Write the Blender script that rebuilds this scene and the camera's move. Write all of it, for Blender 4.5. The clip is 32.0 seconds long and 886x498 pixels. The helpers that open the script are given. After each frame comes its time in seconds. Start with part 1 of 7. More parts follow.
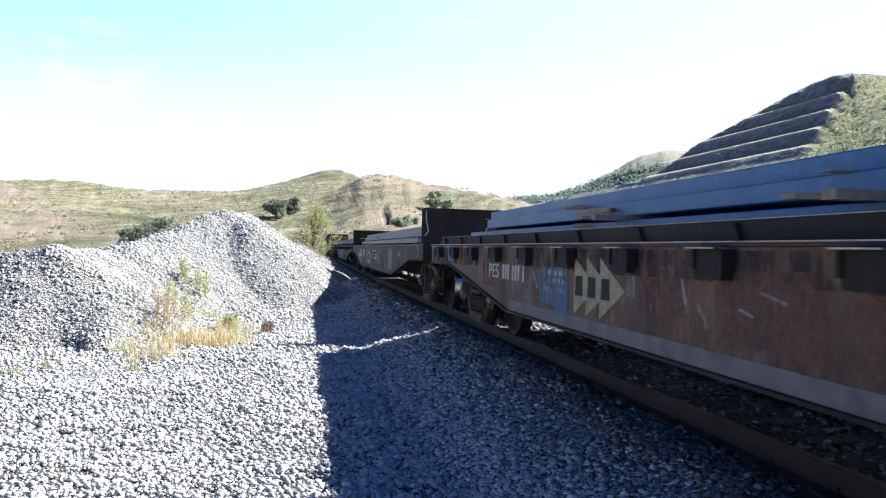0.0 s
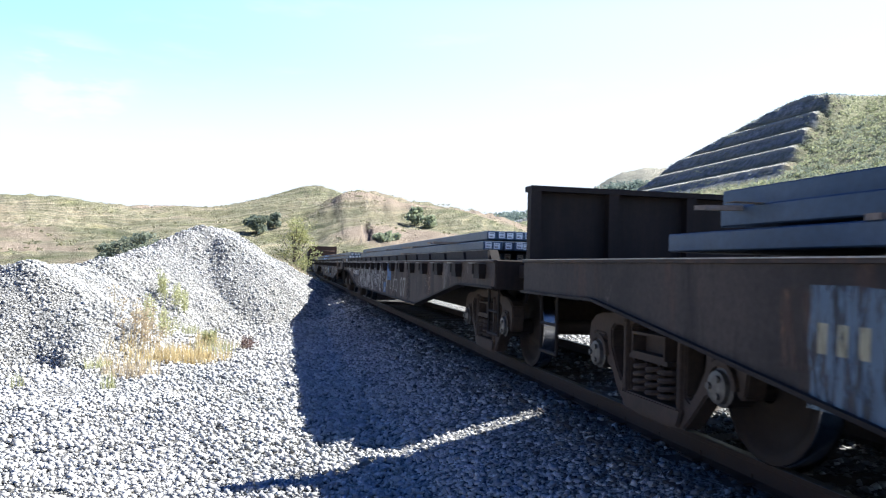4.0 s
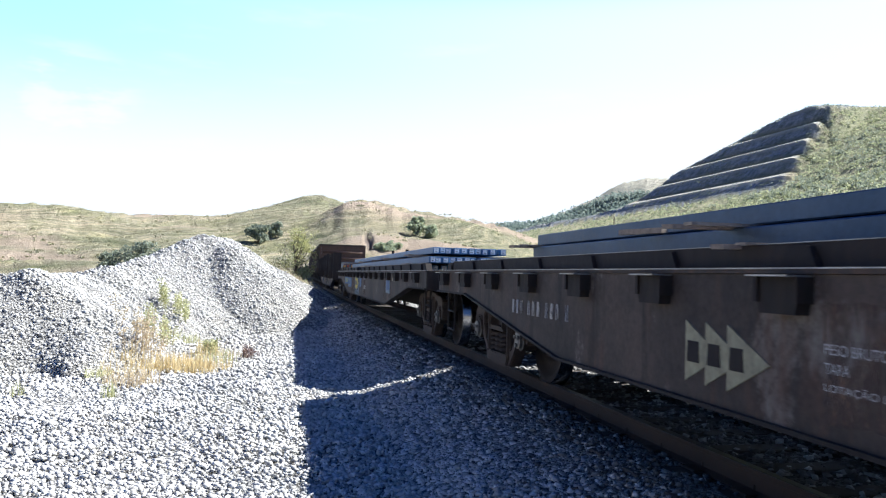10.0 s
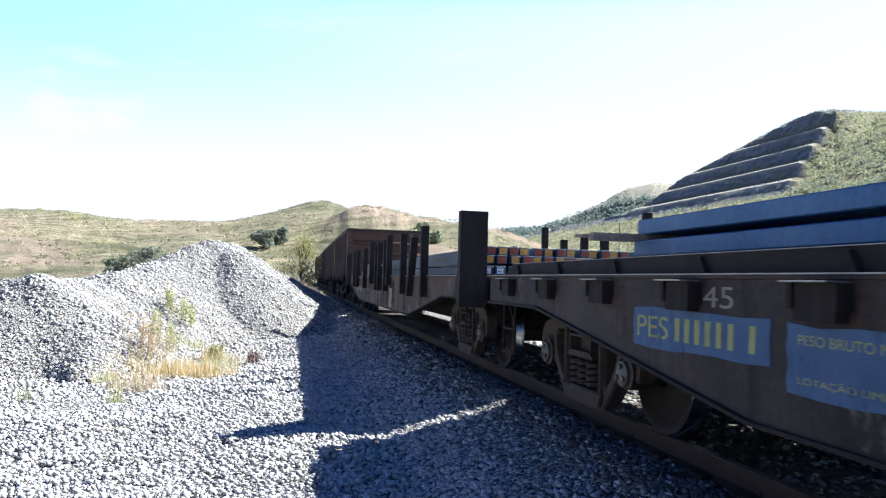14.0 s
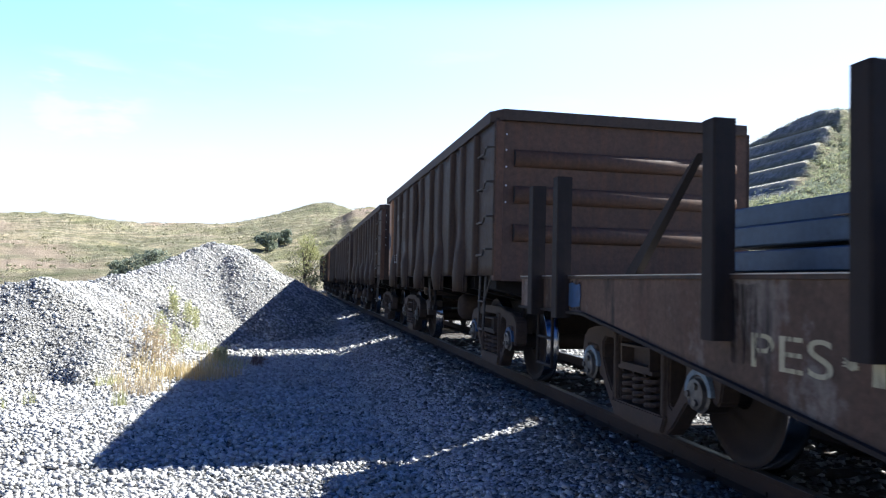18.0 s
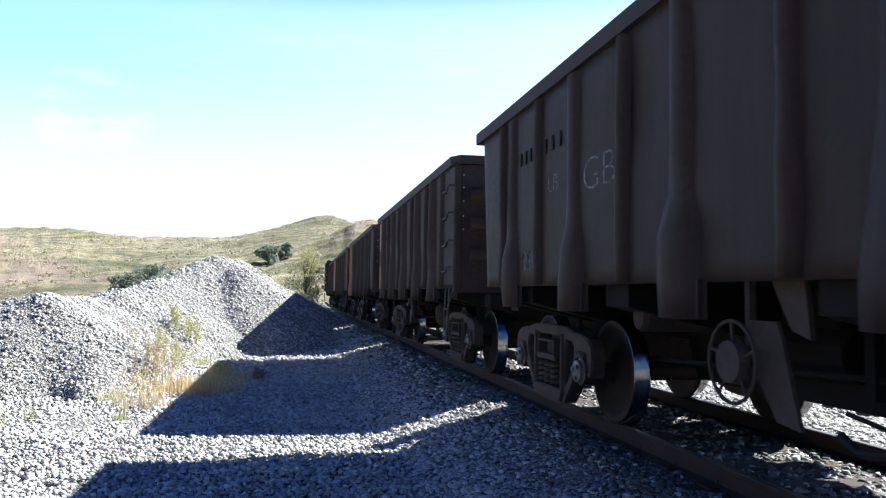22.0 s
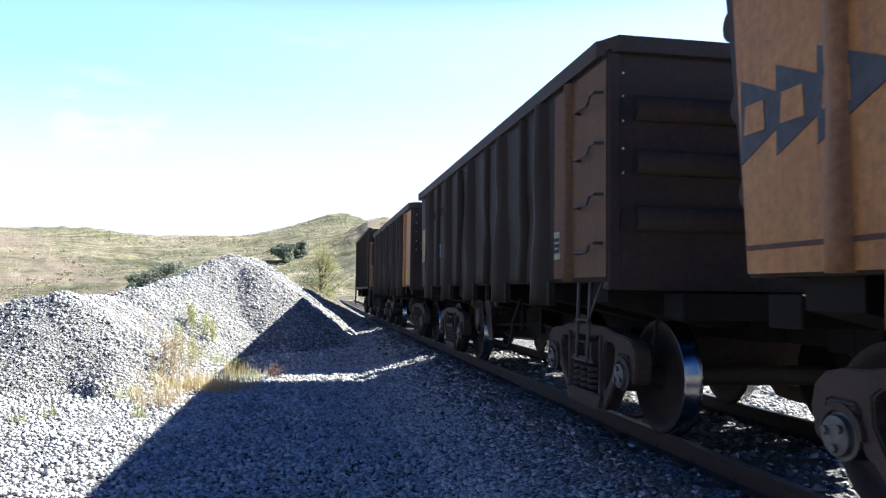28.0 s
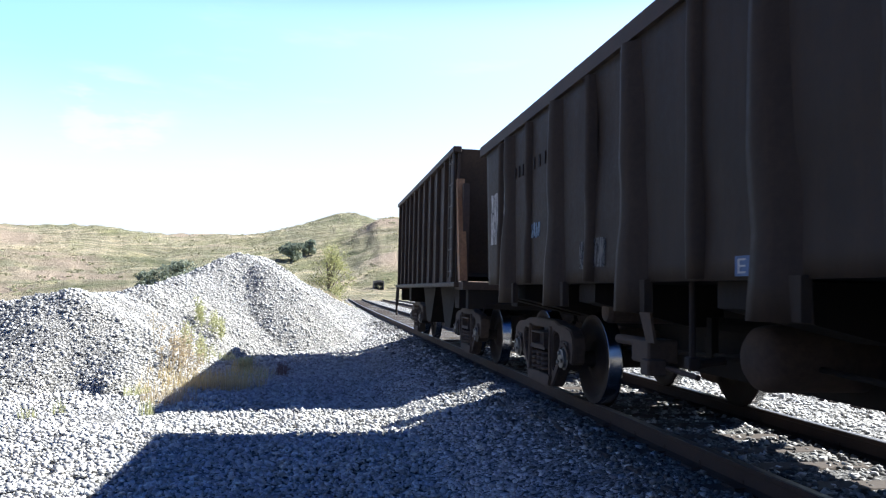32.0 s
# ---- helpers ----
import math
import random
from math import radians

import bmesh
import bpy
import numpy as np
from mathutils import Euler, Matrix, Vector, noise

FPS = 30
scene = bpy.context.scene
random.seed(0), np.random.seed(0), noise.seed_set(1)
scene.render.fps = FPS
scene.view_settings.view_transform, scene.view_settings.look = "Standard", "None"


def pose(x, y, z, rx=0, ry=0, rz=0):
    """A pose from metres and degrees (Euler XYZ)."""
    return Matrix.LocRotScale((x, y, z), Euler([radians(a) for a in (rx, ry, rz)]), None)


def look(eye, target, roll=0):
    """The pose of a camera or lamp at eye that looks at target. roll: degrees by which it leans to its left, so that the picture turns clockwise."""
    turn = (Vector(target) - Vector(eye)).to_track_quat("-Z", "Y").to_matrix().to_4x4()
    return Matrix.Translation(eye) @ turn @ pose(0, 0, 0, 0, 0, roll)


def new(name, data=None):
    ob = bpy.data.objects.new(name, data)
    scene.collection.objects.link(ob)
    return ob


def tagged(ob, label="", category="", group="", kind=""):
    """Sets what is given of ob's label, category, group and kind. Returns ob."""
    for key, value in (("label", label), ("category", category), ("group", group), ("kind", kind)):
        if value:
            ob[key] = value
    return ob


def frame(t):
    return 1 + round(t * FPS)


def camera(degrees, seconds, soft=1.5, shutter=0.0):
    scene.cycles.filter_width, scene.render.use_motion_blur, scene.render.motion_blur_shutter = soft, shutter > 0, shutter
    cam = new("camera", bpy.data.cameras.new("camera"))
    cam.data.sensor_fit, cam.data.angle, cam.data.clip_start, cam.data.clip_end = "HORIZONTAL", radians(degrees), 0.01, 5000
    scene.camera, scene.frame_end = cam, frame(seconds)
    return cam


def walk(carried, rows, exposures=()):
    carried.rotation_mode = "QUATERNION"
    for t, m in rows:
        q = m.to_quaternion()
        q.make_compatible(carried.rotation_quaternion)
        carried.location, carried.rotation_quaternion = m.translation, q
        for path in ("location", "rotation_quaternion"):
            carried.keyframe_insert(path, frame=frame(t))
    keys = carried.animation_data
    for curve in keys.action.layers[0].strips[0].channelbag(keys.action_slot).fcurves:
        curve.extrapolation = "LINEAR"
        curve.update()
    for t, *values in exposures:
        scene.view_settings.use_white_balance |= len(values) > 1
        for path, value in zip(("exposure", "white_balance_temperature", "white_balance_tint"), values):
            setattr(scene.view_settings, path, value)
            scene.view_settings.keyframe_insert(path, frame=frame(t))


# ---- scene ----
# ---- camera: one standpoint beside the line, turned by hand ----
EYE = (0.0, 0.0, 1.167)
TURNS = [
    (0, 90.047, -1.418, -10.735),
    (0.5, 90.079, -1.335, -10.766),
    (1, 90.304, -1.472, -10.692),
    (1.5, 90.415, -1.546, -10.783),
    (2, 90.460, -1.641, -10.922),
    (2.5, 90.541, -1.466, -11.264),
    (3, 90.711, -1.118, -11.730),
    (3.5, 91.029, -1.484, -11.966),
    (5.5, 91.660, -1.161, -12.607),
    (6, 91.659, -1.059, -12.601),
    (6.5, 91.595, -1.083, -12.431),
    (7, 91.571, -1.197, -12.219),
    (7.5, 91.675, -1.275, -12.067),
    (8, 91.737, -1.279, -11.891),
    (8.5, 91.810, -1.284, -11.777),
    (9, 91.873, -1.423, -11.764),
    (9.5, 91.883, -1.385, -11.858),
    (10, 92.018, -1.656, -12.037),
    (10.5, 92.109, -1.828, -12.250),
    (11, 92.265, -1.853, -12.270),
    (11.5, 92.325, -1.975, -12.134),
    (12, 92.290, -1.950, -12.004),
    (12.5, 92.238, -2.072, -11.891),
    (13, 92.208, -2.044, -11.793),
    (13.5, 92.276, -1.789, -11.732),
    (14, 92.408, -1.667, -11.646),
    (14.5, 92.439, -1.848, -11.343),
    (16.5, 92.425, -1.599, -11.055),
    (17, 92.454, -1.414, -11.132),
    (17.5, 92.444, -1.284, -11.311),
    (18, 92.503, -1.407, -11.360),
    (18.5, 92.519, -1.235, -11.399),
    (19, 92.759, -0.938, -11.534),
    (19.5, 92.869, -0.704, -11.427),
    (20, 92.920, -0.995, -11.366),
    (20.5, 93.004, -0.837, -11.303),
    (21, 93.109, -0.649, -11.366),
    (21.5, 93.215, -0.727, -11.289),
    (22, 93.409, -0.962, -11.285),
    (22.5, 93.414, -1.313, -11.295),
    (23, 93.370, -1.044, -11.060),
    (23.5, 93.357, -1.126, -10.765),
    (24, 93.287, -0.918, -10.496),
    (24.5, 93.214, -1.046, -10.128),
    (25, 93.168, -1.193, -9.947),
    (25.5, 93.083, -1.020, -9.914),
    (27.5, 93.271, -0.781, -10.150),
    (28, 93.203, -0.794, -10.185),
    (28.5, 93.221, -1.349, -10.274),
    (29, 93.166, -1.203, -10.452),
    (29.5, 93.297, -1.359, -10.570),
    (30, 93.295, -1.477, -10.420),
    (30.5, 93.254, -1.145, -10.169),
    (31, 93.273, -1.212, -9.857),
    (31.5, 93.213, -1.180, -9.677),
    (32, 93.171, -1.164, -9.594),
]
cam = camera(60.3, 32.0, soft=1.2, shutter=0.12)
walk(cam, [(t, pose(*EYE, rx, ry, rz)) for t, rx, ry, rz in TURNS], exposures=[(0, 1.6, 5700, 8.5), (32.0, 1.6, 5700, 8.5)])

# ---- sky and sun ----
SUN_DIR = Vector((1.0, 0.305, 0.935)).normalized()
world = bpy.data.worlds.new("sky")
scene.world = world
world.use_nodes = True
wn = world.node_tree.nodes
wl = world.node_tree.links
sky = wn.new("ShaderNodeTexSky")
sky.sky_type = 'NISHITA'
sky.sun_disc = False
sky.sun_elevation = math.asin(SUN_DIR.z)
sky.sun_rotation = math.atan2(SUN_DIR.x, SUN_DIR.y)
sky.air_density, sky.dust_density, sky.ozone_density = 1.0, 0.5, 2.5
sky.altitude = 1500
# bright haze low in the sky and round the sun's side, with a few thin clouds
geo = wn.new("ShaderNodeTexCoord")
sepd = wn.new("ShaderNodeSeparateXYZ")
wl.new(geo.outputs["Generated"], sepd.inputs[0])
sunward = wn.new("ShaderNodeVectorMath")
sunward.operation = 'DOT_PRODUCT'
sunward.inputs[1].default_value = SUN_DIR
wl.new(geo.outputs["Generated"], sunward.inputs[0])
low = wn.new("ShaderNodeMapRange")
low.interpolation_type = 'SMOOTHSTEP'
for k, v in enumerate((0.05, 0.27, 1.0, 0.0)):
    low.inputs[k + 1].default_value = v
wl.new(sepd.outputs[2], low.inputs[0])
side = wn.new("ShaderNodeMapRange")
side.interpolation_type = 'SMOOTHSTEP'
for k, v in enumerate((0.1, 0.95, 0.0, 0.75)):
    side.inputs[k + 1].default_value = v
wl.new(sunward.outputs["Value"], side.inputs[0])
fade = wn.new("ShaderNodeMapRange")
fade.interpolation_type = 'SMOOTHSTEP'
for k, v in enumerate((0.30, 0.42, 1.0, 0.0)):
    fade.inputs[k + 1].default_value = v
wl.new(sepd.outputs[2], fade.inputs[0])
side_low = wn.new("ShaderNodeMath")
side_low.operation = 'MULTIPLY'
wl.new(side.outputs[0], side_low.inputs[0])
wl.new(fade.outputs[0], side_low.inputs[1])
# the sky is far brighter towards the horizon than overhead
gain = wn.new("ShaderNodeMapRange")
gain.interpolation_type = 'SMOOTHSTEP'
for k, v in enumerate((0.32, 0.45, 0.0, 1.0)):
    gain.inputs[k + 1].default_value = v
wl.new(sepd.outputs[2], gain.inputs[0])
depth = wn.new("ShaderNodeMix")
depth.data_type = 'RGBA'
depth.inputs[7].default_value = (0.01, 0.23, 0.70, 1)
wl.new(gain.outputs[0], depth.inputs[0])
graded = wn.new("ShaderNodeVectorMath")
graded.operation = 'MULTIPLY'
wl.new(sky.outputs[0], graded.inputs[0])
wl.new(depth.outputs[2], graded.inputs[1])
# haze and glare are strong on the sun's side and thin out on the side away from it
away = wn.new("ShaderNodeMapRange")
away.interpolation_type = 'SMOOTHSTEP'
for k, v in enumerate((-0.5, -0.06, 0.0, 1.0)):
    away.inputs[k + 1].default_value = v
wl.new(sunward.outputs["Value"], away.inputs[0])
band = wn.new("ShaderNodeMix")
band.data_type = 'RGBA'
band.inputs[6].default_value = (0.20, 0.30, 0.46, 1)
band.inputs[7].default_value = (2.9, 2.9, 2.9, 1)
wl.new(away.outputs[0], band.inputs[0])
wl.new(band.outputs[2], depth.inputs[6])
low_sun = wn.new("ShaderNodeMath")
low_sun.operation = 'MULTIPLY'
wl.new(low.outputs[0], low_sun.inputs[0])
wl.new(away.outputs[0], low_sun.inputs[1])
cl_map = wn.new("ShaderNodeMapping")
cl_map.inputs["Scale"].default_value = (1.6, 1.6, 7.0)
wl.new(geo.outputs["Generated"], cl_map.inputs[0])
cl = wn.new("ShaderNodeTexNoise")
cl.inputs["Scale"].default_value, cl.inputs["Detail"].default_value, cl.inputs["Roughness"].default_value = 2.6, 6, 0.55
wl.new(cl_map.outputs[0], cl.inputs["Vector"])
wisp = wn.new("ShaderNodeMapRange")
wisp.interpolation_type = 'SMOOTHSTEP'
for k, v in enumerate((0.55, 0.8, 0.0, 0.35)):
    wisp.inputs[k + 1].default_value = v
wl.new(cl.outputs[0], wisp.inputs[0])
puff = wn.new("ShaderNodeVectorMath")
puff.operation = 'DOT_PRODUCT'
puff.inputs[1].default_value = (-0.242, 0.952, 0.187)
wl.new(geo.outputs["Generated"], puff.inputs[0])
puff_at = wn.new("ShaderNodeMapRange")
puff_at.interpolation_type = 'SMOOTHSTEP'
for k, v in enumerate((0.9965, 0.9995, 0.0, 1.0)):
    puff_at.inputs[k + 1].default_value = v
wl.new(puff.outputs["Value"], puff_at.inputs[0])
puff_map = wn.new("ShaderNodeMapping")
puff_map.inputs["Scale"].default_value = (1.0, 1.0, 3.2)
wl.new(geo.outputs["Generated"], puff_map.inputs[0])
puff_noise = wn.new("ShaderNodeTexNoise")
puff_noise.inputs["Scale"].default_value, puff_noise.inputs["Detail"].default_value, puff_noise.inputs["Roughness"].default_value = 14, 6, 0.55
wl.new(puff_map.outputs[0], puff_noise.inputs["Vector"])
puff_cut = wn.new("ShaderNodeMapRange")
puff_cut.interpolation_type = 'SMOOTHSTEP'
for k, v in enumerate((0.42, 0.62, 0.0, 0.5)):
    puff_cut.inputs[k + 1].default_value = v
wl.new(puff_noise.outputs[0], puff_cut.inputs[0])
puff_mul = wn.new("ShaderNodeMath")
puff_mul.operation = 'MULTIPLY'
wl.new(puff_at.outputs[0], puff_mul.inputs[0])
wl.new(puff_cut.outputs[0], puff_mul.inputs[1])
both_clouds = wn.new("ShaderNodeMath")
both_clouds.operation = 'ADD'
wl.new(wisp.outputs[0], both_clouds.inputs[0])
wl.new(puff_mul.outputs[0], both_clouds.inputs[1])
add1 = wn.new("ShaderNodeMath")
add1.operation = 'ADD'
wl.new(low_sun.outputs[0], add1.inputs[0])
wl.new(side_low.outputs[0], add1.inputs[1])
add2 = wn.new("ShaderNodeMath")
add2.operation = 'ADD'
add2.use_clamp = True
wl.new(add1.outputs[0], add2.inputs[0])
wl.new(both_clouds.outputs[0], add2.inputs[1])
skymul = wn.new("ShaderNodeMix")
skymul.data_type, skymul.blend_type = 'RGBA', 'MIX'
skymul.inputs[7].default_value = (7.3, 7.35, 7.4, 1)
wl.new(add2.outputs[0], skymul.inputs[0])
wl.new(graded.outputs[0], skymul.inputs[6])
wl.new(skymul.outputs[2], wn["Background"].inputs[0])
wn["Background"].inputs[1].default_value = 0.050
sun = new("sun", bpy.data.lights.new("sun", 'SUN'))
sun.data.energy = 5.0
sun.data.angle = radians(0.53)
sun.data.color = (1.0, 0.925, 0.80)
sun.matrix_world = look(SUN_DIR * 50, (0, 0, 0))


# ---- materials ----
def nodes_of(name):
    m = bpy.data.materials.new(name)
    m.use_nodes = True
    return m, m.node_tree.nodes, m.node_tree.links, m.node_tree.nodes["Principled BSDF"]


def noise_node(n, l, scale, detail=4, rough=0.55, vec=None):
    t = n.new("ShaderNodeTexNoise")
    t.inputs["Scale"].default_value, t.inputs["Detail"].default_value, t.inputs["Roughness"].default_value = scale, detail, rough
    if vec:
        l.new(vec, t.inputs["Vector"])
    return t


def ramp_node(n, l, fac, stops):
    r = n.new("ShaderNodeValToRGB")
    while len(r.color_ramp.elements) < len(stops):
        r.color_ramp.elements.new(0.5)
    for e, (p, c) in zip(r.color_ramp.elements, stops):
        e.position, e.color = p, (c[0], c[1], c[2], 1)
    l.new(fac, r.inputs[0])
    return r


def mix_node(n, l, a, b, fac, kind='MIX'):
    x = n.new("ShaderNodeMix")
    x.data_type, x.blend_type = 'RGBA', kind
    for s, v in ((x.inputs[6], a), (x.inputs[7], b), (x.inputs[0], fac)):
        if isinstance(v, bpy.types.NodeSocket):
            l.new(v, s)
        elif isinstance(v, (int, float)):
            s.default_value = v
        else:
            s.default_value = (v[0], v[1], v[2], 1)
    return x.outputs[2]


def coords(n, l, scale=(1, 1, 1), kind="Object"):
    c = n.new("ShaderNodeTexCoord")
    m = n.new("ShaderNodeMapping")
    m.inputs["Scale"].default_value = scale
    l.new(c.outputs[kind], m.inputs[0])
    return m.outputs[0]


def bump_node(n, l, height, strength, dist, bsdf):
    b = n.new("ShaderNodeBump")
    b.inputs["Strength"].default_value, b.inputs["Distance"].default_value = strength, dist
    l.new(height, b.inputs["Height"])
    l.new(b.outputs[0], bsdf.inputs["Normal"])


def weathered(name, c1, c2, rust, rough=0.6, amount=0.45, metal=0.0, streak=True, bump=0.004):
    """Painted steel with mottled paint, rust patches and rain streaks."""
    m, n, l, b = nodes_of(name)
    v = coords(n, l)
    big = noise_node(n, l, 1.3, 5, 0.6, v)
    fine = noise_node(n, l, 22, 5, 0.65, v)
    vs = coords(n, l, (5, 5, 0.5))
    st = noise_node(n, l, 2.2, 4, 0.6, vs)
    base = ramp_node(n, l, big.outputs[0], [(0.3, c1), (0.7, c2)])
    s1 = ramp_node(n, l, st.outputs[0], [(0.45, (0, 0, 0)), (0.75, (1, 1, 1))])
    col = mix_node(n, l, base.outputs[0], rust, 0.0)
    mul = n.new("ShaderNodeMath")
    mul.operation = 'MULTIPLY'
    mul.inputs[1].default_value = amount
    l.new((s1 if streak else big).outputs[0], mul.inputs[0])
    l.new(mul.outputs[0], col.node.inputs[0])
    f2 = ramp_node(n, l, fine.outputs[0], [(0.3, (0.55, 0.55, 0.55)), (0.7, (1.15, 1.15, 1.15))])
    col2 = mix_node(n, l, col, f2.outputs[0], 0.75, 'MULTIPLY')
    l.new(col2, b.inputs["Base Color"])
    rr = ramp_node(n, l, fine.outputs[0], [(0.2, (rough - 0.12,) * 3), (0.8, (min(rough + 0.2, 1),) * 3)])
    l.new(rr.outputs[0], b.inputs["Roughness"])
    b.inputs["Metallic"].default_value = metal
    b.inputs["Specular IOR Level"].default_value = 0.25
    bump_node(n, l, fine.outputs[0], 0.5, bump, b)
    return m


def stone_mat(name, c1, c2, isl=True, scale=30):
    m, n, l, b = nodes_of(name)
    v = coords(n, l)
    f = noise_node(n, l, scale, 4, 0.6, v)
    if isl:
        g = n.new("ShaderNodeNewGeometry")
        base = ramp_node(n, l, g.outputs["Random Per Island"], [(0.0, c1), (1.0, c2)])
    else:
        big = noise_node(n, l, 18, 6, 0.7, v)
        base = ramp_node(n, l, big.outputs[0], [(0.3, c1), (0.7, c2)])
    f2 = ramp_node(n, l, f.outputs[0], [(0.3, (0.7, 0.7, 0.7)), (0.7, (1.1, 1.1, 1.1))])
    grey = mix_node(n, l, base.outputs[0], f2.outputs[0], 0.8, 'MULTIPLY')
    # dustier and cleaner stretches
    drift = noise_node(n, l, 0.9, 4, 0.6, v)
    tone = ramp_node(n, l, drift.outputs[0], [(0.32, (0.80, 0.81, 0.83)), (0.5, (1.0, 1.0, 1.0)), (0.68, (1.12, 1.10, 1.06))])
    l.new(mix_node(n, l, grey, tone.outputs[0], 1.0, 'MULTIPLY'), b.inputs["Base Color"])
    b.inputs["Roughness"].default_value = 0.85
    bump_node(n, l, f.outputs[0], 0.4, 0.004, b)
    return m


def gravel_bed_mat(name, c1, c2, dark):
    """Crushed stone too small to part singly: cells, the shade in their gaps painted dark."""
    m, n, l, b = nodes_of(name)
    v = coords(n, l)
    w = n.new("ShaderNodeTexVoronoi")
    w.inputs["Scale"].default_value = 34
    l.new(v, w.inputs["Vector"])
    sep = n.new("ShaderNodeSeparateColor")
    l.new(w.outputs["Color"], sep.inputs[0])
    base = ramp_node(n, l, sep.outputs[0], [(0.0, c1), (1.0, c2)])
    gap = ramp_node(n, l, w.outputs["Distance"], [(0.45, (1, 1, 1)), (0.75, (0, 0, 0))])
    col = mix_node(n, l, dark, base.outputs[0], gap.outputs[0])
    big = noise_node(n, l, 0.7, 4, 0.6, v)
    tone = ramp_node(n, l, big.outputs[0], [(0.3, (0.75, 0.75, 0.75)), (0.7, (1.08, 1.06, 1.0))])
    l.new(mix_node(n, l, col, tone.outputs[0], 1.0, 'MULTIPLY'), b.inputs["Base Color"])
    b.inputs["Roughness"].default_value = 0.9
    bump_node(n, l, gap.outputs[0], 1.0, 0.03, b)
    return m


def plain(name, c, rough=0.6, metal=0.0, var=0.25, scale=14):
    m, n, l, b = nodes_of(name)
    v = coords(n, l)
    f = noise_node(n, l, scale, 5, 0.6, v)
    r = ramp_node(n, l, f.outputs[0], [(0.3, [x * (1 - var) for x in c]), (0.7, [min(1, x * (1 + var)) for x in c])])
    l.new(r.outputs[0], b.inputs["Base Color"])
    b.inputs["Roughness"].default_value, b.inputs["Metallic"].default_value = rough, metal
    bump_node(n, l, f.outputs[0], 0.3, 0.003, b)
    return m


def hill_mat():
    """Dry pasture: two greens, straw and bare earth in patches, cattle-track lines."""
    m, n, l, b = nodes_of("hill_pasture")
    v = coords(n, l)
    big = noise_node(n, l, 0.012, 6, 0.62, v)
    mid = noise_node(n, l, 0.07, 6, 0.65, v)
    fine = noise_node(n, l, 1.0, 5, 0.75, v)
    c = ramp_node(n, l, big.outputs[0], [(0.30, (0.195, 0.19, 0.13)), (0.44, (0.255, 0.243, 0.168)), (0.56, (0.325, 0.29, 0.213)), (0.67, (0.42, 0.35, 0.27))])
    g = ramp_node(n, l, mid.outputs[0], [(0.3, (0.6, 0.68, 0.5)), (0.55, (1, 1, 1)), (0.75, (1.25, 1.2, 1.1))])
    c1 = mix_node(n, l, c.outputs[0], g.outputs[0], 0.9, 'MULTIPLY')
    f = ramp_node(n, l, fine.outputs[0], [(0.36, (0.45, 0.5, 0.4)), (0.5, (0.95, 0.95, 0.93)), (0.62, (1.25, 1.2, 1.12))])
    c2 = mix_node(n, l, c1, f.outputs[0], 0.9, 'MULTIPLY')
    # faint level paths on the slopes
    drift = noise_node(n, l, 0.014, 3, 0.5, v)
    tilt = n.new("ShaderNodeMapping")
    tilt.inputs["Rotation"].default_value = (0.0, 0.16, 0.0)
    l.new(v, tilt.inputs[0])
    sway = n.new("ShaderNodeVectorMath")
    sway.operation = 'MULTIPLY_ADD'
    sway.inputs[1].default_value = (0.0, 0.0, 26.0)
    l.new(drift.outputs["Color"], sway.inputs[0])
    l.new(tilt.outputs[0], sway.inputs[2])
    flat_scale = n.new("ShaderNodeMapping")
    flat_scale.inputs["Scale"].default_value = (0.03, 0.03, 0.65)
    l.new(sway.outputs[0], flat_scale.inputs[0])
    vz = flat_scale.outputs[0]
    wv = noise_node(n, l, 1.1, 5, 0.7, vz)
    p = ramp_node(n, l, wv.outputs[0], [(0.40, (0.55, 0.6, 0.5)), (0.48, (1.0, 1.0, 1.0)), (0.55, (1.0, 1.0, 1.0)), (0.63, (1.3, 1.26, 1.18))])
    c3 = mix_node(n, l, c2, p.outputs[0], 0.6, 'MULTIPLY')
    wave = n.new("ShaderNodeTexWave")
    wave.bands_direction = 'Z'
    for key, val in (("Scale", 0.16), ("Distortion", 7.0), ("Detail", 4.0), ("Detail Scale", 0.09)):
        wave.inputs[key].default_value = val
    l.new(sway.outputs[0], wave.inputs["Vector"])
    wr = ramp_node(n, l, wave.outputs[0], [(0.0, (0.70, 0.73, 0.66)), (0.3, (1.0, 1.0, 1.0)), (0.78, (1.0, 1.0, 1.0)), (0.93, (1.4, 1.35, 1.28))])
    c3 = mix_node(n, l, c3, wr.outputs[0], 0.6, 'MULTIPLY')
    at = n.new("ShaderNodeAttribute")
    at.attribute_name = "earth"
    c4 = mix_node(n, l, c3, (0.38, 0.295, 0.23), at.outputs["Fac"])
    cut = n.new("ShaderNodeAttribute")
    cut.attribute_name = "cut"
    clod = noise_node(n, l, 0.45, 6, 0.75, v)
    # cut faces: the blue of their open shade is put into this colour
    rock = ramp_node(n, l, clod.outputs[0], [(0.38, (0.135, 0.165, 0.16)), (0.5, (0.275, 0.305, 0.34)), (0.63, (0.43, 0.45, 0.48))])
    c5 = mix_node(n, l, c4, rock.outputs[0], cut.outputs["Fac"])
    lush = n.new("ShaderNodeAttribute")
    lush.attribute_name = "lush"
    c6 = mix_node(n, l, c5, (0.37, 0.375, 0.22), lush.outputs["Fac"])
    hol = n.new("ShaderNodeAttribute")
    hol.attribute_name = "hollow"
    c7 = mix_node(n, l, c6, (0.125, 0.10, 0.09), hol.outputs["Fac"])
    # pale tone: sunlit bench lips put into the colour, and the far hill's straw
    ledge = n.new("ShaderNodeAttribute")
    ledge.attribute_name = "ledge"
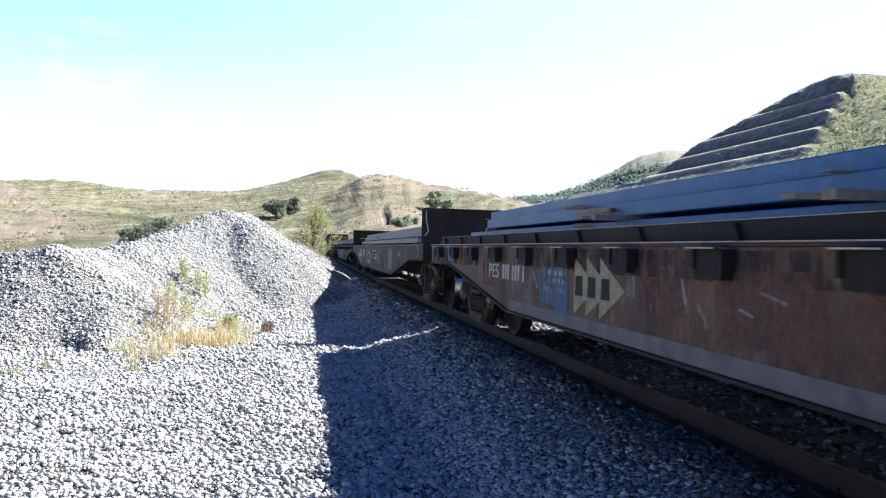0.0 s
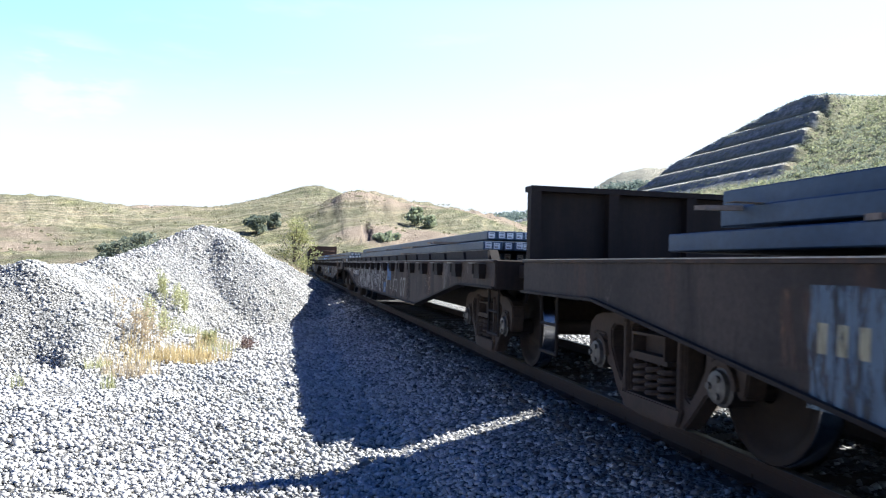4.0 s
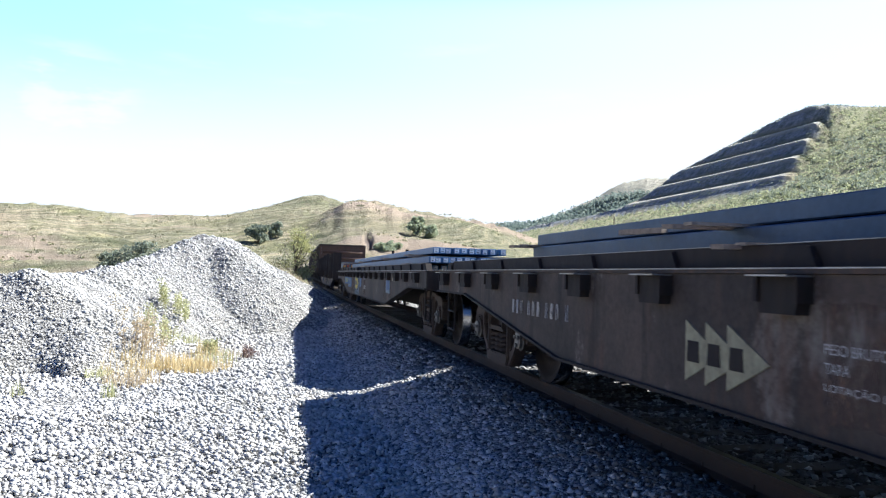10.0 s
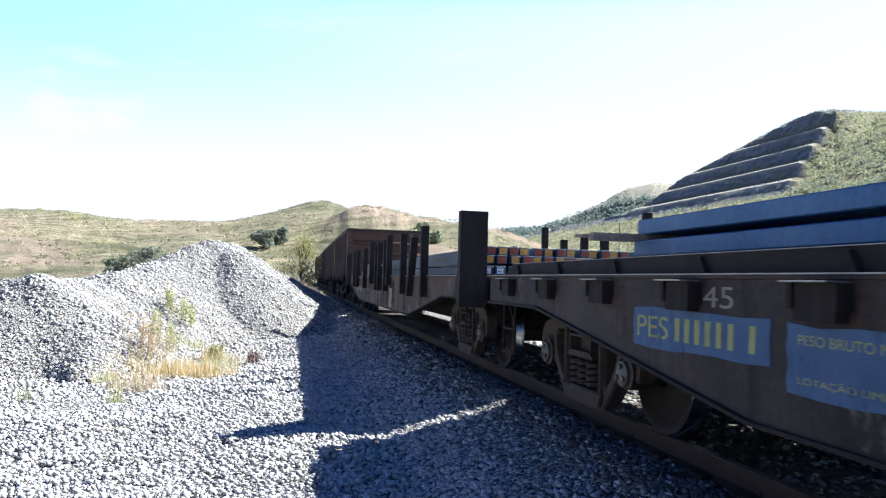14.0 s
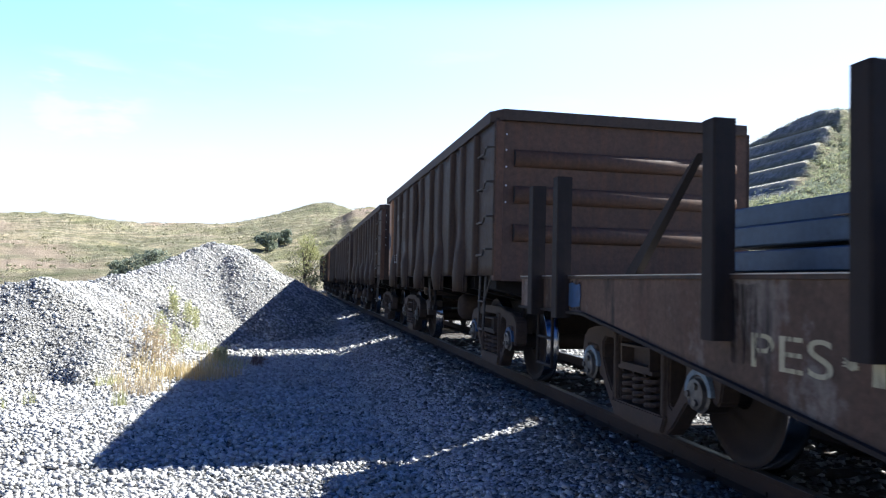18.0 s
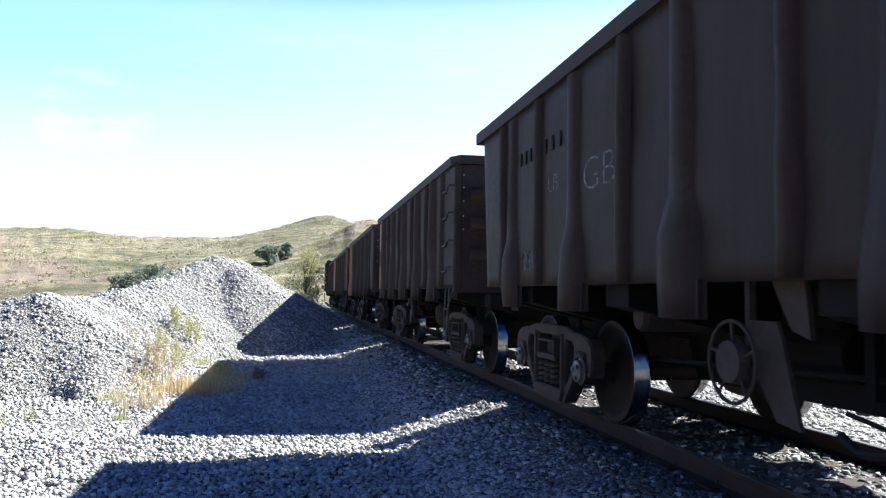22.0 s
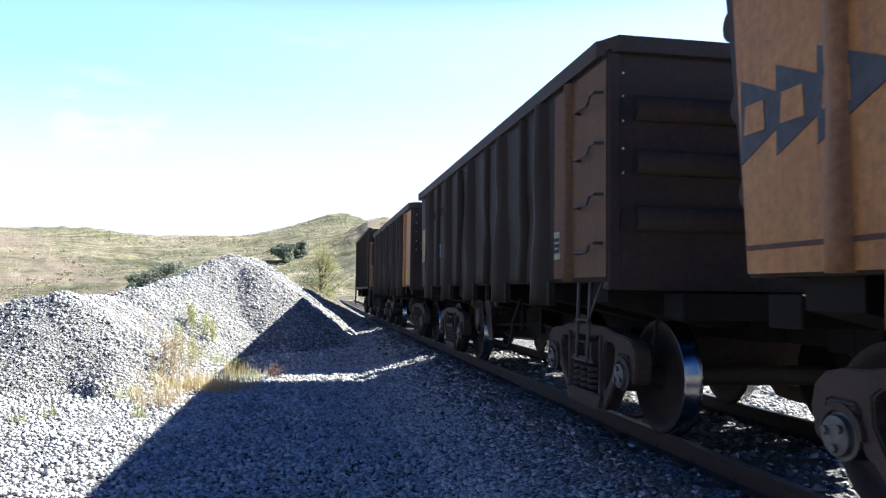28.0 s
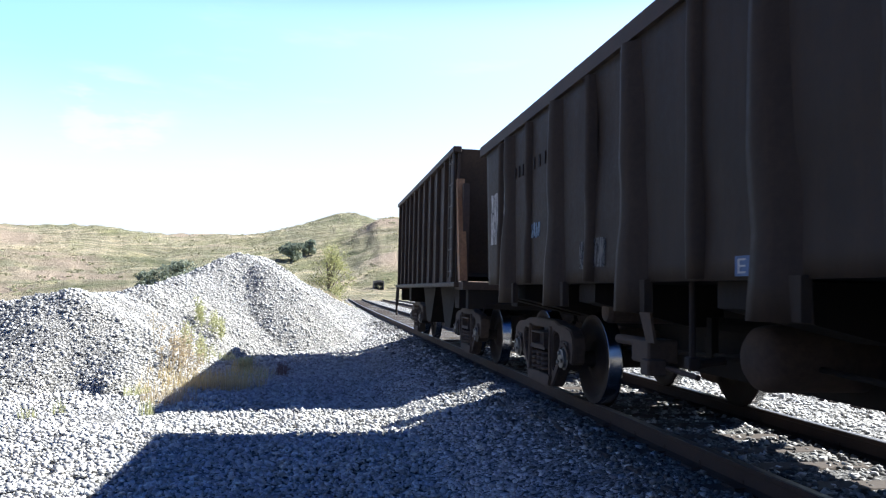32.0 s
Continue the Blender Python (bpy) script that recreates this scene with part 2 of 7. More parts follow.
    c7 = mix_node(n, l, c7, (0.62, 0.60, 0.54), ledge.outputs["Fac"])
    l.new(c7, b.inputs["Base Color"])
    b.inputs["Roughness"].default_value = 0.95
    b.inputs["Specular IOR Level"].default_value = 0.1
    both = n.new("ShaderNodeMath")
    both.operation = 'ADD'
    l.new(fine.outputs[0], both.inputs[0])
    l.new(wv.outputs[0], both.inputs[1])
    bump_node(n, l, both.outputs[0], 0.9, 1.3, b)
    return m


M_STONE = stone_mat("crushed_stone", (0.34, 0.332, 0.32), (0.70, 0.686, 0.65), True, 60)
M_BED = gravel_bed_mat("gravel_bed", (0.18, 0.176, 0.172), (0.50, 0.488, 0.468), (0.05, 0.049, 0.048))
# bed between the rails, dark for the shade under the wagons
M_BEDSHADE = gravel_bed_mat("oiled_bed", (0.07, 0.067, 0.064), (0.27, 0.262, 0.252), (0.012, 0.012, 0.012))
M_HEAPBED = gravel_bed_mat("heap_gravel", (0.20, 0.196, 0.19), (0.54, 0.527, 0.505), (0.06, 0.059, 0.058))
# trackside stones: brake-dust stain, plus the wagons' shade put into the colour
M_STAINSHADE = stone_mat("oil_darkened_stone", (0.045, 0.042, 0.04), (0.27, 0.262, 0.25), True, 60)
M_HILL = hill_mat()
M_RAIL = weathered("rail_rust", (0.032, 0.022, 0.018), (0.05, 0.033, 0.026), (0.075, 0.042, 0.03), 0.75, 0.5, 0.0, False)
M_RAILTOP = plain("rail_worn_steel", (0.22, 0.21, 0.2), 0.42, 0.9, 0.15)
M_TIE = weathered("sleeper_timber", (0.075, 0.06, 0.05), (0.12, 0.095, 0.075), (0.05, 0.04, 0.035), 0.9, 0.6, 0, False)
def girder_mat(name, tone=(1.0, 1.0, 1.0), scuffs=0.545, drips=0.8):
    """Old brown girder paint: grime, pale scuffs, rust runs and dark drips, each wagon different."""
    m, n, l, b = nodes_of(name)
    info = n.new("ShaderNodeObjectInfo")
    far = n.new("ShaderNodeVectorMath")
    far.operation = 'SCALE'
    far.inputs[0].default_value = (37.0, 61.0, 23.0)
    l.new(info.outputs["Random"], far.inputs["Scale"])

    def place(scale):
        c = n.new("ShaderNodeTexCoord")
        a = n.new("ShaderNodeVectorMath")
        a.operation = 'ADD'
        l.new(c.outputs["Object"], a.inputs[0])
        l.new(far.outputs[0], a.inputs[1])
        k = n.new("ShaderNodeMapping")
        k.inputs["Scale"].default_value = scale
        l.new(a.outputs[0], k.inputs[0])
        return k.outputs[0]

    big = noise_node(n, l, 0.9, 5, 0.6, place((1, 1, 1)))
    base = ramp_node(n, l, big.outputs[0], [(p, [a * b for a, b in zip(c, tone)]) for p, c in ((0.32, (0.048, 0.036, 0.029)), (0.5, (0.084, 0.06, 0.047)), (0.7, (0.125, 0.086, 0.064)))])
    scuff = noise_node(n, l, 1.5, 7, 0.72, place((1, 1, 0.8)))
    s = ramp_node(n, l, scuff.outputs[0], [(scuffs, (0, 0, 0)), (scuffs + 0.07, (0.85, 0.85, 0.85))])
    c1 = mix_node(n, l, base.outputs[0], (0.205, 0.178, 0.155), s.outputs[0])
    rust = noise_node(n, l, 1.7, 5, 0.65, place((1.6, 1.6, 0.32)))
    r = ramp_node(n, l, rust.outputs[0], [(0.55, (0, 0, 0)), (0.68, (0.75, 0.75, 0.75))])
    c2 = mix_node(n, l, c1, (0.115, 0.065, 0.045), r.outputs[0])
    drip = noise_node(n, l, 1.5, 5, 0.65, place((2.2, 2.2, 0.35)))
    d = ramp_node(n, l, drip.outputs[0], [(0.54, (0, 0, 0)), (0.66, (drips, drips, drips))])
    c3 = mix_node(n, l, c2, (0.022, 0.019, 0.018), d.outputs[0])
    fine = noise_node(n, l, 26, 5, 0.7, place((1, 1, 1)))
    f = ramp_node(n, l, fine.outputs[0], [(0.3, (0.6, 0.6, 0.6)), (0.7, (1.2, 1.2, 1.2))])
    l.new(mix_node(n, l, c3, f.outputs[0], 0.8, 'MULTIPLY'), b.inputs["Base Color"])
    b.inputs["Roughness"].default_value = 0.75
    b.inputs["Specular IOR Level"].default_value = 0.25
    bump_node(n, l, fine.outputs[0], 0.5, 0.004, b)
    return m


M_GIRDER = girder_mat("brown_girder_paint", (1.75, 1.55, 1.42), 0.54, 0.6)
M_GIRDERDK = girder_mat("sooty_girder_paint", (0.72, 0.82, 0.92), 0.60, 0.75)
M_GIRDERGREY = girder_mat("grey_stained_girder_paint", (0.82, 0.88, 0.94), 0.56, 0.65)
M_GIRDERRUST = girder_mat("rusty_girder_paint", (1.3, 1.2, 1.1), 0.55, 0.85)
M_DUST = plain("dusty_grey_primer", (0.155, 0.145, 0.145), 0.85, 0, 0.3, 5)
M_FLAT = weathered("flat_wagon_paint", (0.042, 0.032, 0.027), (0.085, 0.066, 0.054), (0.14, 0.078, 0.05), 0.7, 0.65)
M_FLATDK = weathered("flat_wagon_soot", (0.02, 0.0165, 0.015), (0.036, 0.028, 0.025), (0.06, 0.038, 0.028), 0.75, 0.4)
# darkest coat, for decks, sills and chutes under the floors
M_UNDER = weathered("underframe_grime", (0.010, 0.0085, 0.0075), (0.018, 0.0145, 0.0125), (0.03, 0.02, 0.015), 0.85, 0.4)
M_GOND = weathered("gondola_paint", (0.040, 0.027, 0.020), (0.060, 0.041, 0.030), (0.085, 0.052, 0.035), 0.62, 0.5)
M_GONDGREY = weathered("gondola_grey_paint", (0.030, 0.022, 0.016), (0.047, 0.034, 0.025), (0.064, 0.042, 0.029), 0.68, 0.45)
M_RIM = weathered("gondola_rim_paint", (0.055, 0.042, 0.034), (0.08, 0.06, 0.048), (0.09, 0.055, 0.04), 0.7, 0.5)
M_GONDEND = weathered("gondola_end_paint", (0.052, 0.037, 0.03), (0.07, 0.049, 0.039), (0.088, 0.053, 0.037), 0.7, 0.4)
M_ENDRUST = weathered("rusty_end_paint", (0.088, 0.055, 0.041), (0.12, 0.073, 0.053), (0.16, 0.08, 0.048), 0.65, 0.55)
M_GOLD = weathered("golden_orange_paint", (0.54, 0.265, 0.085), (0.43, 0.19, 0.062), (0.22, 0.095, 0.045), 0.5, 0.6)
M_SLATE = plain("slate_blue_emblem_paint", (0.07, 0.075, 0.085), 0.75, 0, 0.3)
M_ORANGE = weathered("orange_panel_paint", (0.37, 0.20, 0.09), (0.29, 0.145, 0.07), (0.15, 0.08, 0.05), 0.55, 0.55)
M_BOGIE = weathered("bogie_casting", (0.056, 0.044, 0.037), (0.09, 0.069, 0.056), (0.13, 0.083, 0.058), 0.75, 0.4, 0, False)
M_WHEEL = weathered("wheel_plate", (0.03, 0.025, 0.022), (0.045, 0.036, 0.031), (0.07, 0.045, 0.032), 0.7, 0.4, 0.1, False)
M_TREAD = plain("wheel_tread_steel", (0.30, 0.30, 0.31), 0.2, 1.0, 0.15)
# the sky's blue reflection on the billets is put into both colours
M_BILLET = weathered("billet_steel", (0.04, 0.075, 0.13), (0.08, 0.125, 0.19), (0.10, 0.10, 0.105), 0.42, 0.3, 0.3, False)
M_BILLETSKY = weathered("blue_billet_steel", (0.04, 0.125, 0.28), (0.09, 0.205, 0.39), (0.13, 0.13, 0.14), 0.42, 0.3, 0.3, False)
M_WHITE = plain("white_end_paint", (0.72, 0.73, 0.74), 0.6, 0, 0.12)
M_LABEL = plain("white_paper_label", (0.87, 0.87, 0.86), 0.7, 0, 0.06)
M_TIMBER = plain("dunnage_timber", (0.265, 0.215, 0.17), 0.85, 0, 0.3, 25)
M_GRAFF = weathered("faded_white_paint", (0.34, 0.32, 0.30), (0.46, 0.44, 0.42), (0.12, 0.1, 0.085), 0.75, 0.75)
M_DULLCREAM = weathered("dull_cream_paint", (0.24, 0.205, 0.16), (0.19, 0.155, 0.12), (0.08, 0.06, 0.045), 0.8, 0.75)
M_CREAMY = weathered("cream_emblem_paint", (0.40, 0.37, 0.24), (0.33, 0.30, 0.20), (0.22, 0.19, 0.13), 0.75, 0.6)
M_YELLOW = weathered("yellow_paint", (0.55, 0.42, 0.06), (0.6, 0.48, 0.1), (0.25, 0.18, 0.06), 0.65, 0.4)
M_BLUE = weathered("blue_paint", (0.045, 0.095, 0.20), (0.06, 0.12, 0.25), (0.10, 0.11, 0.15), 0.6, 0.5)
M_BRIGHTBLUE = weathered("bright_blue_board_paint", (0.04, 0.12, 0.29), (0.06, 0.16, 0.36), (0.08, 0.12, 0.20), 0.6, 0.4)
M_LTBLUE = weathered("pale_blue_paint", (0.20, 0.27, 0.34), (0.26, 0.33, 0.40), (0.12, 0.12, 0.13), 0.65, 0.5)
M_REDEND = plain("red_end_paint", (0.36, 0.07, 0.03), 0.6)
M_YELEND = plain("yellow_end_paint", (0.75, 0.36, 0.06), 0.6)
M_MEMOBLUE = plain("logo_dark_blue", (0.035, 0.036, 0.045), 0.8, 0, 0.4)
M_CAP = plain("bearing_cap_steel", (0.115, 0.108, 0.10), 0.5, 0.3, 0.45)
M_RUSTY = weathered("rusty_post_paint", (0.105, 0.063, 0.046), (0.14, 0.08, 0.055), (0.165, 0.088, 0.055), 0.75, 0.6)
M_PIPE = plain("bare_pipe_steel", (0.06, 0.052, 0.046), 0.6, 0.3, 0.3)


def worn(name, c1, c2, keep=0.42, rough=0.75, streak=(4, 4, 0.9)):
    """Thin faded paint, rubbed through in places."""
    m, n, l, b = nodes_of(name)
    v = coords(n, l)
    big = noise_node(n, l, 6, 5, 0.6, v)
    base = ramp_node(n, l, big.outputs[0], [(0.3, c1), (0.7, c2)])
    l.new(base.outputs[0], b.inputs["Base Color"])
    b.inputs["Roughness"].default_value = rough
    vs = coords(n, l, streak)
    g = noise_node(n, l, 5.5, 6, 0.7, vs)
    a = ramp_node(n, l, g.outputs[0], [(keep - 0.08, (0.0, 0.0, 0.0)), (keep + 0.12, (0.92, 0.92, 0.92))])
    l.new(a.outputs[0], b.inputs["Alpha"])
    return m


W_WHITE = worn("rubbed_white_paint", (0.30, 0.29, 0.28), (0.48, 0.46, 0.44), 0.44)
W_CHALK = worn("chalk", (0.22, 0.22, 0.22), (0.34, 0.34, 0.34), 0.44, 0.9, (9, 9, 9))
W_BLUE = worn("rubbed_blue_paint", (0.062, 0.105, 0.18), (0.085, 0.14, 0.23), 0.38)
W_DULLBLUE = worn("dull_blue_paint", (0.04, 0.065, 0.10), (0.055, 0.085, 0.13), 0.44)
W_SCUFF = worn("pale_scuffed_primer", (0.125, 0.10, 0.085), (0.20, 0.165, 0.14), 0.50, 0.8, (2.2, 2.2, 0.5))
W_CHALKLINE = plain("white_chalk", (0.5, 0.5, 0.5), 0.9)
W_DIM = worn("dim_grey_board_paint", (0.062, 0.056, 0.052), (0.09, 0.082, 0.076), 0.24)
W_DULLTEXT = plain("dull_cream_lettering", (0.29, 0.265, 0.225), 0.8)
W_PALE = worn("rubbed_pale_blue_paint", (0.12, 0.17, 0.23), (0.17, 0.23, 0.29), 0.44)
W_GREY = worn("bare_grey_primer", (0.075, 0.072, 0.07), (0.12, 0.115, 0.11), 0.44)
W_RUST = worn("rust_bloom", (0.11, 0.066, 0.045), (0.17, 0.095, 0.06), 0.52)
W_YELLOW = worn("rubbed_yellow_paint", (0.50, 0.40, 0.10), (0.60, 0.50, 0.18), 0.36)
W_CREAM = worn("rubbed_cream_paint", (0.42, 0.38, 0.24), (0.52, 0.47, 0.32), 0.38)
W_BLOT = worn("blotched_white_paint", (0.28, 0.27, 0.255), (0.44, 0.42, 0.40), 0.49, 0.85, (2.0, 2.0, 1.2))
W_NUMBER = worn("white_number_paint", (0.48, 0.47, 0.45), (0.66, 0.65, 0.62), 0.30)
W_SOOT = worn("greasy_soot", (0.03, 0.025, 0.022), (0.05, 0.041, 0.036), 0.50, 0.95, (1.5, 1.5, 0.5))
W_RED = worn("red_rust_bloom", (0.15, 0.07, 0.052), (0.20, 0.10, 0.07), 0.47, 0.85, (2.6, 2.6, 2.0))
W_RUBBED = worn("rubbed_grey_white_paint", (0.27, 0.255, 0.235), (0.42, 0.40, 0.37), 0.40, 0.8, (5, 5, 1.6))
W_DRIP = worn("dark_grease_run", (0.022, 0.019, 0.017), (0.034, 0.029, 0.026), 0.50, 0.95, (3.2, 3.2, 0.35))
W_BOARD = worn("faded_bright_blue_paint", (0.062, 0.12, 0.23), (0.085, 0.165, 0.31), 0.30)
W_LIME = worn("faded_lime_yellow_paint", (0.36, 0.38, 0.13), (0.50, 0.51, 0.22), 0.34)
W_TEXT = plain("pale_lettering", (0.42, 0.42, 0.42), 0.7)
M_BOARD = weathered("blue_board_paint", (0.10, 0.15, 0.27), (0.13, 0.19, 0.33), (0.12, 0.12, 0.14), 0.7, 0.4)
M_DULLOR = weathered("dull_orange_paint", (0.15, 0.085, 0.045), (0.18, 0.10, 0.05), (0.09, 0.055, 0.04), 0.7, 0.5)
W_EMBOSS = plain("raised_numeral_steel", (0.10, 0.085, 0.075), 0.45, 0.1)


def leaf_mat(name, c1, c2):
    m, n, l, b = nodes_of(name)
    g = n.new("ShaderNodeNewGeometry")
    r = ramp_node(n, l, g.outputs["Random Per Island"], [(0.0, c1), (1.0, c2)])
    l.new(r.outputs[0], b.inputs["Base Color"])
    b.inputs["Roughness"].default_value = 0.7
    # thin leaves let some light through
    tr = n.new("ShaderNodeBsdfTranslucent")
    l.new(r.outputs[0], tr.inputs[0])
    mx = n.new("ShaderNodeMixShader")
    mx.inputs[0].default_value = 0.5
    l.new(b.outputs[0], mx.inputs[1])
    l.new(tr.outputs[0], mx.inputs[2])
    l.new(mx.outputs[0], n["Material Output"].inputs[0])
    return m


M_LEAFDK = leaf_mat("dark_leaves", (0.165, 0.195, 0.145), (0.32, 0.355, 0.265))
M_LEAF = leaf_mat("scrub_leaves", (0.17, 0.205, 0.11), (0.46, 0.475, 0.29))
M_BENCHLEAF = leaf_mat("grey_scrub_leaves", (0.16, 0.19, 0.15), (0.27, 0.30, 0.24))
M_BUSH = leaf_mat("grey_green_bush_leaves", (0.27, 0.31, 0.21), (0.46, 0.50, 0.34))
M_LEAFLT = leaf_mat("young_leaves", (0.28, 0.29, 0.12), (0.50, 0.49, 0.24))
M_STRAW = leaf_mat("dry_straw", (0.50, 0.39, 0.19), (0.72, 0.60, 0.35))
M_DRYWEED = leaf_mat("dry_weed", (0.42, 0.33, 0.21), (0.66, 0.57, 0.40))
M_WEED = leaf_mat("green_weed", (0.36, 0.37, 0.18), (0.58, 0.57, 0.34))
M_RUDDY = leaf_mat("ruddy_weed", (0.16, 0.10, 0.09), (0.28, 0.19, 0.16))
M_BARK = plain("bark", (0.12, 0.09, 0.07), 0.9)
M_ROCKWALL = plain("dark_stone_wall", (0.22, 0.205, 0.19), 0.9, 0, 0.4, 2)
# shade in the ribs' open ends and the jacking hole, painted on flat caps
M_DARK = plain("tunnel_dark", (0.02, 0.02, 0.022), 0.9)
M_BORE = plain("shaded_tunnel_wall", (0.06, 0.06, 0.064), 0.9)
M_TUSSOCK = leaf_mat("tussock_grass", (0.24, 0.24, 0.14), (0.40, 0.38, 0.24))
# far trees: the haze of distance is put into the leaf colours
M_WOODS = leaf_mat("far_wood_leaves", (0.15, 0.20, 0.18), (0.27, 0.32, 0.27))
# worn edges of deck, bearers and pockets, their bright glint put into the colour
M_EDGE = plain("worn_steel_edge", (0.30, 0.29, 0.28), 0.4, 0.7, 0.35, 6)


# ---- mesh helpers ----
def part(name, bm, material, parent, label=""):
    me = bpy.data.meshes.new(name)
    if isinstance(bm, bmesh.types.BMesh):
        bmesh.ops.recalc_face_normals(bm, faces=bm.faces)
        bm.to_mesh(me)
        bm.free()
    else:
        me.from_pydata(*bm)
    me.materials.append(material)
    ob = new(name, me)
    ob.parent = parent
    return tagged(ob, label)


def shared(name, me, parent, m, label=""):
    ob = new(name, me)
    ob.parent = parent
    ob.matrix_basis = m
    return tagged(ob, label)


def thing(name, m, label, category, group="", kind=""):
    ob = new(name)
    ob.matrix_basis = m
    return tagged(ob, label, category, group, kind)


def box(bm, x0, x1, y0, y1, z0, z1, bev=0.0):
    vs = [bm.verts.new((x, y, z)) for x in (x0, x1) for y in (y0, y1) for z in (z0, z1)]
    q = [(0, 1, 3, 2), (4, 6, 7, 5), (0, 4, 5, 1), (2, 3, 7, 6), (0, 2, 6, 4), (1, 5, 7, 3)]
    fs = [bm.faces.new([vs[i] for i in f]) for f in q]
    if bev:
        es = list({e for f in fs for e in f.edges})
        bmesh.ops.bevel(bm, geom=es, offset=bev, segments=1, affect='EDGES')


def prism(bm, pts, axis, a0, a1):
    """Extrudes a polygon of 2D points along axis 0, 1 or 2."""
    def at(p, a):
        c = list(p)
        c.insert(axis, a)
        return bm.verts.new(c)
    A = [at(p, a0) for p in pts]
    B = [at(p, a1) for p in pts]
    bm.faces.new(A)
    bm.faces.new(B[::-1])
    k = len(pts)
    for i in range(k):
        bm.faces.new((A[i], B[i], B[(i + 1) % k], A[(i + 1) % k]))


def ring_prism(bm, outer, inner, axis, a0, a1):
    """A plate with a hole: two loops with as many points each."""
    def at(p, a):
        c = list(p)
        c.insert(axis, a)
        return bm.verts.new(c)
    o0, o1 = [at(p, a0) for p in outer], [at(p, a1) for p in outer]
    i0, i1 = [at(p, a0) for p in inner], [at(p, a1) for p in inner]
    k = len(outer)
    for i in range(k):
        j = (i + 1) % k
        bm.faces.new((o0[i], o0[j], i0[j], i0[i]))
        bm.faces.new((o1[i], i1[i], i1[j], o1[j]))
        bm.faces.new((o0[i], o1[i], o1[j], o0[j]))
        bm.faces.new((i0[i], i0[j], i1[j], i1[i]))


def lathe(bm, prof, n=32, cx=0.0, axis=0):
    """Turns (along, radius) points round an axis."""
    rings = []
    for a, r in prof:
        ring = []
        for k in range(n):
            c, s = math.cos(2 * math.pi * k / n) * r, math.sin(2 * math.pi * k / n) * r
            ring.append(bm.verts.new((a + cx, c, s) if axis == 0 else (c, a + cx, s) if axis == 1 else (c, s, a + cx)))
        rings.append(ring)
    for r0, r1 in zip(rings, rings[1:]):
        for k in range(n):
            bm.faces.new((r0[k], r0[(k + 1) % n], r1[(k + 1) % n], r1[k]))
    bm.faces.new(rings[0][::-1])
    bm.faces.new(rings[-1])


def rod(bm, a, b, r, n=8):
    a, b = Vector(a), Vector(b)
    d = (b - a).normalized()
    u = d.orthogonal().normalized()
    w = d.cross(u)
    A, B = [], []
    for k in range(n):
        o = (u * math.cos(2 * math.pi * k / n) + w * math.sin(2 * math.pi * k / n)) * r
        A.append(bm.verts.new(a + o))
        B.append(bm.verts.new(b + o))
    bm.faces.new(A[::-1])
    bm.faces.new(B)
    for k in range(n):
        bm.faces.new((A[k], A[(k + 1) % n], B[(k + 1) % n], B[k]))


def bent(bm, pts, r, n=8):
    for a, b in zip(pts, pts[1:]):
        rod(bm, a, b, r, n)


def coil(bm, c, radius, wire, z0, z1, turns, n=12, k=6):
    total = int(turns * n)
    prev = None
    for i in range(total + 1):
        a = 2 * math.pi * i / n
        p = Vector((c[0] + radius * math.cos(a), c[1] + radius * math.sin(a), z0 + (z1 - z0) * i / total))
        out = Vector((math.cos(a), math.sin(a), 0))
        ring = [bm.verts.new(p + out * wire * math.cos(2 * math.pi * j / k) + Vector((0, 0, wire * math.sin(2 * math.pi * j / k)))) for j in range(k)]
        if prev:
            for j in range(k):
                bm.faces.new((prev[j], prev[(j + 1) % k], ring[(j + 1) % k], ring[j]))
        prev = ring


# ---- the line of the track ----
XC, GAUGE, CURVE, CURVE_FROM = 3.860, 1.67, 0.000322, 4.5


def on_track(s, off=0.0, z=0.0):
    """Place and heading at s metres along the line; it bends gently to the right."""
    if s <= CURVE_FROM:
        return Vector((XC + off, s, z)), 0.0
    th = (s - CURVE_FROM) * CURVE
    x = XC + (1 - math.cos(th)) / CURVE
    y = CURVE_FROM + math.sin(th) / CURVE
    return Vector((x + off * math.cos(th), y - off * math.sin(th), z)), -th


def snoise(x, y, z=0.0):
    return noise.noise((x, y, z))


GROUND_Z = -0.53


def smooth(a, b, t):
    t = min(1, max(0, (t - a) / (b - a)))
    return t * t * (3 - 2 * t)


# ---- ground and hills: one sheet to the horizon ----
def curve_at(pts, a):
    xs = [p[0] for p in pts]
    if a <= xs[0]:
        return pts[0][1]
    for (x0, y0), (x1, y1) in zip(pts, pts[1:]):
        if a <= x1:
            t = (a - x0) / (x1 - x0)
            return y0 + (y1 - y0) * t
    return pts[-1][1]


# skylines: bearing and height angle in degrees
PASTURE_RANGE = [(-90, 5), (-40, 4.6), (-25, 3.7), (-18.5, 3.85), (-16.6, 4.0), (-14.6, 4.0), (-12.5, 3.77), (-10.3, 3.64), (-8.1, 3.74), (-6.2, 3.77), (-4.3, 3.89),
                 (-2.3, 4.37), (-0.3, 5.01), (1.5, 5.61), (2.75, 5.72), (3.8, 5.48), (6, 4.9), (9, 4.4), (12.3, 4.2), (15.7, 3.6), (19, 3.0), (24, 2.2), (40, 1.5), (90, 1.0)]
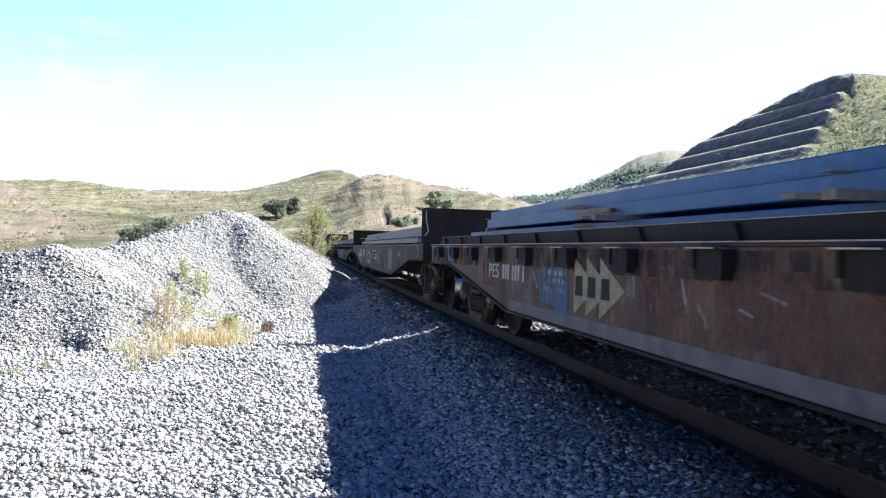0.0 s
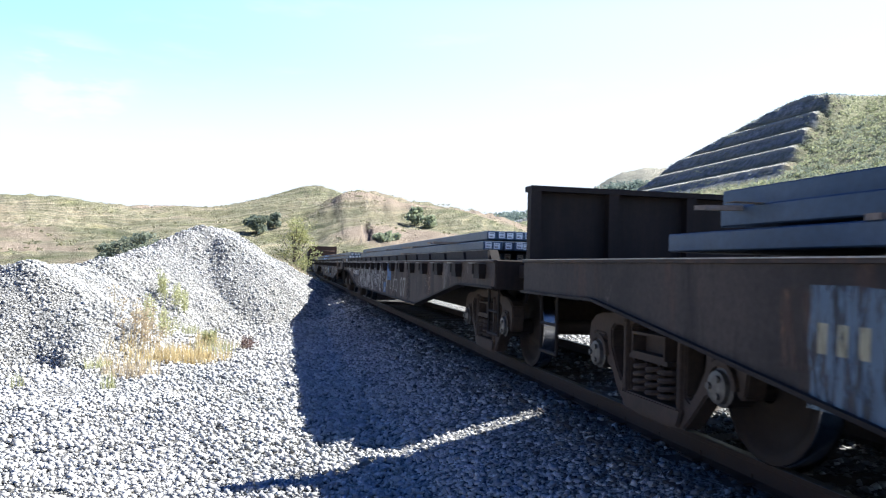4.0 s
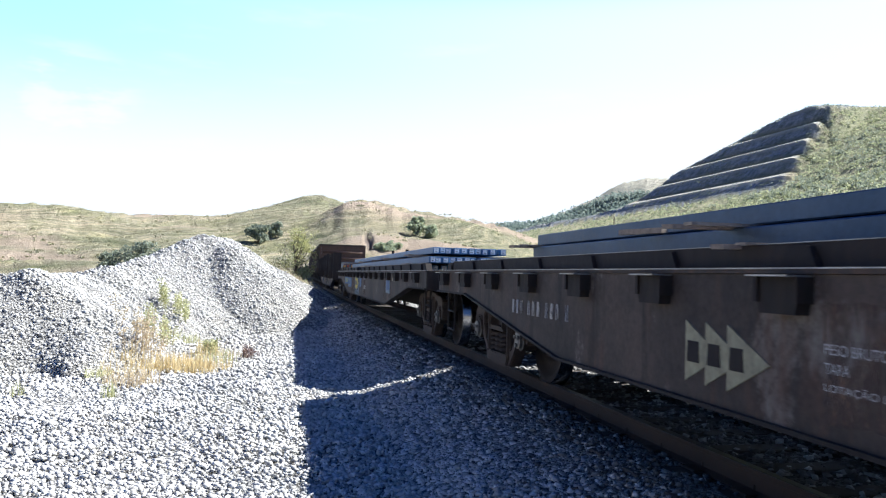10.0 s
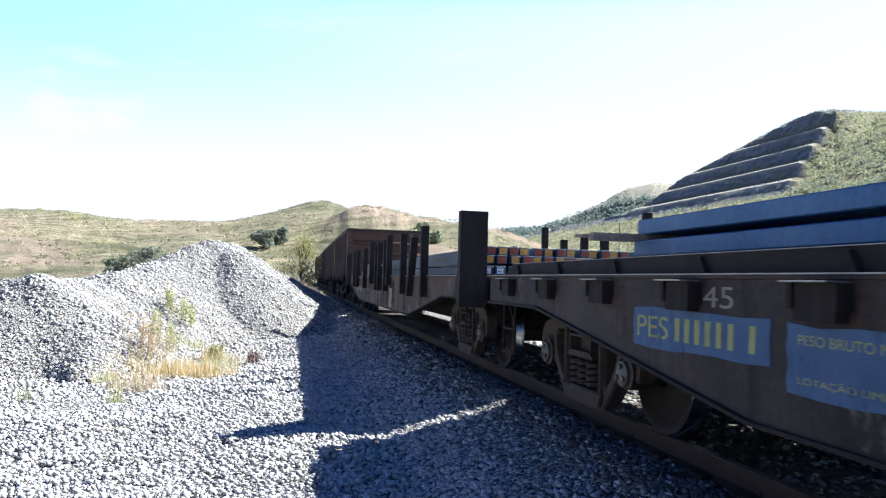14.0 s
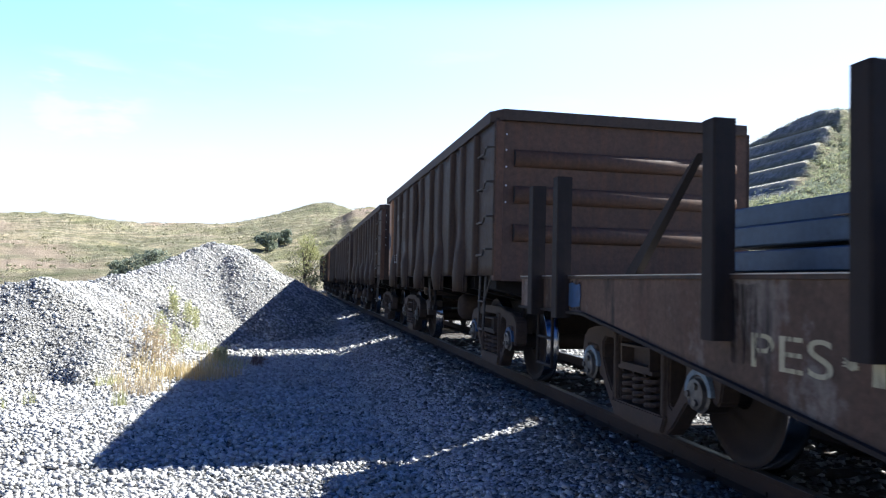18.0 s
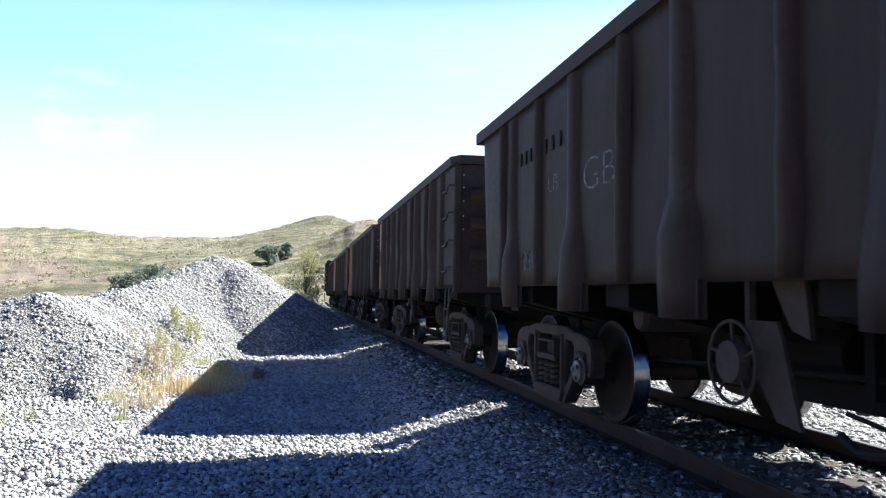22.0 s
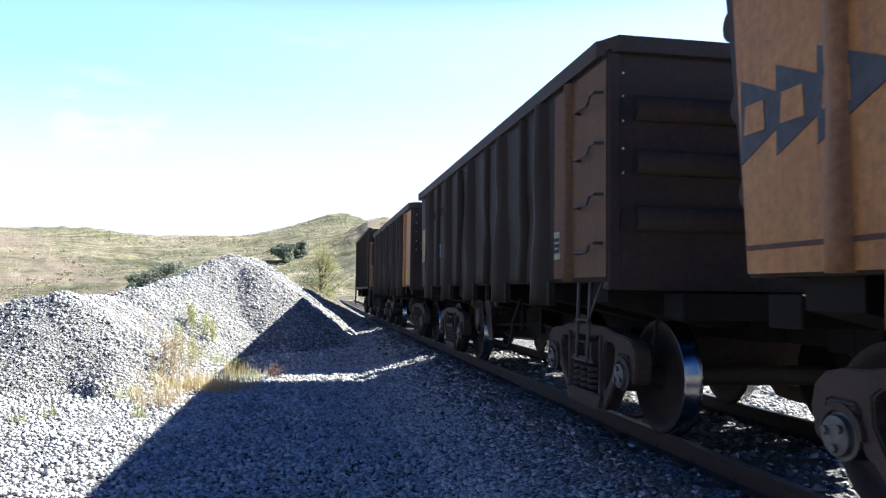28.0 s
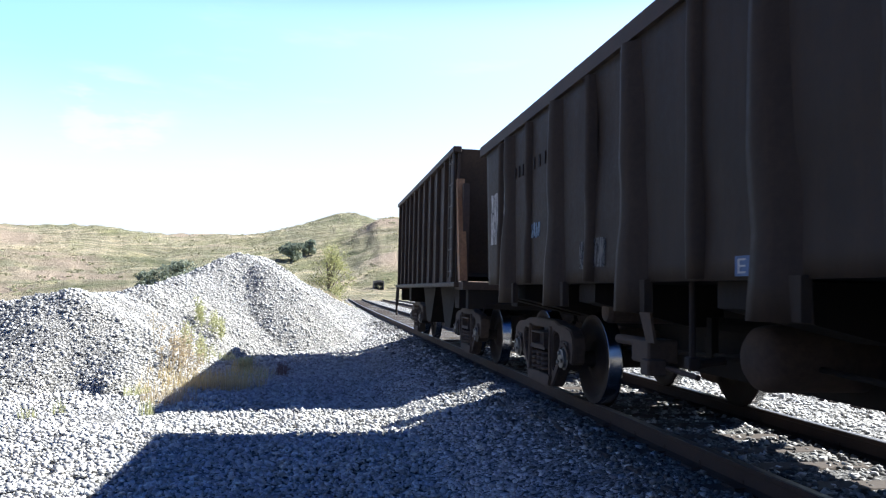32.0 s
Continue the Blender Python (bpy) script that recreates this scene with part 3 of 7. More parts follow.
FAR_HILL = [(10, 1.0), (12, 2.5), (15.7, 3.6), (18.7, 4.1), (20.7, 4.95), (23.2, 6.1), (24.4, 6.85), (25.2, 7.2), (26.8, 7.55), (28.2, 7.5), (31, 7.6), (36, 6), (50, 4), (90, 3)]
TERRACE_HILL = [(5, 0.5), (10, 1.4), (14, 2.4), (19, 4.05), (23.2, 4.85), (25.2, 5.45), (26.5, 6.1), (28.2, 7.3), (28.73, 7.8), (31.39, 9.2), (33.6, 10.35), (36.1, 11.62), (37.5, 12.08),
                (38.54, 12.15), (41.5, 11.8), (50, 11), (60, 9), (75, 6), (90, 4), (110, 1)]
SPUR = [(-6, -1), (-4, 0.3), (-2.7, 1.0), (0, 2.4), (1.4, 3.35), (2.6, 4.05), (3.83, 4.85), (4.8, 5.38), (5.9, 5.58), (8.0, 5.25), (9.3, 4.88), (12.3, 4.65), (14.4, 4.42), (15.7, 4.08), (16.4, 3.85),
        (19, 2.9), (24, 2.0), (40, 1.0), (60, -1)]
LAYERS = [(PASTURE_RANGE, 110, 340), (FAR_HILL, 300, 560), (SPUR, 95, 250)]
# the right-hand hill is cut into benches that run parallel to the line: distance from it and height
MEADOW = [(38, GROUND_Z), (60, 3.6), (80, 9.2), (100, 17.5), (112, 22.6), (116.0, 24.5)]
BENCHES = [(120.0, 28.3), (127.4, 34.1), (134.8, 40.1), (142.2, 46.2), (149.6, 53.7)]
BENCH_W, BENCH_RISE = 3.4, 1.35


def bench_profile():
    pts = list(MEADOW)
    for x, z in BENCHES:
        pts += [(x, z), (x + BENCH_W, z + BENCH_RISE)]
    return pts + [(250, 75)]


BENCHED = bench_profile()
SLOPED = MEADOW + [(150, 42.5), (180, 58.0), (215, 72.0), (280, 92)]


def terrace_height(az, r):
    """Height of the benched hill; 1 where it is benched, 0 on its green shoulder."""
    x = r * math.sin(radians(az))
    if az < 4 or az > 120 or x < 38:
        return -9.0, 0.0, x
    b, c = curve_at(BENCHED, x), curve_at(SLOPED, x)
    edge = 35.7 + (x - 116) * 0.09
    w = 1 - smooth(edge - 0.3, edge + 1.2, az)
    z = b * w + c * (1 - w)
    top = EYE[2] + r * math.tan(radians(curve_at(TERRACE_HILL, az)))
    if z > top:
        z = top - 0.7 * (z - top)
    return z, w if x > 114 else 0.0, x


def hill_height(az, r):
    """Height of the land at a bearing (degrees) and a distance."""
    best, which, uu = GROUND_Z, -1, 0.0
    for k, (line, foot, crest) in enumerate(LAYERS):
        e = curve_at(line, az)
        if e <= 0:
            continue
        x, y = math.sin(radians(az)) * r, math.cos(radians(az)) * r
        foot_k = foot * (1 + 0.25 * snoise(az * 0.06, k * 7.1))
        crest_k = crest * (1 + 0.10 * snoise(az * 0.09, k * 3.3 + 5))
        top = crest_k * math.tan(radians(e)) + EYE[2] - GROUND_Z
        u = (r - foot_k) / (crest_k - foot_k)
        if u <= 0:
            continue
        if u < 1:
            g = u ** 1.25 * (1.0 + 0.35 * math.sin(math.pi * u) * snoise(x * 0.012, y * 0.012, k * 3.0))
            fold = (0.03 if k == 1 else 0.13) * snoise(x * 0.03, y * 0.03, k + 1.0) * math.sin(math.pi * u)
            g = max(0.0, g + fold)
            g = min(g, 1.0 - 0.25 * (1 - u) ** 1.0) if u > 0.9 else g
        else:
            g = 1.0 - 0.35 * smooth(0, 2.0, u - 1)
        z = GROUND_Z + top * g
        if z > best:
            best, which, uu = z, k if k < 2 else 3, u
    z, w, x = terrace_height(az, r)
    if z > best:
        best, which, uu = z, 2, w
    return best, which, uu


def near_fold(x, y):
    return 0.03 * snoise(x * 0.7, y * 0.7) + 0.02 * snoise(x * 2.1, y * 2.1, 4)


def ground_radii(az):
    """Sampling distances along a bearing, set so that the bench edges fall on them."""
    q = 1 / math.sin(radians(min(max(az, 20.0), 48.0)))
    near = [0.0, 2, 4, 6, 9, 13, 18, 25, 34, 45]
    xs = [38.0 + 2 * k for k in range(39)]
    for x, _ in BENCHES:
        xs += [x - 2.6, x - 1.3, x, x + BENCH_W * 0.5, x + BENCH_W]
    xs += [149.6 + BENCH_W + 2.5 * k for k in range(1, 22)]
    mid = [45 + (38 * q - 45) * k / 7 for k in range(1, 7)]
    far, r = [], xs[-1] * q
    for f in [1.022 ** k for k in range(1, 40)] + [2.6, 3.2, 5.0, 9.0]:
        far.append(r * f)
    return near + mid + [x * q for x in xs] + far


def build_ground():
    azs = [a for a in np.arange(-180, -30, 5.0)] + [a for a in np.arange(-30, 56, 0.16)] + [a for a in np.arange(56, 180.1, 4.0)]
    verts, earth, cut, face_cut, lush, hollow, ledge = [], [], [], [], [], [], []
    for a in azs:
        sa, ca = math.sin(radians(a)), math.cos(radians(a))
        rs = ground_radii(a)
        for r in rs:
            x, y = sa * r, ca * r
            z, k, u = hill_height(a, r) if r > 44 else (GROUND_Z, -1, 0)
            e = 0.0
            benched = k == 2 and u > 0.3
            scarp, on_bench = 0.0, False
            el = math.degrees(math.atan2(z - EYE[2], max(r, 1.0)))
            if r > 46:
                n1 = snoise(x * 0.02, y * 0.02, 9)
                fade_in = min(1, (r - 46) / 60)
                rough = 0.35 * snoise(x * 0.05, y * 0.05) + 0.38 * snoise(x * 0.13, y * 0.13) + 0.42 * snoise(x * 0.33, y * 0.33, 2)
                on_bench = benched and any(q - 0.1 < x < q + BENCH_W + 0.1 for q, _ in BENCHES)
                z += rough * fade_in * (0.0 if on_bench else 0.45 if benched else 1.5 if k >= 0 else 0.3)
                e = 0.75 * smooth(0.28, 0.5, n1)
                if k < 0:
                    e = 0.35 + 0.35 * snoise(x * 0.06, y * 0.06, 5)
                if k == 2:
                    e = e * 0.3
                if k == 0 and a < -12:
                    reach = 0.3 + 0.08 * (-a - 13)
                    e = max(e, (1 - smooth(reach - 0.25, reach + 0.1, u)) * smooth(-0.25, 0.3, snoise(x * 0.05, y * 0.05, 5)) * 0.75)
                if k == 0 and 0.6 < a < 4.2:
                    # shadowed flank under the highest top, its shade put into the colour
                    scarp = 0.55 * smooth(0.5, 0.8, u) * smooth(-0.25, 0.3, snoise(a * 2.2, r * 0.03, 8)) * smooth(0.6, 1.6, a)
                if k == 3:
                    # gullies that run down the bare brown shoulder
                    bare_slope = smooth(2.6, 4.2, a) * (1 - smooth(8.5, 11.5, a)) * smooth(0.25, 0.8, u)
                    run = snoise(a * 1.1 + r * 0.012, r * 0.006, 3) + 0.5 * snoise(a * 3.1 - r * 0.02, r * 0.01, 4)
                    z += 0.5 * run * bare_slope * (1 - smooth(0.9, 1.0, u))
                    e = max(e, bare_slope * (0.40 + 0.3 * run + 0.35 * snoise(x * 0.09, y * 0.09, 6)))
                    # broken rock edge near the skyline
                    scarp = smooth(10.8, 12.5, a) * (1 - smooth(15.8, 16.6, a)) * smooth(0.82, 0.9, u) * smooth(-0.35, 0.15, snoise(a * 2.5, r * 0.05, 2)) * 0.85
                    z -= 1.2 * scarp
                e = min(1.0, max(0.0, e))
            else:
                z += near_fold(x, y) * (1 if r < 40 else 0.3) - 0.02
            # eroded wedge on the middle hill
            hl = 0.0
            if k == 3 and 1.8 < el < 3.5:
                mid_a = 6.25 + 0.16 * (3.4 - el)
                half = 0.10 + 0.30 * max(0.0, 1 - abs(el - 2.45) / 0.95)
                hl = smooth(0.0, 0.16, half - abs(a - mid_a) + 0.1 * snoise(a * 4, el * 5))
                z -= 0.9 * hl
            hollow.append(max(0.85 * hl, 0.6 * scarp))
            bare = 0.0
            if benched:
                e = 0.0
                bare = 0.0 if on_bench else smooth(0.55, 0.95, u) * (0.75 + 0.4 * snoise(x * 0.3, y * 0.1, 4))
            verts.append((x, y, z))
            # outer bench lips painted bright as if sunlit; far hill paler straw
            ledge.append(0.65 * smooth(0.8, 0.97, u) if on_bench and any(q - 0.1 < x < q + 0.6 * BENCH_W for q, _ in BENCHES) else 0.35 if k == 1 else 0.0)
            earth.append(e)
            lush.append(0.0 if k != 2 or (benched and on_bench) else 0.55 + 0.35 * snoise(x * 0.08, y * 0.05, 7) if bare < 0.1 else 0.0)
            face_cut.append(min(1.0, max(0.0, bare)))
            cut.append(benched)
    nr = len(rs)
    faces = []
    for i in range(len(azs) - 1):
        for j in range(nr - 1):
            p = i * nr + j
            if j == 0:
                faces.append((p, p + 1, p + nr + 1))
            else:
                faces.append((p, p + 1, p + nr + 1, p + nr))
    me = bpy.data.meshes.new("ground")
    me.from_pydata(verts, [], faces)
    at = me.attributes.new("earth", 'FLOAT', 'POINT')
    at.data.foreach_set("value", earth)
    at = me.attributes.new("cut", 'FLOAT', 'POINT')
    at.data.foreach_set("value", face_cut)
    at = me.attributes.new("lush", 'FLOAT', 'POINT')
    at.data.foreach_set("value", lush)
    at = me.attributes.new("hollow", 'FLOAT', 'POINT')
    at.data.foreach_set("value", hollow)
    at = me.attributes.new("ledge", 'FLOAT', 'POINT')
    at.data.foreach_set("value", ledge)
    me.materials.append(M_HILL)
    me.materials.append(M_BED)
    mi = []
    for i in range(len(azs) - 1):
        for j in range(nr - 1):
            mi.append(1 if j < 9 else 0)
    me.polygons.foreach_set("material_index", mi)
    me.polygons.foreach_set("use_smooth", [not cut[i * nr + j] for i in range(len(azs) - 1) for j in range(nr - 1)])
    me.update()
    return tagged(new("ground", me), "gravel yard running out to dry green pasture hills", "ground", kind="structure")


build_ground()


# ---- ballast bed, sleepers and rails ----
def bed_z(off):
    """Ballast surface by the distance from the track's middle."""
    pts = [(-2.8, GROUND_Z - 0.02), (-2.65, -0.50), (-2.4, -0.425), (-2.0, -0.335), (-1.62, -0.25), (-1.45, -0.195), (-1.3, -0.158), (-1.15, -0.158), (-1.0, -0.172), (0, -0.176), (1.3, -0.165), (1.5, -0.14), (2.1, -0.18), (3.0, -0.2), (4.3, -0.15), (5.8, -0.14), (7.2, -0.2), (8.6, -0.15), (10.1, -0.14), (10.8, -0.2), (11.9, GROUND_Z - 0.02)]
    return curve_at(pts, off)


def build_bed():
    offs = [-2.8, -2.65, -2.4, -2.2, -2.0, -1.8, -1.62, -1.45, -1.3, -1.15, -1.0, -0.8, 0, 0.8, 1.3, 1.5, 2.1, 3.0, 4.3, 5.8, 7.2, 8.6, 10.1, 10.8, 11.4, 11.9]
    ss = list(np.arange(-60, 0, 4.0)) + list(np.arange(0, 40, 0.4)) + list(np.arange(40, 262, 3.0))
    verts = []
    for s in ss:
        for o in offs:
            p, _ = on_track(s, o, 0)
            verts.append((p.x, p.y, bed_z(o) + 0.025 * snoise(p.x * 1.3, p.y * 1.3) + 0.015 * snoise(p.x * 4, p.y * 4)))
    k = len(offs)
    faces = [(i * k + j, i * k + j + 1, (i + 1) * k + j + 1, (i + 1) * k + j) for i in range(len(ss) - 1) for j in range(k - 1)]
    ob = part("ballast_bed", (verts, [], faces), M_BED, None)
    # the bed between the rails: the wagons' shade is put into its colour
    ob.data.materials.append(M_BEDSHADE)
    for f in ob.data.polygons:
        f.use_smooth = True
        if 10 <= f.index % (k - 1) <= 12:
            f.material_index = 1
    tagged(ob, "raised bed of grey crushed-stone ballast under the tracks", "ballast", kind="structure")


build_bed()


def rail_profile(o):
    h, w = 0.172, 0.07
    return [(o - w, -h), (o + w, -h), (o + w, -h + 0.012), (o + 0.012, -h + 0.03), (o + 0.01, -0.048), (o + 0.036, -0.036), (o + 0.036, -0.006), (o + 0.028, 0),
            (o - 0.028, 0), (o - 0.036, -0.006), (o - 0.036, -0.036), (o - 0.01, -0.048), (o - 0.012, -h + 0.03), (o - w, -h + 0.012)]


def build_track(shift, name, label):
    t = thing(name, Matrix(), label, "railway track", kind="structure")
    ss = list(np.arange(-60, 0, 5.0)) + list(np.arange(0, 262, 2.0))
    for side_off in (-GAUGE / 2, GAUGE / 2):
        prof = rail_profile(0)
        verts, faces = [], []
        k = len(prof)
        for s in ss:
            for o, z in prof:
                p, _ = on_track(s, shift + side_off + o, z)
                verts.append(p[:])
        for i in range(len(ss) - 1):
            for j in range(k):
                faces.append((i * k + j, (i + 1) * k + j, (i + 1) * k + (j + 1) % k, i * k + (j + 1) % k))
        ob = part("rail", (verts, [], faces), M_RAIL, t)
        ob.data.materials.append(M_RAILTOP)
        ob.data.polygons.foreach_set("material_index", [1 if (n % k) in (6, 7, 8) and shift == 0 else 0 for n in range(len(faces))])
    bm = bmesh.new()
    box(bm, -1.42, 1.42, -0.12, 0.12, -0.16, 0, 0.012)
    tie = part("sleeper", bm, M_TIE, t)
    p, a = on_track(-20)
    tie.matrix_basis = pose(*on_track(-20, shift, -0.165)[0])
    bm = bmesh.new()
    box(bm, -0.13, 0.13, -0.09, 0.09, 0, 0.018, 0.004)
    for x in (-0.1, 0.1):
        lathe(bm, [(0.018, 0.018), (0.05, 0.018), (0.052, 0.01)], 8, 0, 2)
    plate = part("rail_plate", bm, M_RAIL, t)
    plate.matrix_basis = pose(*on_track(-20, shift - GAUGE / 2, -0.165)[0])
    s = -20.0
    n = 0
    while s < 110:
        s += 0.61
        n += 1
        p, a = on_track(s, shift, -0.165 + 0.008 * snoise(s, shift))
        shared("sleeper", tie.data, t, Matrix.Translation(p) @ Euler((0, 0, a + 0.02 * snoise(s * 3, 2))).to_matrix().to_4x4())
        if -2 < s < 25 and shift == 0:
            for o in (-GAUGE / 2, GAUGE / 2):
                q, _ = on_track(s, o, -0.165)
                shared("rail_plate", plate.data, t, Matrix.Translation(q) @ Euler((0, 0, a)).to_matrix().to_4x4())
    return t


build_track(0.0, "track_main", "rusty broad-gauge railway track on timber sleepers in grey ballast")
build_track(4.3, "track_siding", "second parallel railway track on timber sleepers")
build_track(8.6, "track_far_siding", "third parallel railway track on timber sleepers")


# ---- heaps of crushed stone beside the line ----
HEAP_RIDGE = [(-2.2, 33.0, 2.5), (-2.0, 27.4, 2.8), (-2.56, 25.2, 2.78), (-3.42, 23.0, 2.08), (-4.3, 18.5, 1.42), (-4.4, 14.8, 1.62), (-5.2, 14.8, 1.38), (-6.4, 15.2, 1.05), (-11.5, 16.0, 0.9)]
SHOULDER = [(-2.3, 26.0, 2.7), (-1.6, 24.4, 2.35)]
BACK_RIDGE = [(-2.3, 36, 2.6), (-2.5, 44, 2.5), (-3.0, 50, 1.8)]


def heap_h(x, y):
    """Height of the heaps above the yard."""
    wob = 0.16 * snoise(x * 0.55, y * 0.55, 2) + 0.08 * snoise(x * 1.7, y * 1.7, 3) + 0.035 * snoise(x * 3.6, y * 3.6, 7)
    best = -1.0
    # ridge lines of the heaps: place and height of each crest point, and the slope
    for line, k in ((HEAP_RIDGE, 0.76), (SHOULDER, 0.78), (BACK_RIDGE, 0.48)):
        for (ax, ay, ah), (bx, by, bh) in zip(line, line[1:]):
            dx, dy = bx - ax, by - ay
            t = min(1, max(0, ((x - ax) * dx + (y - ay) * dy) / (dx * dx + dy * dy)))
            d = math.hypot(x - ax - t * dx, y - ay - t * dy)
            z = ah + (bh - ah) * t - k * (math.sqrt(d * d + 0.12) - 0.35)
            best = max(best, z)
    # stone that has rolled out makes a gentle apron at the far heap's foot
    if best < 0.5:
        foot = 0.5 * math.exp((best - 0.5) / 0.5) - 0.12 if best > -3 else best
        best += (max(foot, best) - best) * smooth(20.5, 23.5, y)
    # a slumped hollow on the near mound
    slump = math.exp(-((x + 3.0) / 0.45) ** 2 - ((y - 12.7) / 0.8) ** 2) - math.exp(-((x + 3.75) / 0.5) ** 2 - ((y - 12.7) / 0.9) ** 2)
    return best + wob + 0.3 * slump


def build_heap():
    t = thing("gravel_heap", Matrix(), "tall heaps of grey crushed stone piled beside the track", "gravel heap")
    xs, ys = np.arange(-14, 3.2, 0.14), np.arange(10.5, 52, 0.14)
    hh = {}
    verts, faces, idx = [], [], {}
    for i, x in enumerate(xs):
        for j, y in enumerate(ys):
            h = heap_h(x, y)
            if h > -0.13:
                idx[i, j] = len(verts)
                verts.append((x, y, GROUND_Z + h + 0.02 * snoise(x * 6, y * 6)))
    for (i, j), p in idx.items():
        if (i + 1, j) in idx and (i, j + 1) in idx and (i + 1, j + 1) in idx:
            faces.append((p, idx[i + 1, j], idx[i + 1, j + 1], idx[i, j + 1]))
    ob = part("mound", (verts, [], faces), M_HEAPBED, t)
    ob.data.polygons.foreach_set("use_smooth", [True] * len(faces))
    return t


HEAP = build_heap()


def scatter_stones(name, pts, sizes, parent, seed, mat=None):
    """Broken stones as one mesh: angular eight-cornered chips."""
    rng = np.random.default_rng(seed)
    chip = np.array([(-1, -1, -1), (1, -1, -1), (1, 1, -1), (-1, 1, -1), (-1, -1, 1), (1, -1, 1), (1, 1, 1), (-1, 1, 1)]) * 0.72
    tri = np.array([(0, 2, 1), (0, 3, 2), (4, 5, 6), (4, 6, 7), (0, 1, 5), (0, 5, 4), (1, 2, 6), (1, 6, 5), (2, 3, 7), (2, 7, 6), (3, 0, 4), (3, 4, 7)])
    n = len(pts)
    q = rng.normal(size=(n, 4))
    q /= np.linalg.norm(q, axis=1)[:, None]
    w, x, y, z = q.T
    R = np.stack([np.stack([1 - 2 * (y * y + z * z), 2 * (x * y - z * w), 2 * (x * z + y * w)], 1),
                  np.stack([2 * (x * y + z * w), 1 - 2 * (x * x + z * z), 2 * (y * z - x * w)], 1),
                  np.stack([2 * (x * z - y * w), 2 * (y * z + x * w), 1 - 2 * (x * x + y * y)], 1)], 1)
    V = (chip[None] + rng.uniform(-0.42, 0.42, (n, 8, 3))) * rng.uniform(0.55, 1.35, (n, 1, 3))
    V = np.einsum('nij,nkj->nki', R, V) * np.asarray(sizes)[:, None, None]
    V[:, :, 2] *= 0.72
    V += np.asarray(pts)[:, None, :]
    F = (tri[None] + 8 * np.arange(n)[:, None, None]).reshape(-1, 3)
    me = bpy.data.meshes.new(name)
    me.vertices.add(n * 8)
    me.vertices.foreach_set("co", V.reshape(-1))
    me.loops.add(len(F) * 3)
    me.loops.foreach_set("vertex_index", F.reshape(-1))
    me.polygons.add(len(F))
    me.polygons.foreach_set("loop_start", np.arange(len(F)) * 3)
    me.polygons.foreach_set("loop_total", np.full(len(F), 3))
    me.update()
    me.validate()
    me.materials.append(mat or M_STONE)
    ob = new(name, me)
    ob.parent = parent
    return tagged(ob, "loose grey crushed stone", kind="stuff")


def surface_z(x, y):
    """The yard's surface: ground, ballast shoulder or heap."""
    z = GROUND_Z + near_fold(x, y)
    o = x - XC - max(0, y - CURVE_FROM) ** 2 * CURVE / 2
    if o > -2.8:
        z = max(z, bed_z(o))
    h = heap_h(x, y) if 10.4 < y < 52 and x < 3 else -1
    return max(z, GROUND_Z + h), h > 0


def scatter_yard():
    rng = random.Random(5)
    pts, sizes, hp, hs, op, os_ = [], [], [], [], [], []
    # bands of depth: from, to, stones per square metre, mean size
    for y0, y1, dens, size in ((2.6, 7, 1000, 0.0165), (7, 11, 620, 0.0187), (11, 17, 360, 0.0228), (17, 32, 150, 0.028)):
        xa, xb = -0.55 * y1 - 1, 2.94
        for _ in range(int((y1 - y0) * (xb - xa) * dens)):
            x, y = rng.uniform(xa, xb), rng.uniform(y0, y1)
            if x < -0.46 * y - 0.6 or x > 0.75 * y:
                continue
            z, heap = surface_z(x, y)
            s = size * (0.45 + rng.random() ** 1.6 * 1.25)
            if x > 2.62 and abs(((y + 20) / 0.61) % 1 - 0.5) > 0.30 and rng.random() < 0.5 + 0.45 * smooth(2.62, 2.8, x):
                continue
            # darker towards the rail: brake stain and painted shade together
            stained = not heap and rng.random() < 0.95 * smooth(1.5, 2.85, x)
            (hp if heap else op if stained else pts).append((x, y, z + s * rng.uniform(-0.4, 0.5)))
            (hs if heap else os_ if stained else sizes).append(s)
    # between and beyond the rails
    for y0, y1, dens, size in ((2.4, 9, 210, 0.025), (9, 18, 80, 0.034)):
        for _ in range(int((y1 - y0) * 9.0 * dens)):
            x, y = rng.uniform(2.94, 11.7), rng.uniform(y0, y1)
            z, heap = surface_z(x, y)
            s = size * rng.uniform(0.65, 1.4)
            if min(abs(x - 3.03), abs(x - 4.70), abs(x - 7.32), abs(x - 8.99)) < 0.09:
                continue
            if (x < 5.35 or 6.7 < x < 9.6) and abs(((y + 20) / 0.61) % 1 - 0.5) > 0.28 and rng.random() < 0.4:
                continue
            # dark chips between the rails carry the shade under the wagons
            stained = 3.0 < x < 4.75 and rng.random() < 0.7
            (op if stained else pts).append((x, y, z + s * rng.uniform(-0.3, 0.3)))
            (os_ if stained else sizes).append(s)
    for _ in range(36000):
        x, y = rng.uniform(-13, 2.6), rng.uniform(11, 45)
        z, heap = surface_z(x, y)
        if heap and y > 17:
            s = 0.029 * rng.uniform(0.6, 1.5)
            hp.append((x, y, z + s * rng.uniform(-0.4, 0.6)))
            hs.append(s)
    tagged(scatter_stones("gravel_stones", pts, sizes, None, 1), "", "gravel", "", "stuff")
    scatter_stones("stone_cover", hp, hs, HEAP, 2)
    tagged(scatter_stones("oily_ballast", op, os_, None, 3, M_STAINSHADE), "oil-darkened ballast stones along the rails", "ballast", "", "stuff")


scatter_yard()


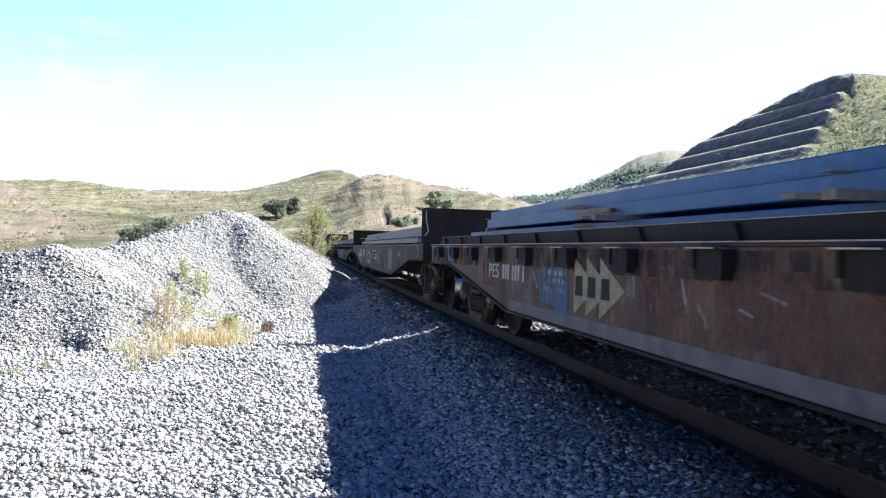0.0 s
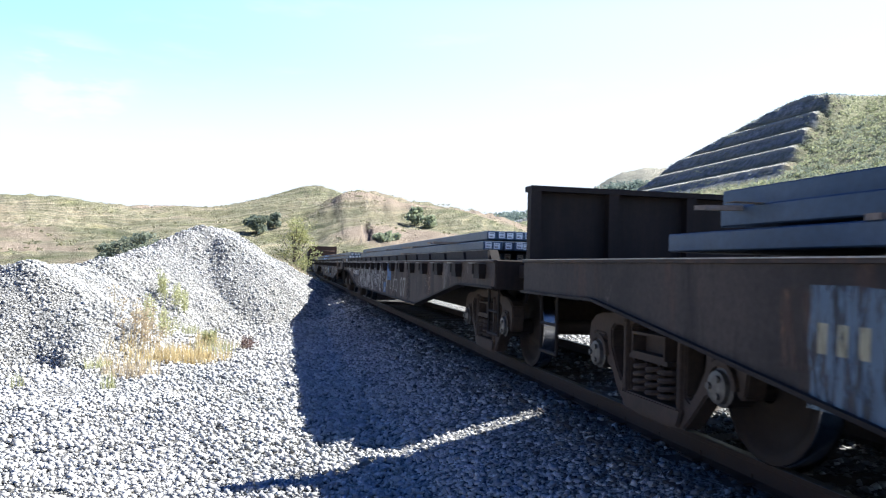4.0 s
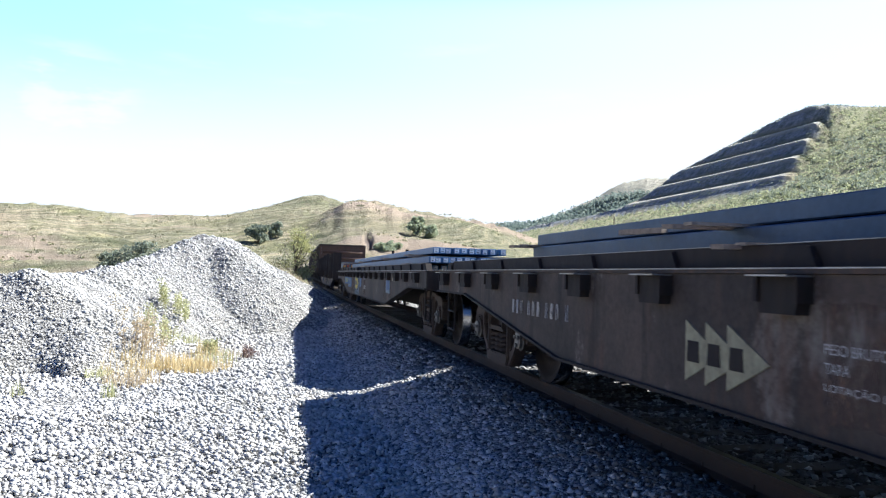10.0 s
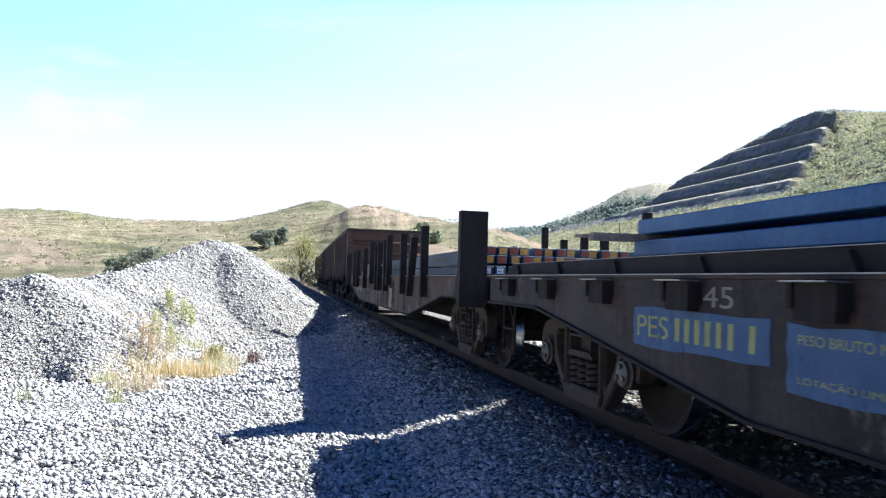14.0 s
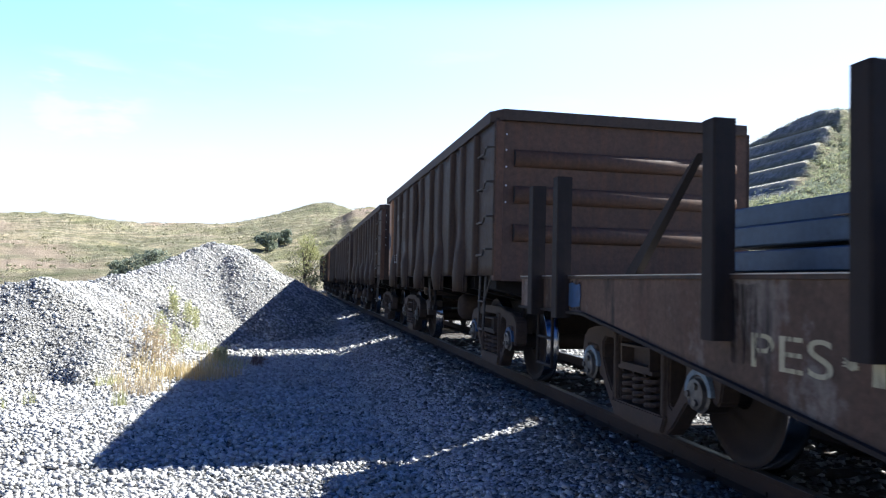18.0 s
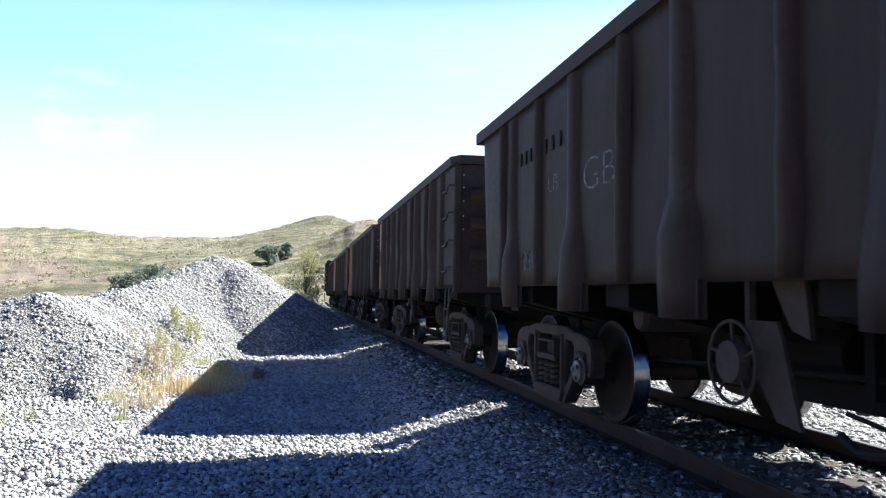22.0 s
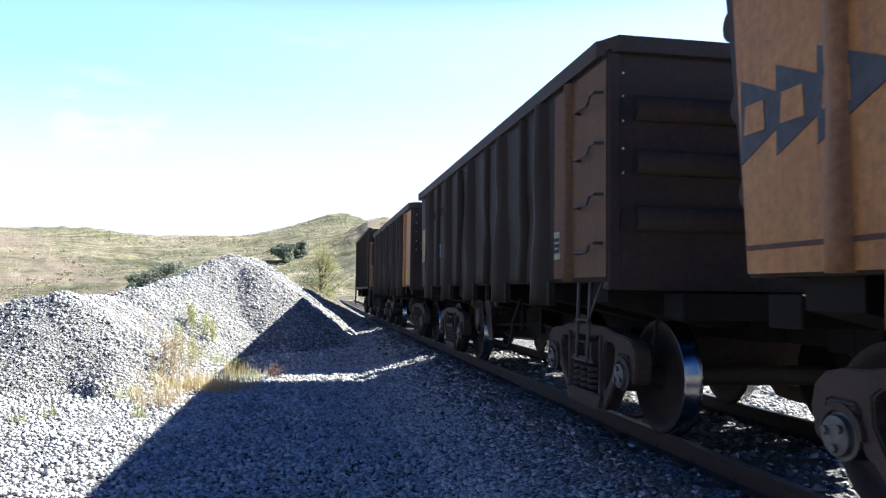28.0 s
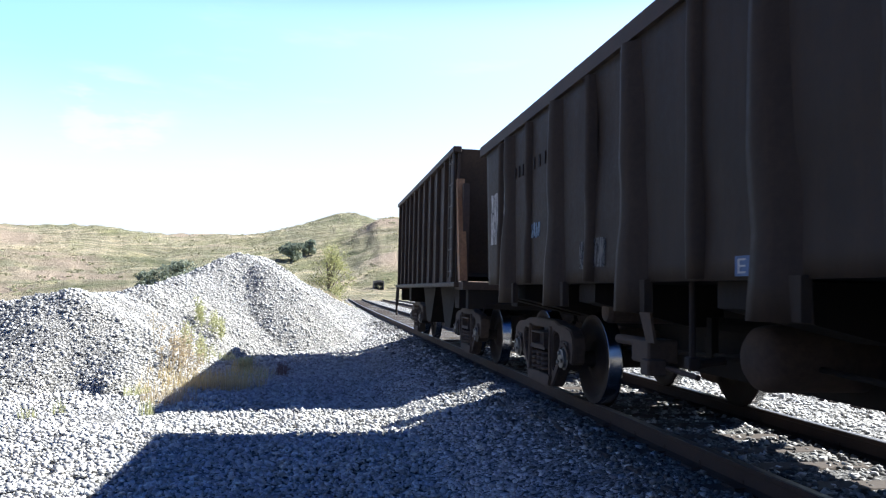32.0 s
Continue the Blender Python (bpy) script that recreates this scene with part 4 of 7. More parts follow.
# ---- the train ----
# wagon local space: x across, y along the line (towards the train's tail), z up from the rail head
FLAT_L, FLAT_AX = 21.073, 8.2815      # length over couplers; half the distance of the bogies' middles
GON_L, GON_AX = 11.373, 3.3865
AXLE, WHEEL_R = 0.90, 0.48
MESH = {}


def mesh_of(key, make, *mats):
    if key not in MESH:
        bm = bmesh.new()
        make(bm)
        bmesh.ops.recalc_face_normals(bm, faces=bm.faces)
        me = bpy.data.meshes.new(key)
        bm.to_mesh(me)
        bm.free()
        for m in mats:
            me.materials.append(m)
        MESH[key] = me
    return MESH[key]


def make_wheelset(bm):
    for sx in (-1, 1):
        prof = [(0.745, 0.10), (0.745, 0.17), (0.775, 0.20), (0.79, 0.38), (0.765, 0.41), (0.765, 0.505), (0.785, 0.512), (0.80, 0.485), (0.90, 0.476), (0.905, 0.47), (0.905, 0.41),
                (0.86, 0.385), (0.845, 0.21), (0.90, 0.17), (0.905, 0.10)]
        rings = []
        n = 40
        for a, r in prof:
            rings.append([bm.verts.new((sx * a, math.cos(2 * math.pi * k / n) * r, math.sin(2 * math.pi * k / n) * r)) for k in range(n)])
        for i, (r0, r1) in enumerate(zip(rings, rings[1:])):
            for k in range(n):
                f = bm.faces.new((r0[k], r0[(k + 1) % n], r1[(k + 1) % n], r1[k]))
                f.material_index = 1 if 5 <= i <= 8 else 0
                f.smooth = True
    lathe(bm, [(-1.22, 0.075), (-0.9, 0.085), (-0.745, 0.1), (-0.4, 0.085), (0.4, 0.085), (0.745, 0.1), (0.9, 0.085), (1.22, 0.075)], 18)
    for sx in (-1, 1):
        lathe(bm, [(sx * 1.06, 0.125), (sx * 1.22, 0.125), (sx * 1.23, 0.105), (sx * 1.26, 0.10), (sx * 1.27, 0.06)], 18)
        for k in range(3):
            a = 2 * math.pi * k / 3
            y, z = 0.06 * math.cos(a), 0.06 * math.sin(a)
            rod(bm, (sx * 1.26, y, z), (sx * 1.285, y, z), 0.024, 6)
    for f in bm.faces:
        if abs(f.calc_center_median().x) > 1.225:
            f.material_index = 2


def cast_plate(bm, outline, holes, x0, x1):
    """A plate with windows, in the y-z plane."""
    edges = []
    for loop in [outline] + holes:
        vs = [bm.verts.new((x0, y, z)) for y, z in loop]
        edges += [bm.edges.new((vs[k], vs[(k + 1) % len(vs)])) for k in range(len(vs))]
    got = bmesh.ops.triangle_fill(bm, use_beauty=True, use_dissolve=False, edges=edges)
    faces = [f for f in got["geom"] if isinstance(f, bmesh.types.BMFace)]
    ext = bmesh.ops.extrude_face_region(bm, geom=faces)
    bmesh.ops.translate(bm, verts=[v for v in ext["geom"] if isinstance(v, bmesh.types.BMVert)], vec=(x1 - x0, 0, 0))


def make_sideframe(bm):
    half = [(0.20, 0.10), (0.44, 0.125), (0.53, 0.20), (0.70, 0.38), (0.755, 0.40), (0.775, 0.44), (0.78, 0.62), (0.82, 0.655), (0.98, 0.655), (1.02, 0.62), (1.03, 0.45), (1.07, 0.42), (1.12, 0.45),
            (1.15, 0.60), (1.12, 0.72), (1.04, 0.785), (0.90, 0.815), (0.70, 0.825), (0.52, 0.865), (0.25, 0.875)]
    outline = half + [(-y, z) for y, z in half[::-1]]
    win = [(0.465, 0.70), (0.52, 0.745), (0.64, 0.735), (0.70, 0.69), (0.69, 0.56), (0.60, 0.42), (0.51, 0.32), (0.465, 0.345)]
    mid = [(-0.34, 0.25), (0.34, 0.25), (0.36, 0.30), (0.36, 0.74), (0.33, 0.775), (-0.33, 0.775), (-0.36, 0.74), (-0.36, 0.30)]
    cast_plate(bm, outline, [win, [(-y, z) for y, z in win[::-1]], mid], -0.07, 0.07)
    for sg in (-1, 1):
        # thickened column guides, roller bearing adapters and spring seat
        box(bm, -0.095, 0.095, sg * 0.405 - 0.035, sg * 0.405 + 0.035, 0.24, 0.80, 0.012)
        box(bm, -0.09, 0.10, sg * AXLE - 0.115, sg * AXLE + 0.115, 0.575, 0.66, 0.015)
    prism(bm, [(-0.46, 0.255), (-0.40, 0.13), (0.40, 0.13), (0.46, 0.255)], 0, -0.10, 0.10)
    bmesh.ops.recalc_face_normals(bm, faces=bm.faces)
    sharp = [e for e in bm.edges if len(e.link_faces) == 2 and e.calc_face_angle(0) > 0.6]
    bmesh.ops.bevel(bm, geom=sharp, offset=0.012, segments=2, affect='EDGES')


def make_springs(bm):
    for y in (-0.19, 0.0, 0.19):
        coil(bm, (-0.02, y), 0.078, 0.02, 0.27, 0.52, 4.5)
    box(bm, -0.11, 0.10, -0.29, 0.29, 0.52, 0.55)
    # the bolster's boxed end over the springs
    box(bm, -0.11, 0.08, -0.25, 0.25, 0.55, 0.575)
    box(bm, -0.11, 0.08, -0.25, 0.25, 0.70, 0.72)
    for y in (-0.25, 0.23):
        box(bm, -0.11, 0.08, y, y + 0.02, 0.575, 0.70)


def make_bolster(bm):
    prism(bm, [(-1.16, 0.56), (-1.16, 0.70), (-0.75, 0.74), (-0.3, 0.76), (0.3, 0.76), (0.75, 0.74), (1.16, 0.70), (1.16, 0.56), (0.7, 0.44), (-0.7, 0.44)], 1, -0.2, 0.2)
    lathe(bm, [(0.76, 0.2), (0.86, 0.2)], 16, 0, 2)
    for sy in (-1, 1):
        box(bm, -0.85, 0.85, sy * 0.40 - 0.05, sy * 0.40 + 0.05, 0.34, 0.46, 0.01)
        for sx in (-1, 1):
            box(bm, sx * 0.83 - 0.06, sx * 0.83 + 0.06, sy * 0.43 - 0.05, sy * 0.43 + 0.05, 0.30, 0.62, 0.01)


WHEELSETS = []


def make_adapter(bm):
    # saddle over the bearing, between it and the frame
    n = 10
    arc = [(0.165 * math.cos(math.pi * k / n), 0.165 * math.sin(math.pi * k / n)) for k in range(n + 1)]
    inn = [(0.128 * math.cos(math.pi * k / n), 0.128 * math.sin(math.pi * k / n)) for k in range(n, -1, -1)]
    prism(bm, arc + inn, 0, -0.10, 0.09)


def bogie(wagon, y, saddle=None):
    b = shared("bogie", mesh_of("bogie_bolster", make_bolster, M_BOGIE), wagon, pose(0, y, 0), "cast-steel two-axle bogie")
    for sx in (-1, 1):
        shared("side_frame", mesh_of("side_frame", make_sideframe, M_BOGIE), b, pose(sx * 1.14, 0, 0))
        shared("spring_nest", mesh_of("spring_nest", make_springs, M_BOGIE), b, pose(sx * 1.14, 0, 0))
    for sy in (-1, 1):
        w = shared("wheelset", mesh_of("wheelset", make_wheelset, M_WHEEL, M_TREAD, M_CAP), b, pose(0, sy * AXLE, WHEEL_R), "steel wheelset with polished treads")
        WHEELSETS.append((w, wagon, sy * AXLE))
        for sx in (-1, 1):
            coat = saddle or M_BOGIE
            shared("bearing_adapter", mesh_of("bearing_adapter_" + coat.name, make_adapter, coat), b, pose(sx * 1.14, sy * AXLE, WHEEL_R), "blue-painted bearing saddle" if saddle else "")
    return b


def make_coupler(bm):
    box(bm, -0.09, 0.09, -0.55, 0.15, 0.80, 0.98, 0.02)
    prism(bm, [(-0.14, -0.8), (0.04, -0.86), (0.16, -0.74), (0.14, -0.52), (-0.12, -0.5)], 2, 0.77, 1.02)
    bent(bm, [(0.35, 0.1, 0.78), (0.37, -0.2, 0.62), (0.3, -0.5, 0.47), (0.2, -0.72, 0.52)], 0.028)
    bent(bm, [(0.14, -0.05, 1.0), (-0.6, -0.08, 1.0), (-1.25, -0.1, 0.98), (-1.3, -0.12, 0.8)], 0.014)


def couplers(wagon, y_front, y_rear):
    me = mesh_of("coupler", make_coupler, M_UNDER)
    shared("coupler", me, wagon, pose(0, y_front, 0))
    shared("coupler", me, wagon, pose(0, y_rear, 0, 0, 0, 180))


def flat_side(y):
    """Lower edge of the fish-bellied side girder."""
    a = abs(y)
    return 0.52 if a < 5.15 else 0.52 + (a - 5.15) / (8.4 - 5.15) * 0.43 if a < 8.4 else 0.95


def make_flat_girder(bm):
    top = 1.22
    prism(bm, [(-10.05, top), (-10.05, 0.95), (-8.4, 0.95), (-5.15, 0.52), (5.15, 0.52), (8.4, 0.95), (10.05, 0.95), (10.05, top)], 0, -0.012, 0.012)


def make_flat_low_flange(bm):
    low = [(-10.05, 0.95), (-8.4, 0.95), (-5.15, 0.52), (5.15, 0.52), (8.4, 0.95), (10.05, 0.95)]
    prism(bm, [(y, z - 0.011) for y, z in low] + [(y, z + 0.011) for y, z in low[::-1]], 0, -0.045, 0.09)


def make_pocket(bm):
    # folded steel pocket, its mouth open at the top and its foot drawn in
    prism(bm, [(-0.15, 1.206), (0.15, 1.206), (0.14, 1.10), (0.125, 1.04), (-0.125, 1.04), (-0.14, 1.10)], 0, -0.085, -0.012)
    for y in (-0.155, 0.125):
        box(bm, -0.098, -0.012, y, y + 0.03, 1.09, 1.2065)


def make_flat_deck(bm, sill=0.42):
    box(bm, -1.46, 1.46, -10.0, 10.0, 1.20, 1.245)
    for x in (-0.45, 0.45):
        prism(bm, [(-9.6, 1.2), (-9.6, 0.8), (-7.25, 0.8), (-7.0, sill), (7.0, sill), (7.25, 0.8), (9.6, 0.8), (9.6, 1.2)], 0, x - 0.02, x + 0.02)
    for i in range(15):
        y = -9.1 + i * 1.3
        box(bm, -1.55, 1.55, y - 0.06, y + 0.06, max(0.98, flat_side(y) + 0.3), 1.2)


def make_end_sill(bm):
    box(bm, -1.6, 1.6, -0.06, 0.06, 0.93, 1.25, 0.012)
    box(bm, -0.3, 0.3, -0.09, 0.06, 0.74, 1.1, 0.02)


def make_step(bm):
    for y in (-0.2, 0.2):
        rod(bm, (0, y, 0.95), (0, y, 0.42), 0.016)
    rod(bm, (0, -0.2, 0.43), (0, 0.2, 0.43), 0.018)
    rod(bm, (0, -0.2, 0.68), (0, 0.2, 0.68), 0.014)


def make_stake(bm):
    """An upright channel-section stanchion, its back to the outside."""
    a, b, c, d = 0.062, 0.062, 0.049, -0.048
    prism(bm, [(-a + 0.01, -b), (a, -b), (a, -c), (d, -c), (d, c), (a, c), (a, b), (-a + 0.01, b), (-a, b - 0.01), (-a, -b + 0.01)], 2, 0, 1.16)


def make_handwheel(bm):
    n = 36
    for k in range(n):
        a0, a1 = 2 * math.pi * k / n, 2 * math.pi * (k + 1) / n
        rod(bm, (0, 0.34 * math.cos(a0), 0.34 * math.sin(a0)), (0, 0.34 * math.cos(a1), 0.34 * math.sin(a1)), 0.014, 6)
    for k in range(6):
        a = 2 * math.pi * k / 6 + 0.3
        rod(bm, (0.02, 0, 0), (0, 0.34 * math.cos(a), 0.34 * math.sin(a)), 0.011, 6)
    rod(bm, (0.03, 0, 0), (0.18, 0, 0.0), 0.03)


def make_bulkhead(bm):
    box(bm, -1.6, 1.6, -0.03, 0.03, 1.25, 1.91)
    for x in (-1.57, -0.8, 0, 0.8, 1.57):
        box(bm, x - 0.05, x + 0.05, 0.03, 0.13, 1.25, 1.9)
    box(bm, -1.62, 1.62, -0.05, 0.14, 1.88, 1.93)


def make_billet_tag(bm):
    box(bm, -0.05, 0.05, -7.855, -7.85, 0.014, 0.10)


def make_billet_label(bm):
    """A paper label with two rows of print."""
    box(bm, -0.044, 0.040, -7.853, -7.85, 0.018, 0.098)
    for z, wd in ((0.078, 0.03), (0.044, 0.022), (0.034, 0.026)):
        v0 = len(bm.faces)
        box(bm, -0.034, -0.034 + 2 * wd, -7.8545, -7.853, z, z + 0.006)
        bm.faces.ensure_lookup_table()
        for f in bm.faces[v0:]:
            f.material_index = 1


def flat_wagon(idx, label, bulk=False):
    w = thing("flat_wagon", Matrix(), label, "flat wagon", "flat wagons of the train")
    plain_side = idx in (1, 5)
    bearers = {3: ((-9.7, -3.02), (-2.1, 9.7)), 4: ((-9.7, 1.5), (2.2, 9.7))}.get(idx, ((-9.7, 9.7),))
    for sx in (-1, 1):
        coat = (M_GIRDER, M_GIRDERDK, M_GIRDERGREY, M_GIRDERGREY, M_GIRDERDK, M_GIRDERRUST)[idx]
        g = shared("side_girder", mesh_of("flat_girder_" + coat.name, make_flat_girder, coat), w, pose(sx * 1.6, 0, 0, 0, 0, 0 if sx < 0 else 180), "fish-bellied steel side girder")
        shared("top_flange", mesh_of("top_flange", lambda bm: box(bm, -0.03, 0.14, -10.05, 10.05, 1.222, 1.243), M_FLAT), g, Matrix())
        shared("deck_edge", mesh_of("deck_edge", lambda bm: box(bm, -0.034, 0.13, -10.04, 10.04, 1.2435, 1.25), M_EDGE), g, Matrix())
        shared("bottom_flange", mesh_of("bottom_flange", make_flat_low_flange, M_FLATDK), g, Matrix())
        first, step = {0: (-0.24, 1.17), 2: (-0.18, 1.17), 3: (-0.15, 1.21), 4: (0.0, 1.155)}.get(idx, (0.0, 1.165))
        for i in range(17):
            yp = first + (i - 8) * step
            if not plain_side and abs(yp) < 9.8:
                # pockets take the darker coat: their shadowy look is in the colour
                shared("stake_pocket", mesh_of("stake_pocket", make_pocket, M_FLATDK), g, pose(0, yp, 0))
                shared("gusset", mesh_of("bearer_gusset", lambda bm: prism(bm, [(-0.13, 1.251), (-0.07, 1.35), (0.07, 1.35), (0.13, 1.251)], 0, 0.02, 0.052), M_FLATDK), g, pose(0, yp, 0))
                shared("pocket_lip", mesh_of("pocket_lip", lambda bm: box(bm, -0.145, -0.012, -0.15, 0.15, 1.207, 1.215), M_EDGE), g, pose(0, yp, 0))
        if not plain_side:
            for k, (a, b) in enumerate(bearers):
                shared("bearer_rail", mesh_of("bearer_rail_%d_%d" % (len(bearers) * idx, k), lambda bm, a=a, b=b: prism(bm, [(a, 1.25), (a + 0.12, 1.365), (b - 0.32, 1.365), (b, 1.25)], 0, -0.05, 0.05), M_FLATDK), g, pose(0.10, 0, 0))
                shared("bearer_edge", mesh_of("bearer_edge_%d_%d" % (len(bearers) * idx, k), lambda bm, a=a, b=b: box(bm, -0.053, -0.02, a + 0.13, b - 0.33, 1.3655, 1.369), M_EDGE), g, pose(0.10, 0, 0))
    # sills made deeper on this wagon to block the sunlit ballast beyond
    if idx == 3:
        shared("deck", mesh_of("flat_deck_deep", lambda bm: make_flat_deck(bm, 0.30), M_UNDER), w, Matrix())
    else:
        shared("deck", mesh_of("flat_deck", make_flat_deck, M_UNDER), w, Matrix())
    for y, r in ((-10.0, 0), (10.0, 180)):
        shared("end_sill", mesh_of("end_sill", make_end_sill, M_FLATDK), w, pose(0, y, 0, 0, 0, r))
        shared("step_iron", mesh_of("step_iron", make_step, M_FLATDK), w, pose(-1.5, y * 0.965, 0))
    if bulk:
        shared("bulkhead", mesh_of("bulkhead", make_bulkhead, M_FLATDK), w, pose(0, -10.0, 0))
        shared("bulkhead", mesh_of("bulkhead", make_bulkhead, M_FLATDK), w, pose(0, 10.0, 0, 0, 0, 180))
        bm = bmesh.new()
        bent(bm, [(-1.56, -10.04, 1.9), (-1.57, -10.1, 1.7), (-1.52, -10.08, 1.5), (-1.58, -10.05, 1.42)], 0.012)
        part("rope", bm, M_GRAFF, w, "pale rope hanging on the bulkhead")
    # added plates, not seen, that keep sunlight out of the coupler gaps
    for y in (-10.22, 10.22):
        shared("end_platform", mesh_of("end_platform", lambda bm: box(bm, -1.35, 1.35, -0.16, 0.16, 1.06, 1.2, 0.01), M_FLATDK), w, pose(0, y, 0))
    couplers(w, -10.05, 10.05)
    for y in (-FLAT_AX, FLAT_AX):
        bogie(w, y, M_LTBLUE if idx == 5 and y > 0 else None)
    return w


def billet_load(label, y0, layers, ends=(M_WHITE,), n=18, x_near=-1.40, pitch=0.146, inset=0.05, seed=0, battens=(), half=7.85, steel=M_BILLET):
    t = thing("billet_stack", Matrix(), label, "steel billets", "billet stacks on the wagons")
    rng = random.Random(seed)
    for li, z in enumerate(layers):
        x = x_near + 0.07 + inset * li + (0.0)
        for k in range(n + 2):
            if rng.random() < 0.2 and k > 1:
                x += pitch * rng.uniform(0.2, 0.6)
            if x > 1.34 or (n < 12 and k >= (10 if li == 2 else 12)):
                break
            dy = rng.uniform(-0.07, 0.07) + (0.15 * li if len(layers) > 2 else 0) + (0.7 if li == 0 and n < 12 else 0)
            mark = ends[(k + li) % len(ends)] if not (len(ends) > 1 and li == 0) else M_WHITE
            b = shared("billet", mesh_of("billet_%.2f_%s" % (half, steel.name), lambda bm: box(bm, -0.066, 0.066, -half, half, 0, 0.115, 0.008), steel), t, pose(x, y0 + dy, z))
            if mark is M_WHITE:
                slip = ((k * 7 + li * 3) % 5 - 2) * 0.006
                shared("paper_label", mesh_of("billet_label", make_billet_label, M_LABEL, M_SLATE), b, pose(slip, 7.85 - half, slip * 0.4))
            else:
                shared("end_mark", mesh_of("end_mark_" + mark.name, make_billet_tag, mark), b, pose(0, 7.85 - half, 0))
            x += pitch
        below = 1.245 if li == 0 else layers[li - 1] + 0.115
        for k in range(5):
            yy = y0 - 7.0 + k * 3.45 + rng.uniform(-0.5, 0.5) + 0.4 * li
            out = rng.choice((0.0, 0.0, 0.08, 0.22)) if li else 0.0
            bm2 = bmesh.new()
            a = rng.uniform(-0.05, 0.05)
            prism(bm2, [(x_near - out, yy - a), (x_near - out, yy - a + 0.09), (1.38, yy + a + 0.09), (1.38, yy + a)], 2, below, z)
            if out:
                # a longer batten poking out askew
                prism(bm2, [(x_near - 0.02 - out, yy + 0.2), (x_near - out - 0.05, yy + 0.27), (x_near + 0.5, yy + 0.09), (x_near + 0.5, yy + 0.02)], 2, z - 0.03, z - 0.004)
            part("timber_spacer", bm2, M_TIMBER, t, "weathered timber spacer between the layers")
    for yb, zb in battens:
        # battens that slipped out askew between the layers
        bm2 = bmesh.new()
        prism(bm2, [(x_near - 0.05, yb), (x_near - 0.08, yb - 0.04), (x_near + 0.04, yb - 0.45), (x_near + 0.10, yb - 0.42)], 2, zb - 0.03, zb + 0.006)
        part("timber_spacer", bm2, M_TIMBER, t, "pale timber batten poking out askew")
    return t


def stakes(w, places):
    """Upright stanchions: across, along, foot, lean along the wagon in degrees."""
    for x, y, z, lean in places:
        if z == 1.0:
            # shorter one that stands on the deck's edge, over its socket
            st = shared("stanchion", mesh_of("short_stanchion", lambda bm: prism(bm, [(-0.062, -0.062), (0.062, -0.062), (0.062, -0.049), (-0.048, -0.049), (-0.048, 0.049), (0.062, 0.049), (0.062, 0.062), (-0.062, 0.062)], 2, 0, 0.94), M_FLATDK), w, pose(x, y, 1.215, lean, 0, 0), "upright steel channel stanchion")
            shared("socket", mesh_of("stanchion_socket", lambda bm: prism(bm, [(-0.09, 0.0), (0.09, 0.0), (0.075, -0.17), (-0.075, -0.17)], 0, -0.07, 0.05), M_FLATDK), st, Matrix())
            continue
        shared("stanchion", mesh_of("stanchion", make_stake, M_FLATDK), w, pose(x, y, z, lean, 0, 0), "upright steel channel stanchion")


# ---- ore gondolas ----
def battered(bm, pts, z0, z1, kx, ky, seed):
    """An upright pressed rib, knocked a little out of line along its height."""
    r = random.Random(seed)
    n = 9
    bend, dent, at = r.uniform(-0.02, 0.02), r.uniform(0.05, 0.28), r.uniform(0.2, 0.7)
    rows = []
    for k in range(n + 1):
        f = k / n
        d = (1 + (kx - 1) * f) * (1 - dent * math.exp(-((f - at) / 0.13) ** 2))
        s = bend * math.sin(math.pi * f) + (r.uniform(-0.006, 0.006) if 0 < k < n else 0)
        rows.append([bm.verts.new((x * d, y * (1 + (ky - 1) * f) + s, z0 + (z1 - z0) * f)) for y, x in pts])
    bm.faces.new(rows[0])
    for A, B in zip(rows, rows[1:]):
        for i in range(len(pts) - 1):
            f = bm.faces.new((A[i], A[i + 1], B[i + 1], B[i]))
            f.smooth = True


def make_gon_rib(bm, seed=0):
    # rounded pilaster with a skirt below the sill
    pts = [(-0.36, 0.0), (-0.29, -0.05), (-0.22, -0.12), (-0.12, -0.165), (-0.03, -0.15), (0.0, -0.08), (0.01, 0.0)]
    battered(bm, pts, 1.05, 3.0, 0.7, 0.6, seed)
    prism(bm, [(0.0, 1.275), (0.0, 1.055), (-0.35, 1.055), (-0.35, 1.275)], 0, -0.06, -0.0)


def make_gon_rib_thin(bm, seed=0):
    pts = [(-0.08, 0.0), (-0.06, -0.07), (0.0, -0.09), (0.06, -0.07), (0.08, 0.0)]
    battered(bm, pts, 1.27, 3.0, 1.0, 0.8, seed + 50)


def make_gon_rib_kinked(bm, seed=0):
    # pilaster pressed in above the floor line
    secs = [(1.05, 0.13, 0.25), (1.27, 0.14, 0.24), (1.55, 0.145, 0.23), (1.78, 0.085, 0.16), (2.1, 0.08, 0.13), (3.0, 0.09, 0.12)]
    rows = []
    r = random.Random(seed)
    for z, d, wd in secs:
        s = r.uniform(-0.02, 0.02) if 1.3 < z < 2.9 else 0
        d *= r.uniform(0.8, 1.15)
        rows.append([bm.verts.new((x * d, y * wd + s, z + (s if 1.3 < z < 2.9 else 0))) for y, x in ((-1, 0), (-0.7, -0.7), (0, -1), (0.7, -0.7), (1, 0))])
    for r0, r1 in zip(rows, rows[1:]):
        for i in range(4):
            f = bm.faces.new((r0[i], r0[i + 1], r1[i + 1], r1[i]))
            f.smooth = True
    bm.faces.new(rows[0])
    prism(bm, [(0.23, 1.275), (0.23, 1.055), (-0.23, 1.055), (-0.23, 1.275)], 0, -0.05, 0.0)


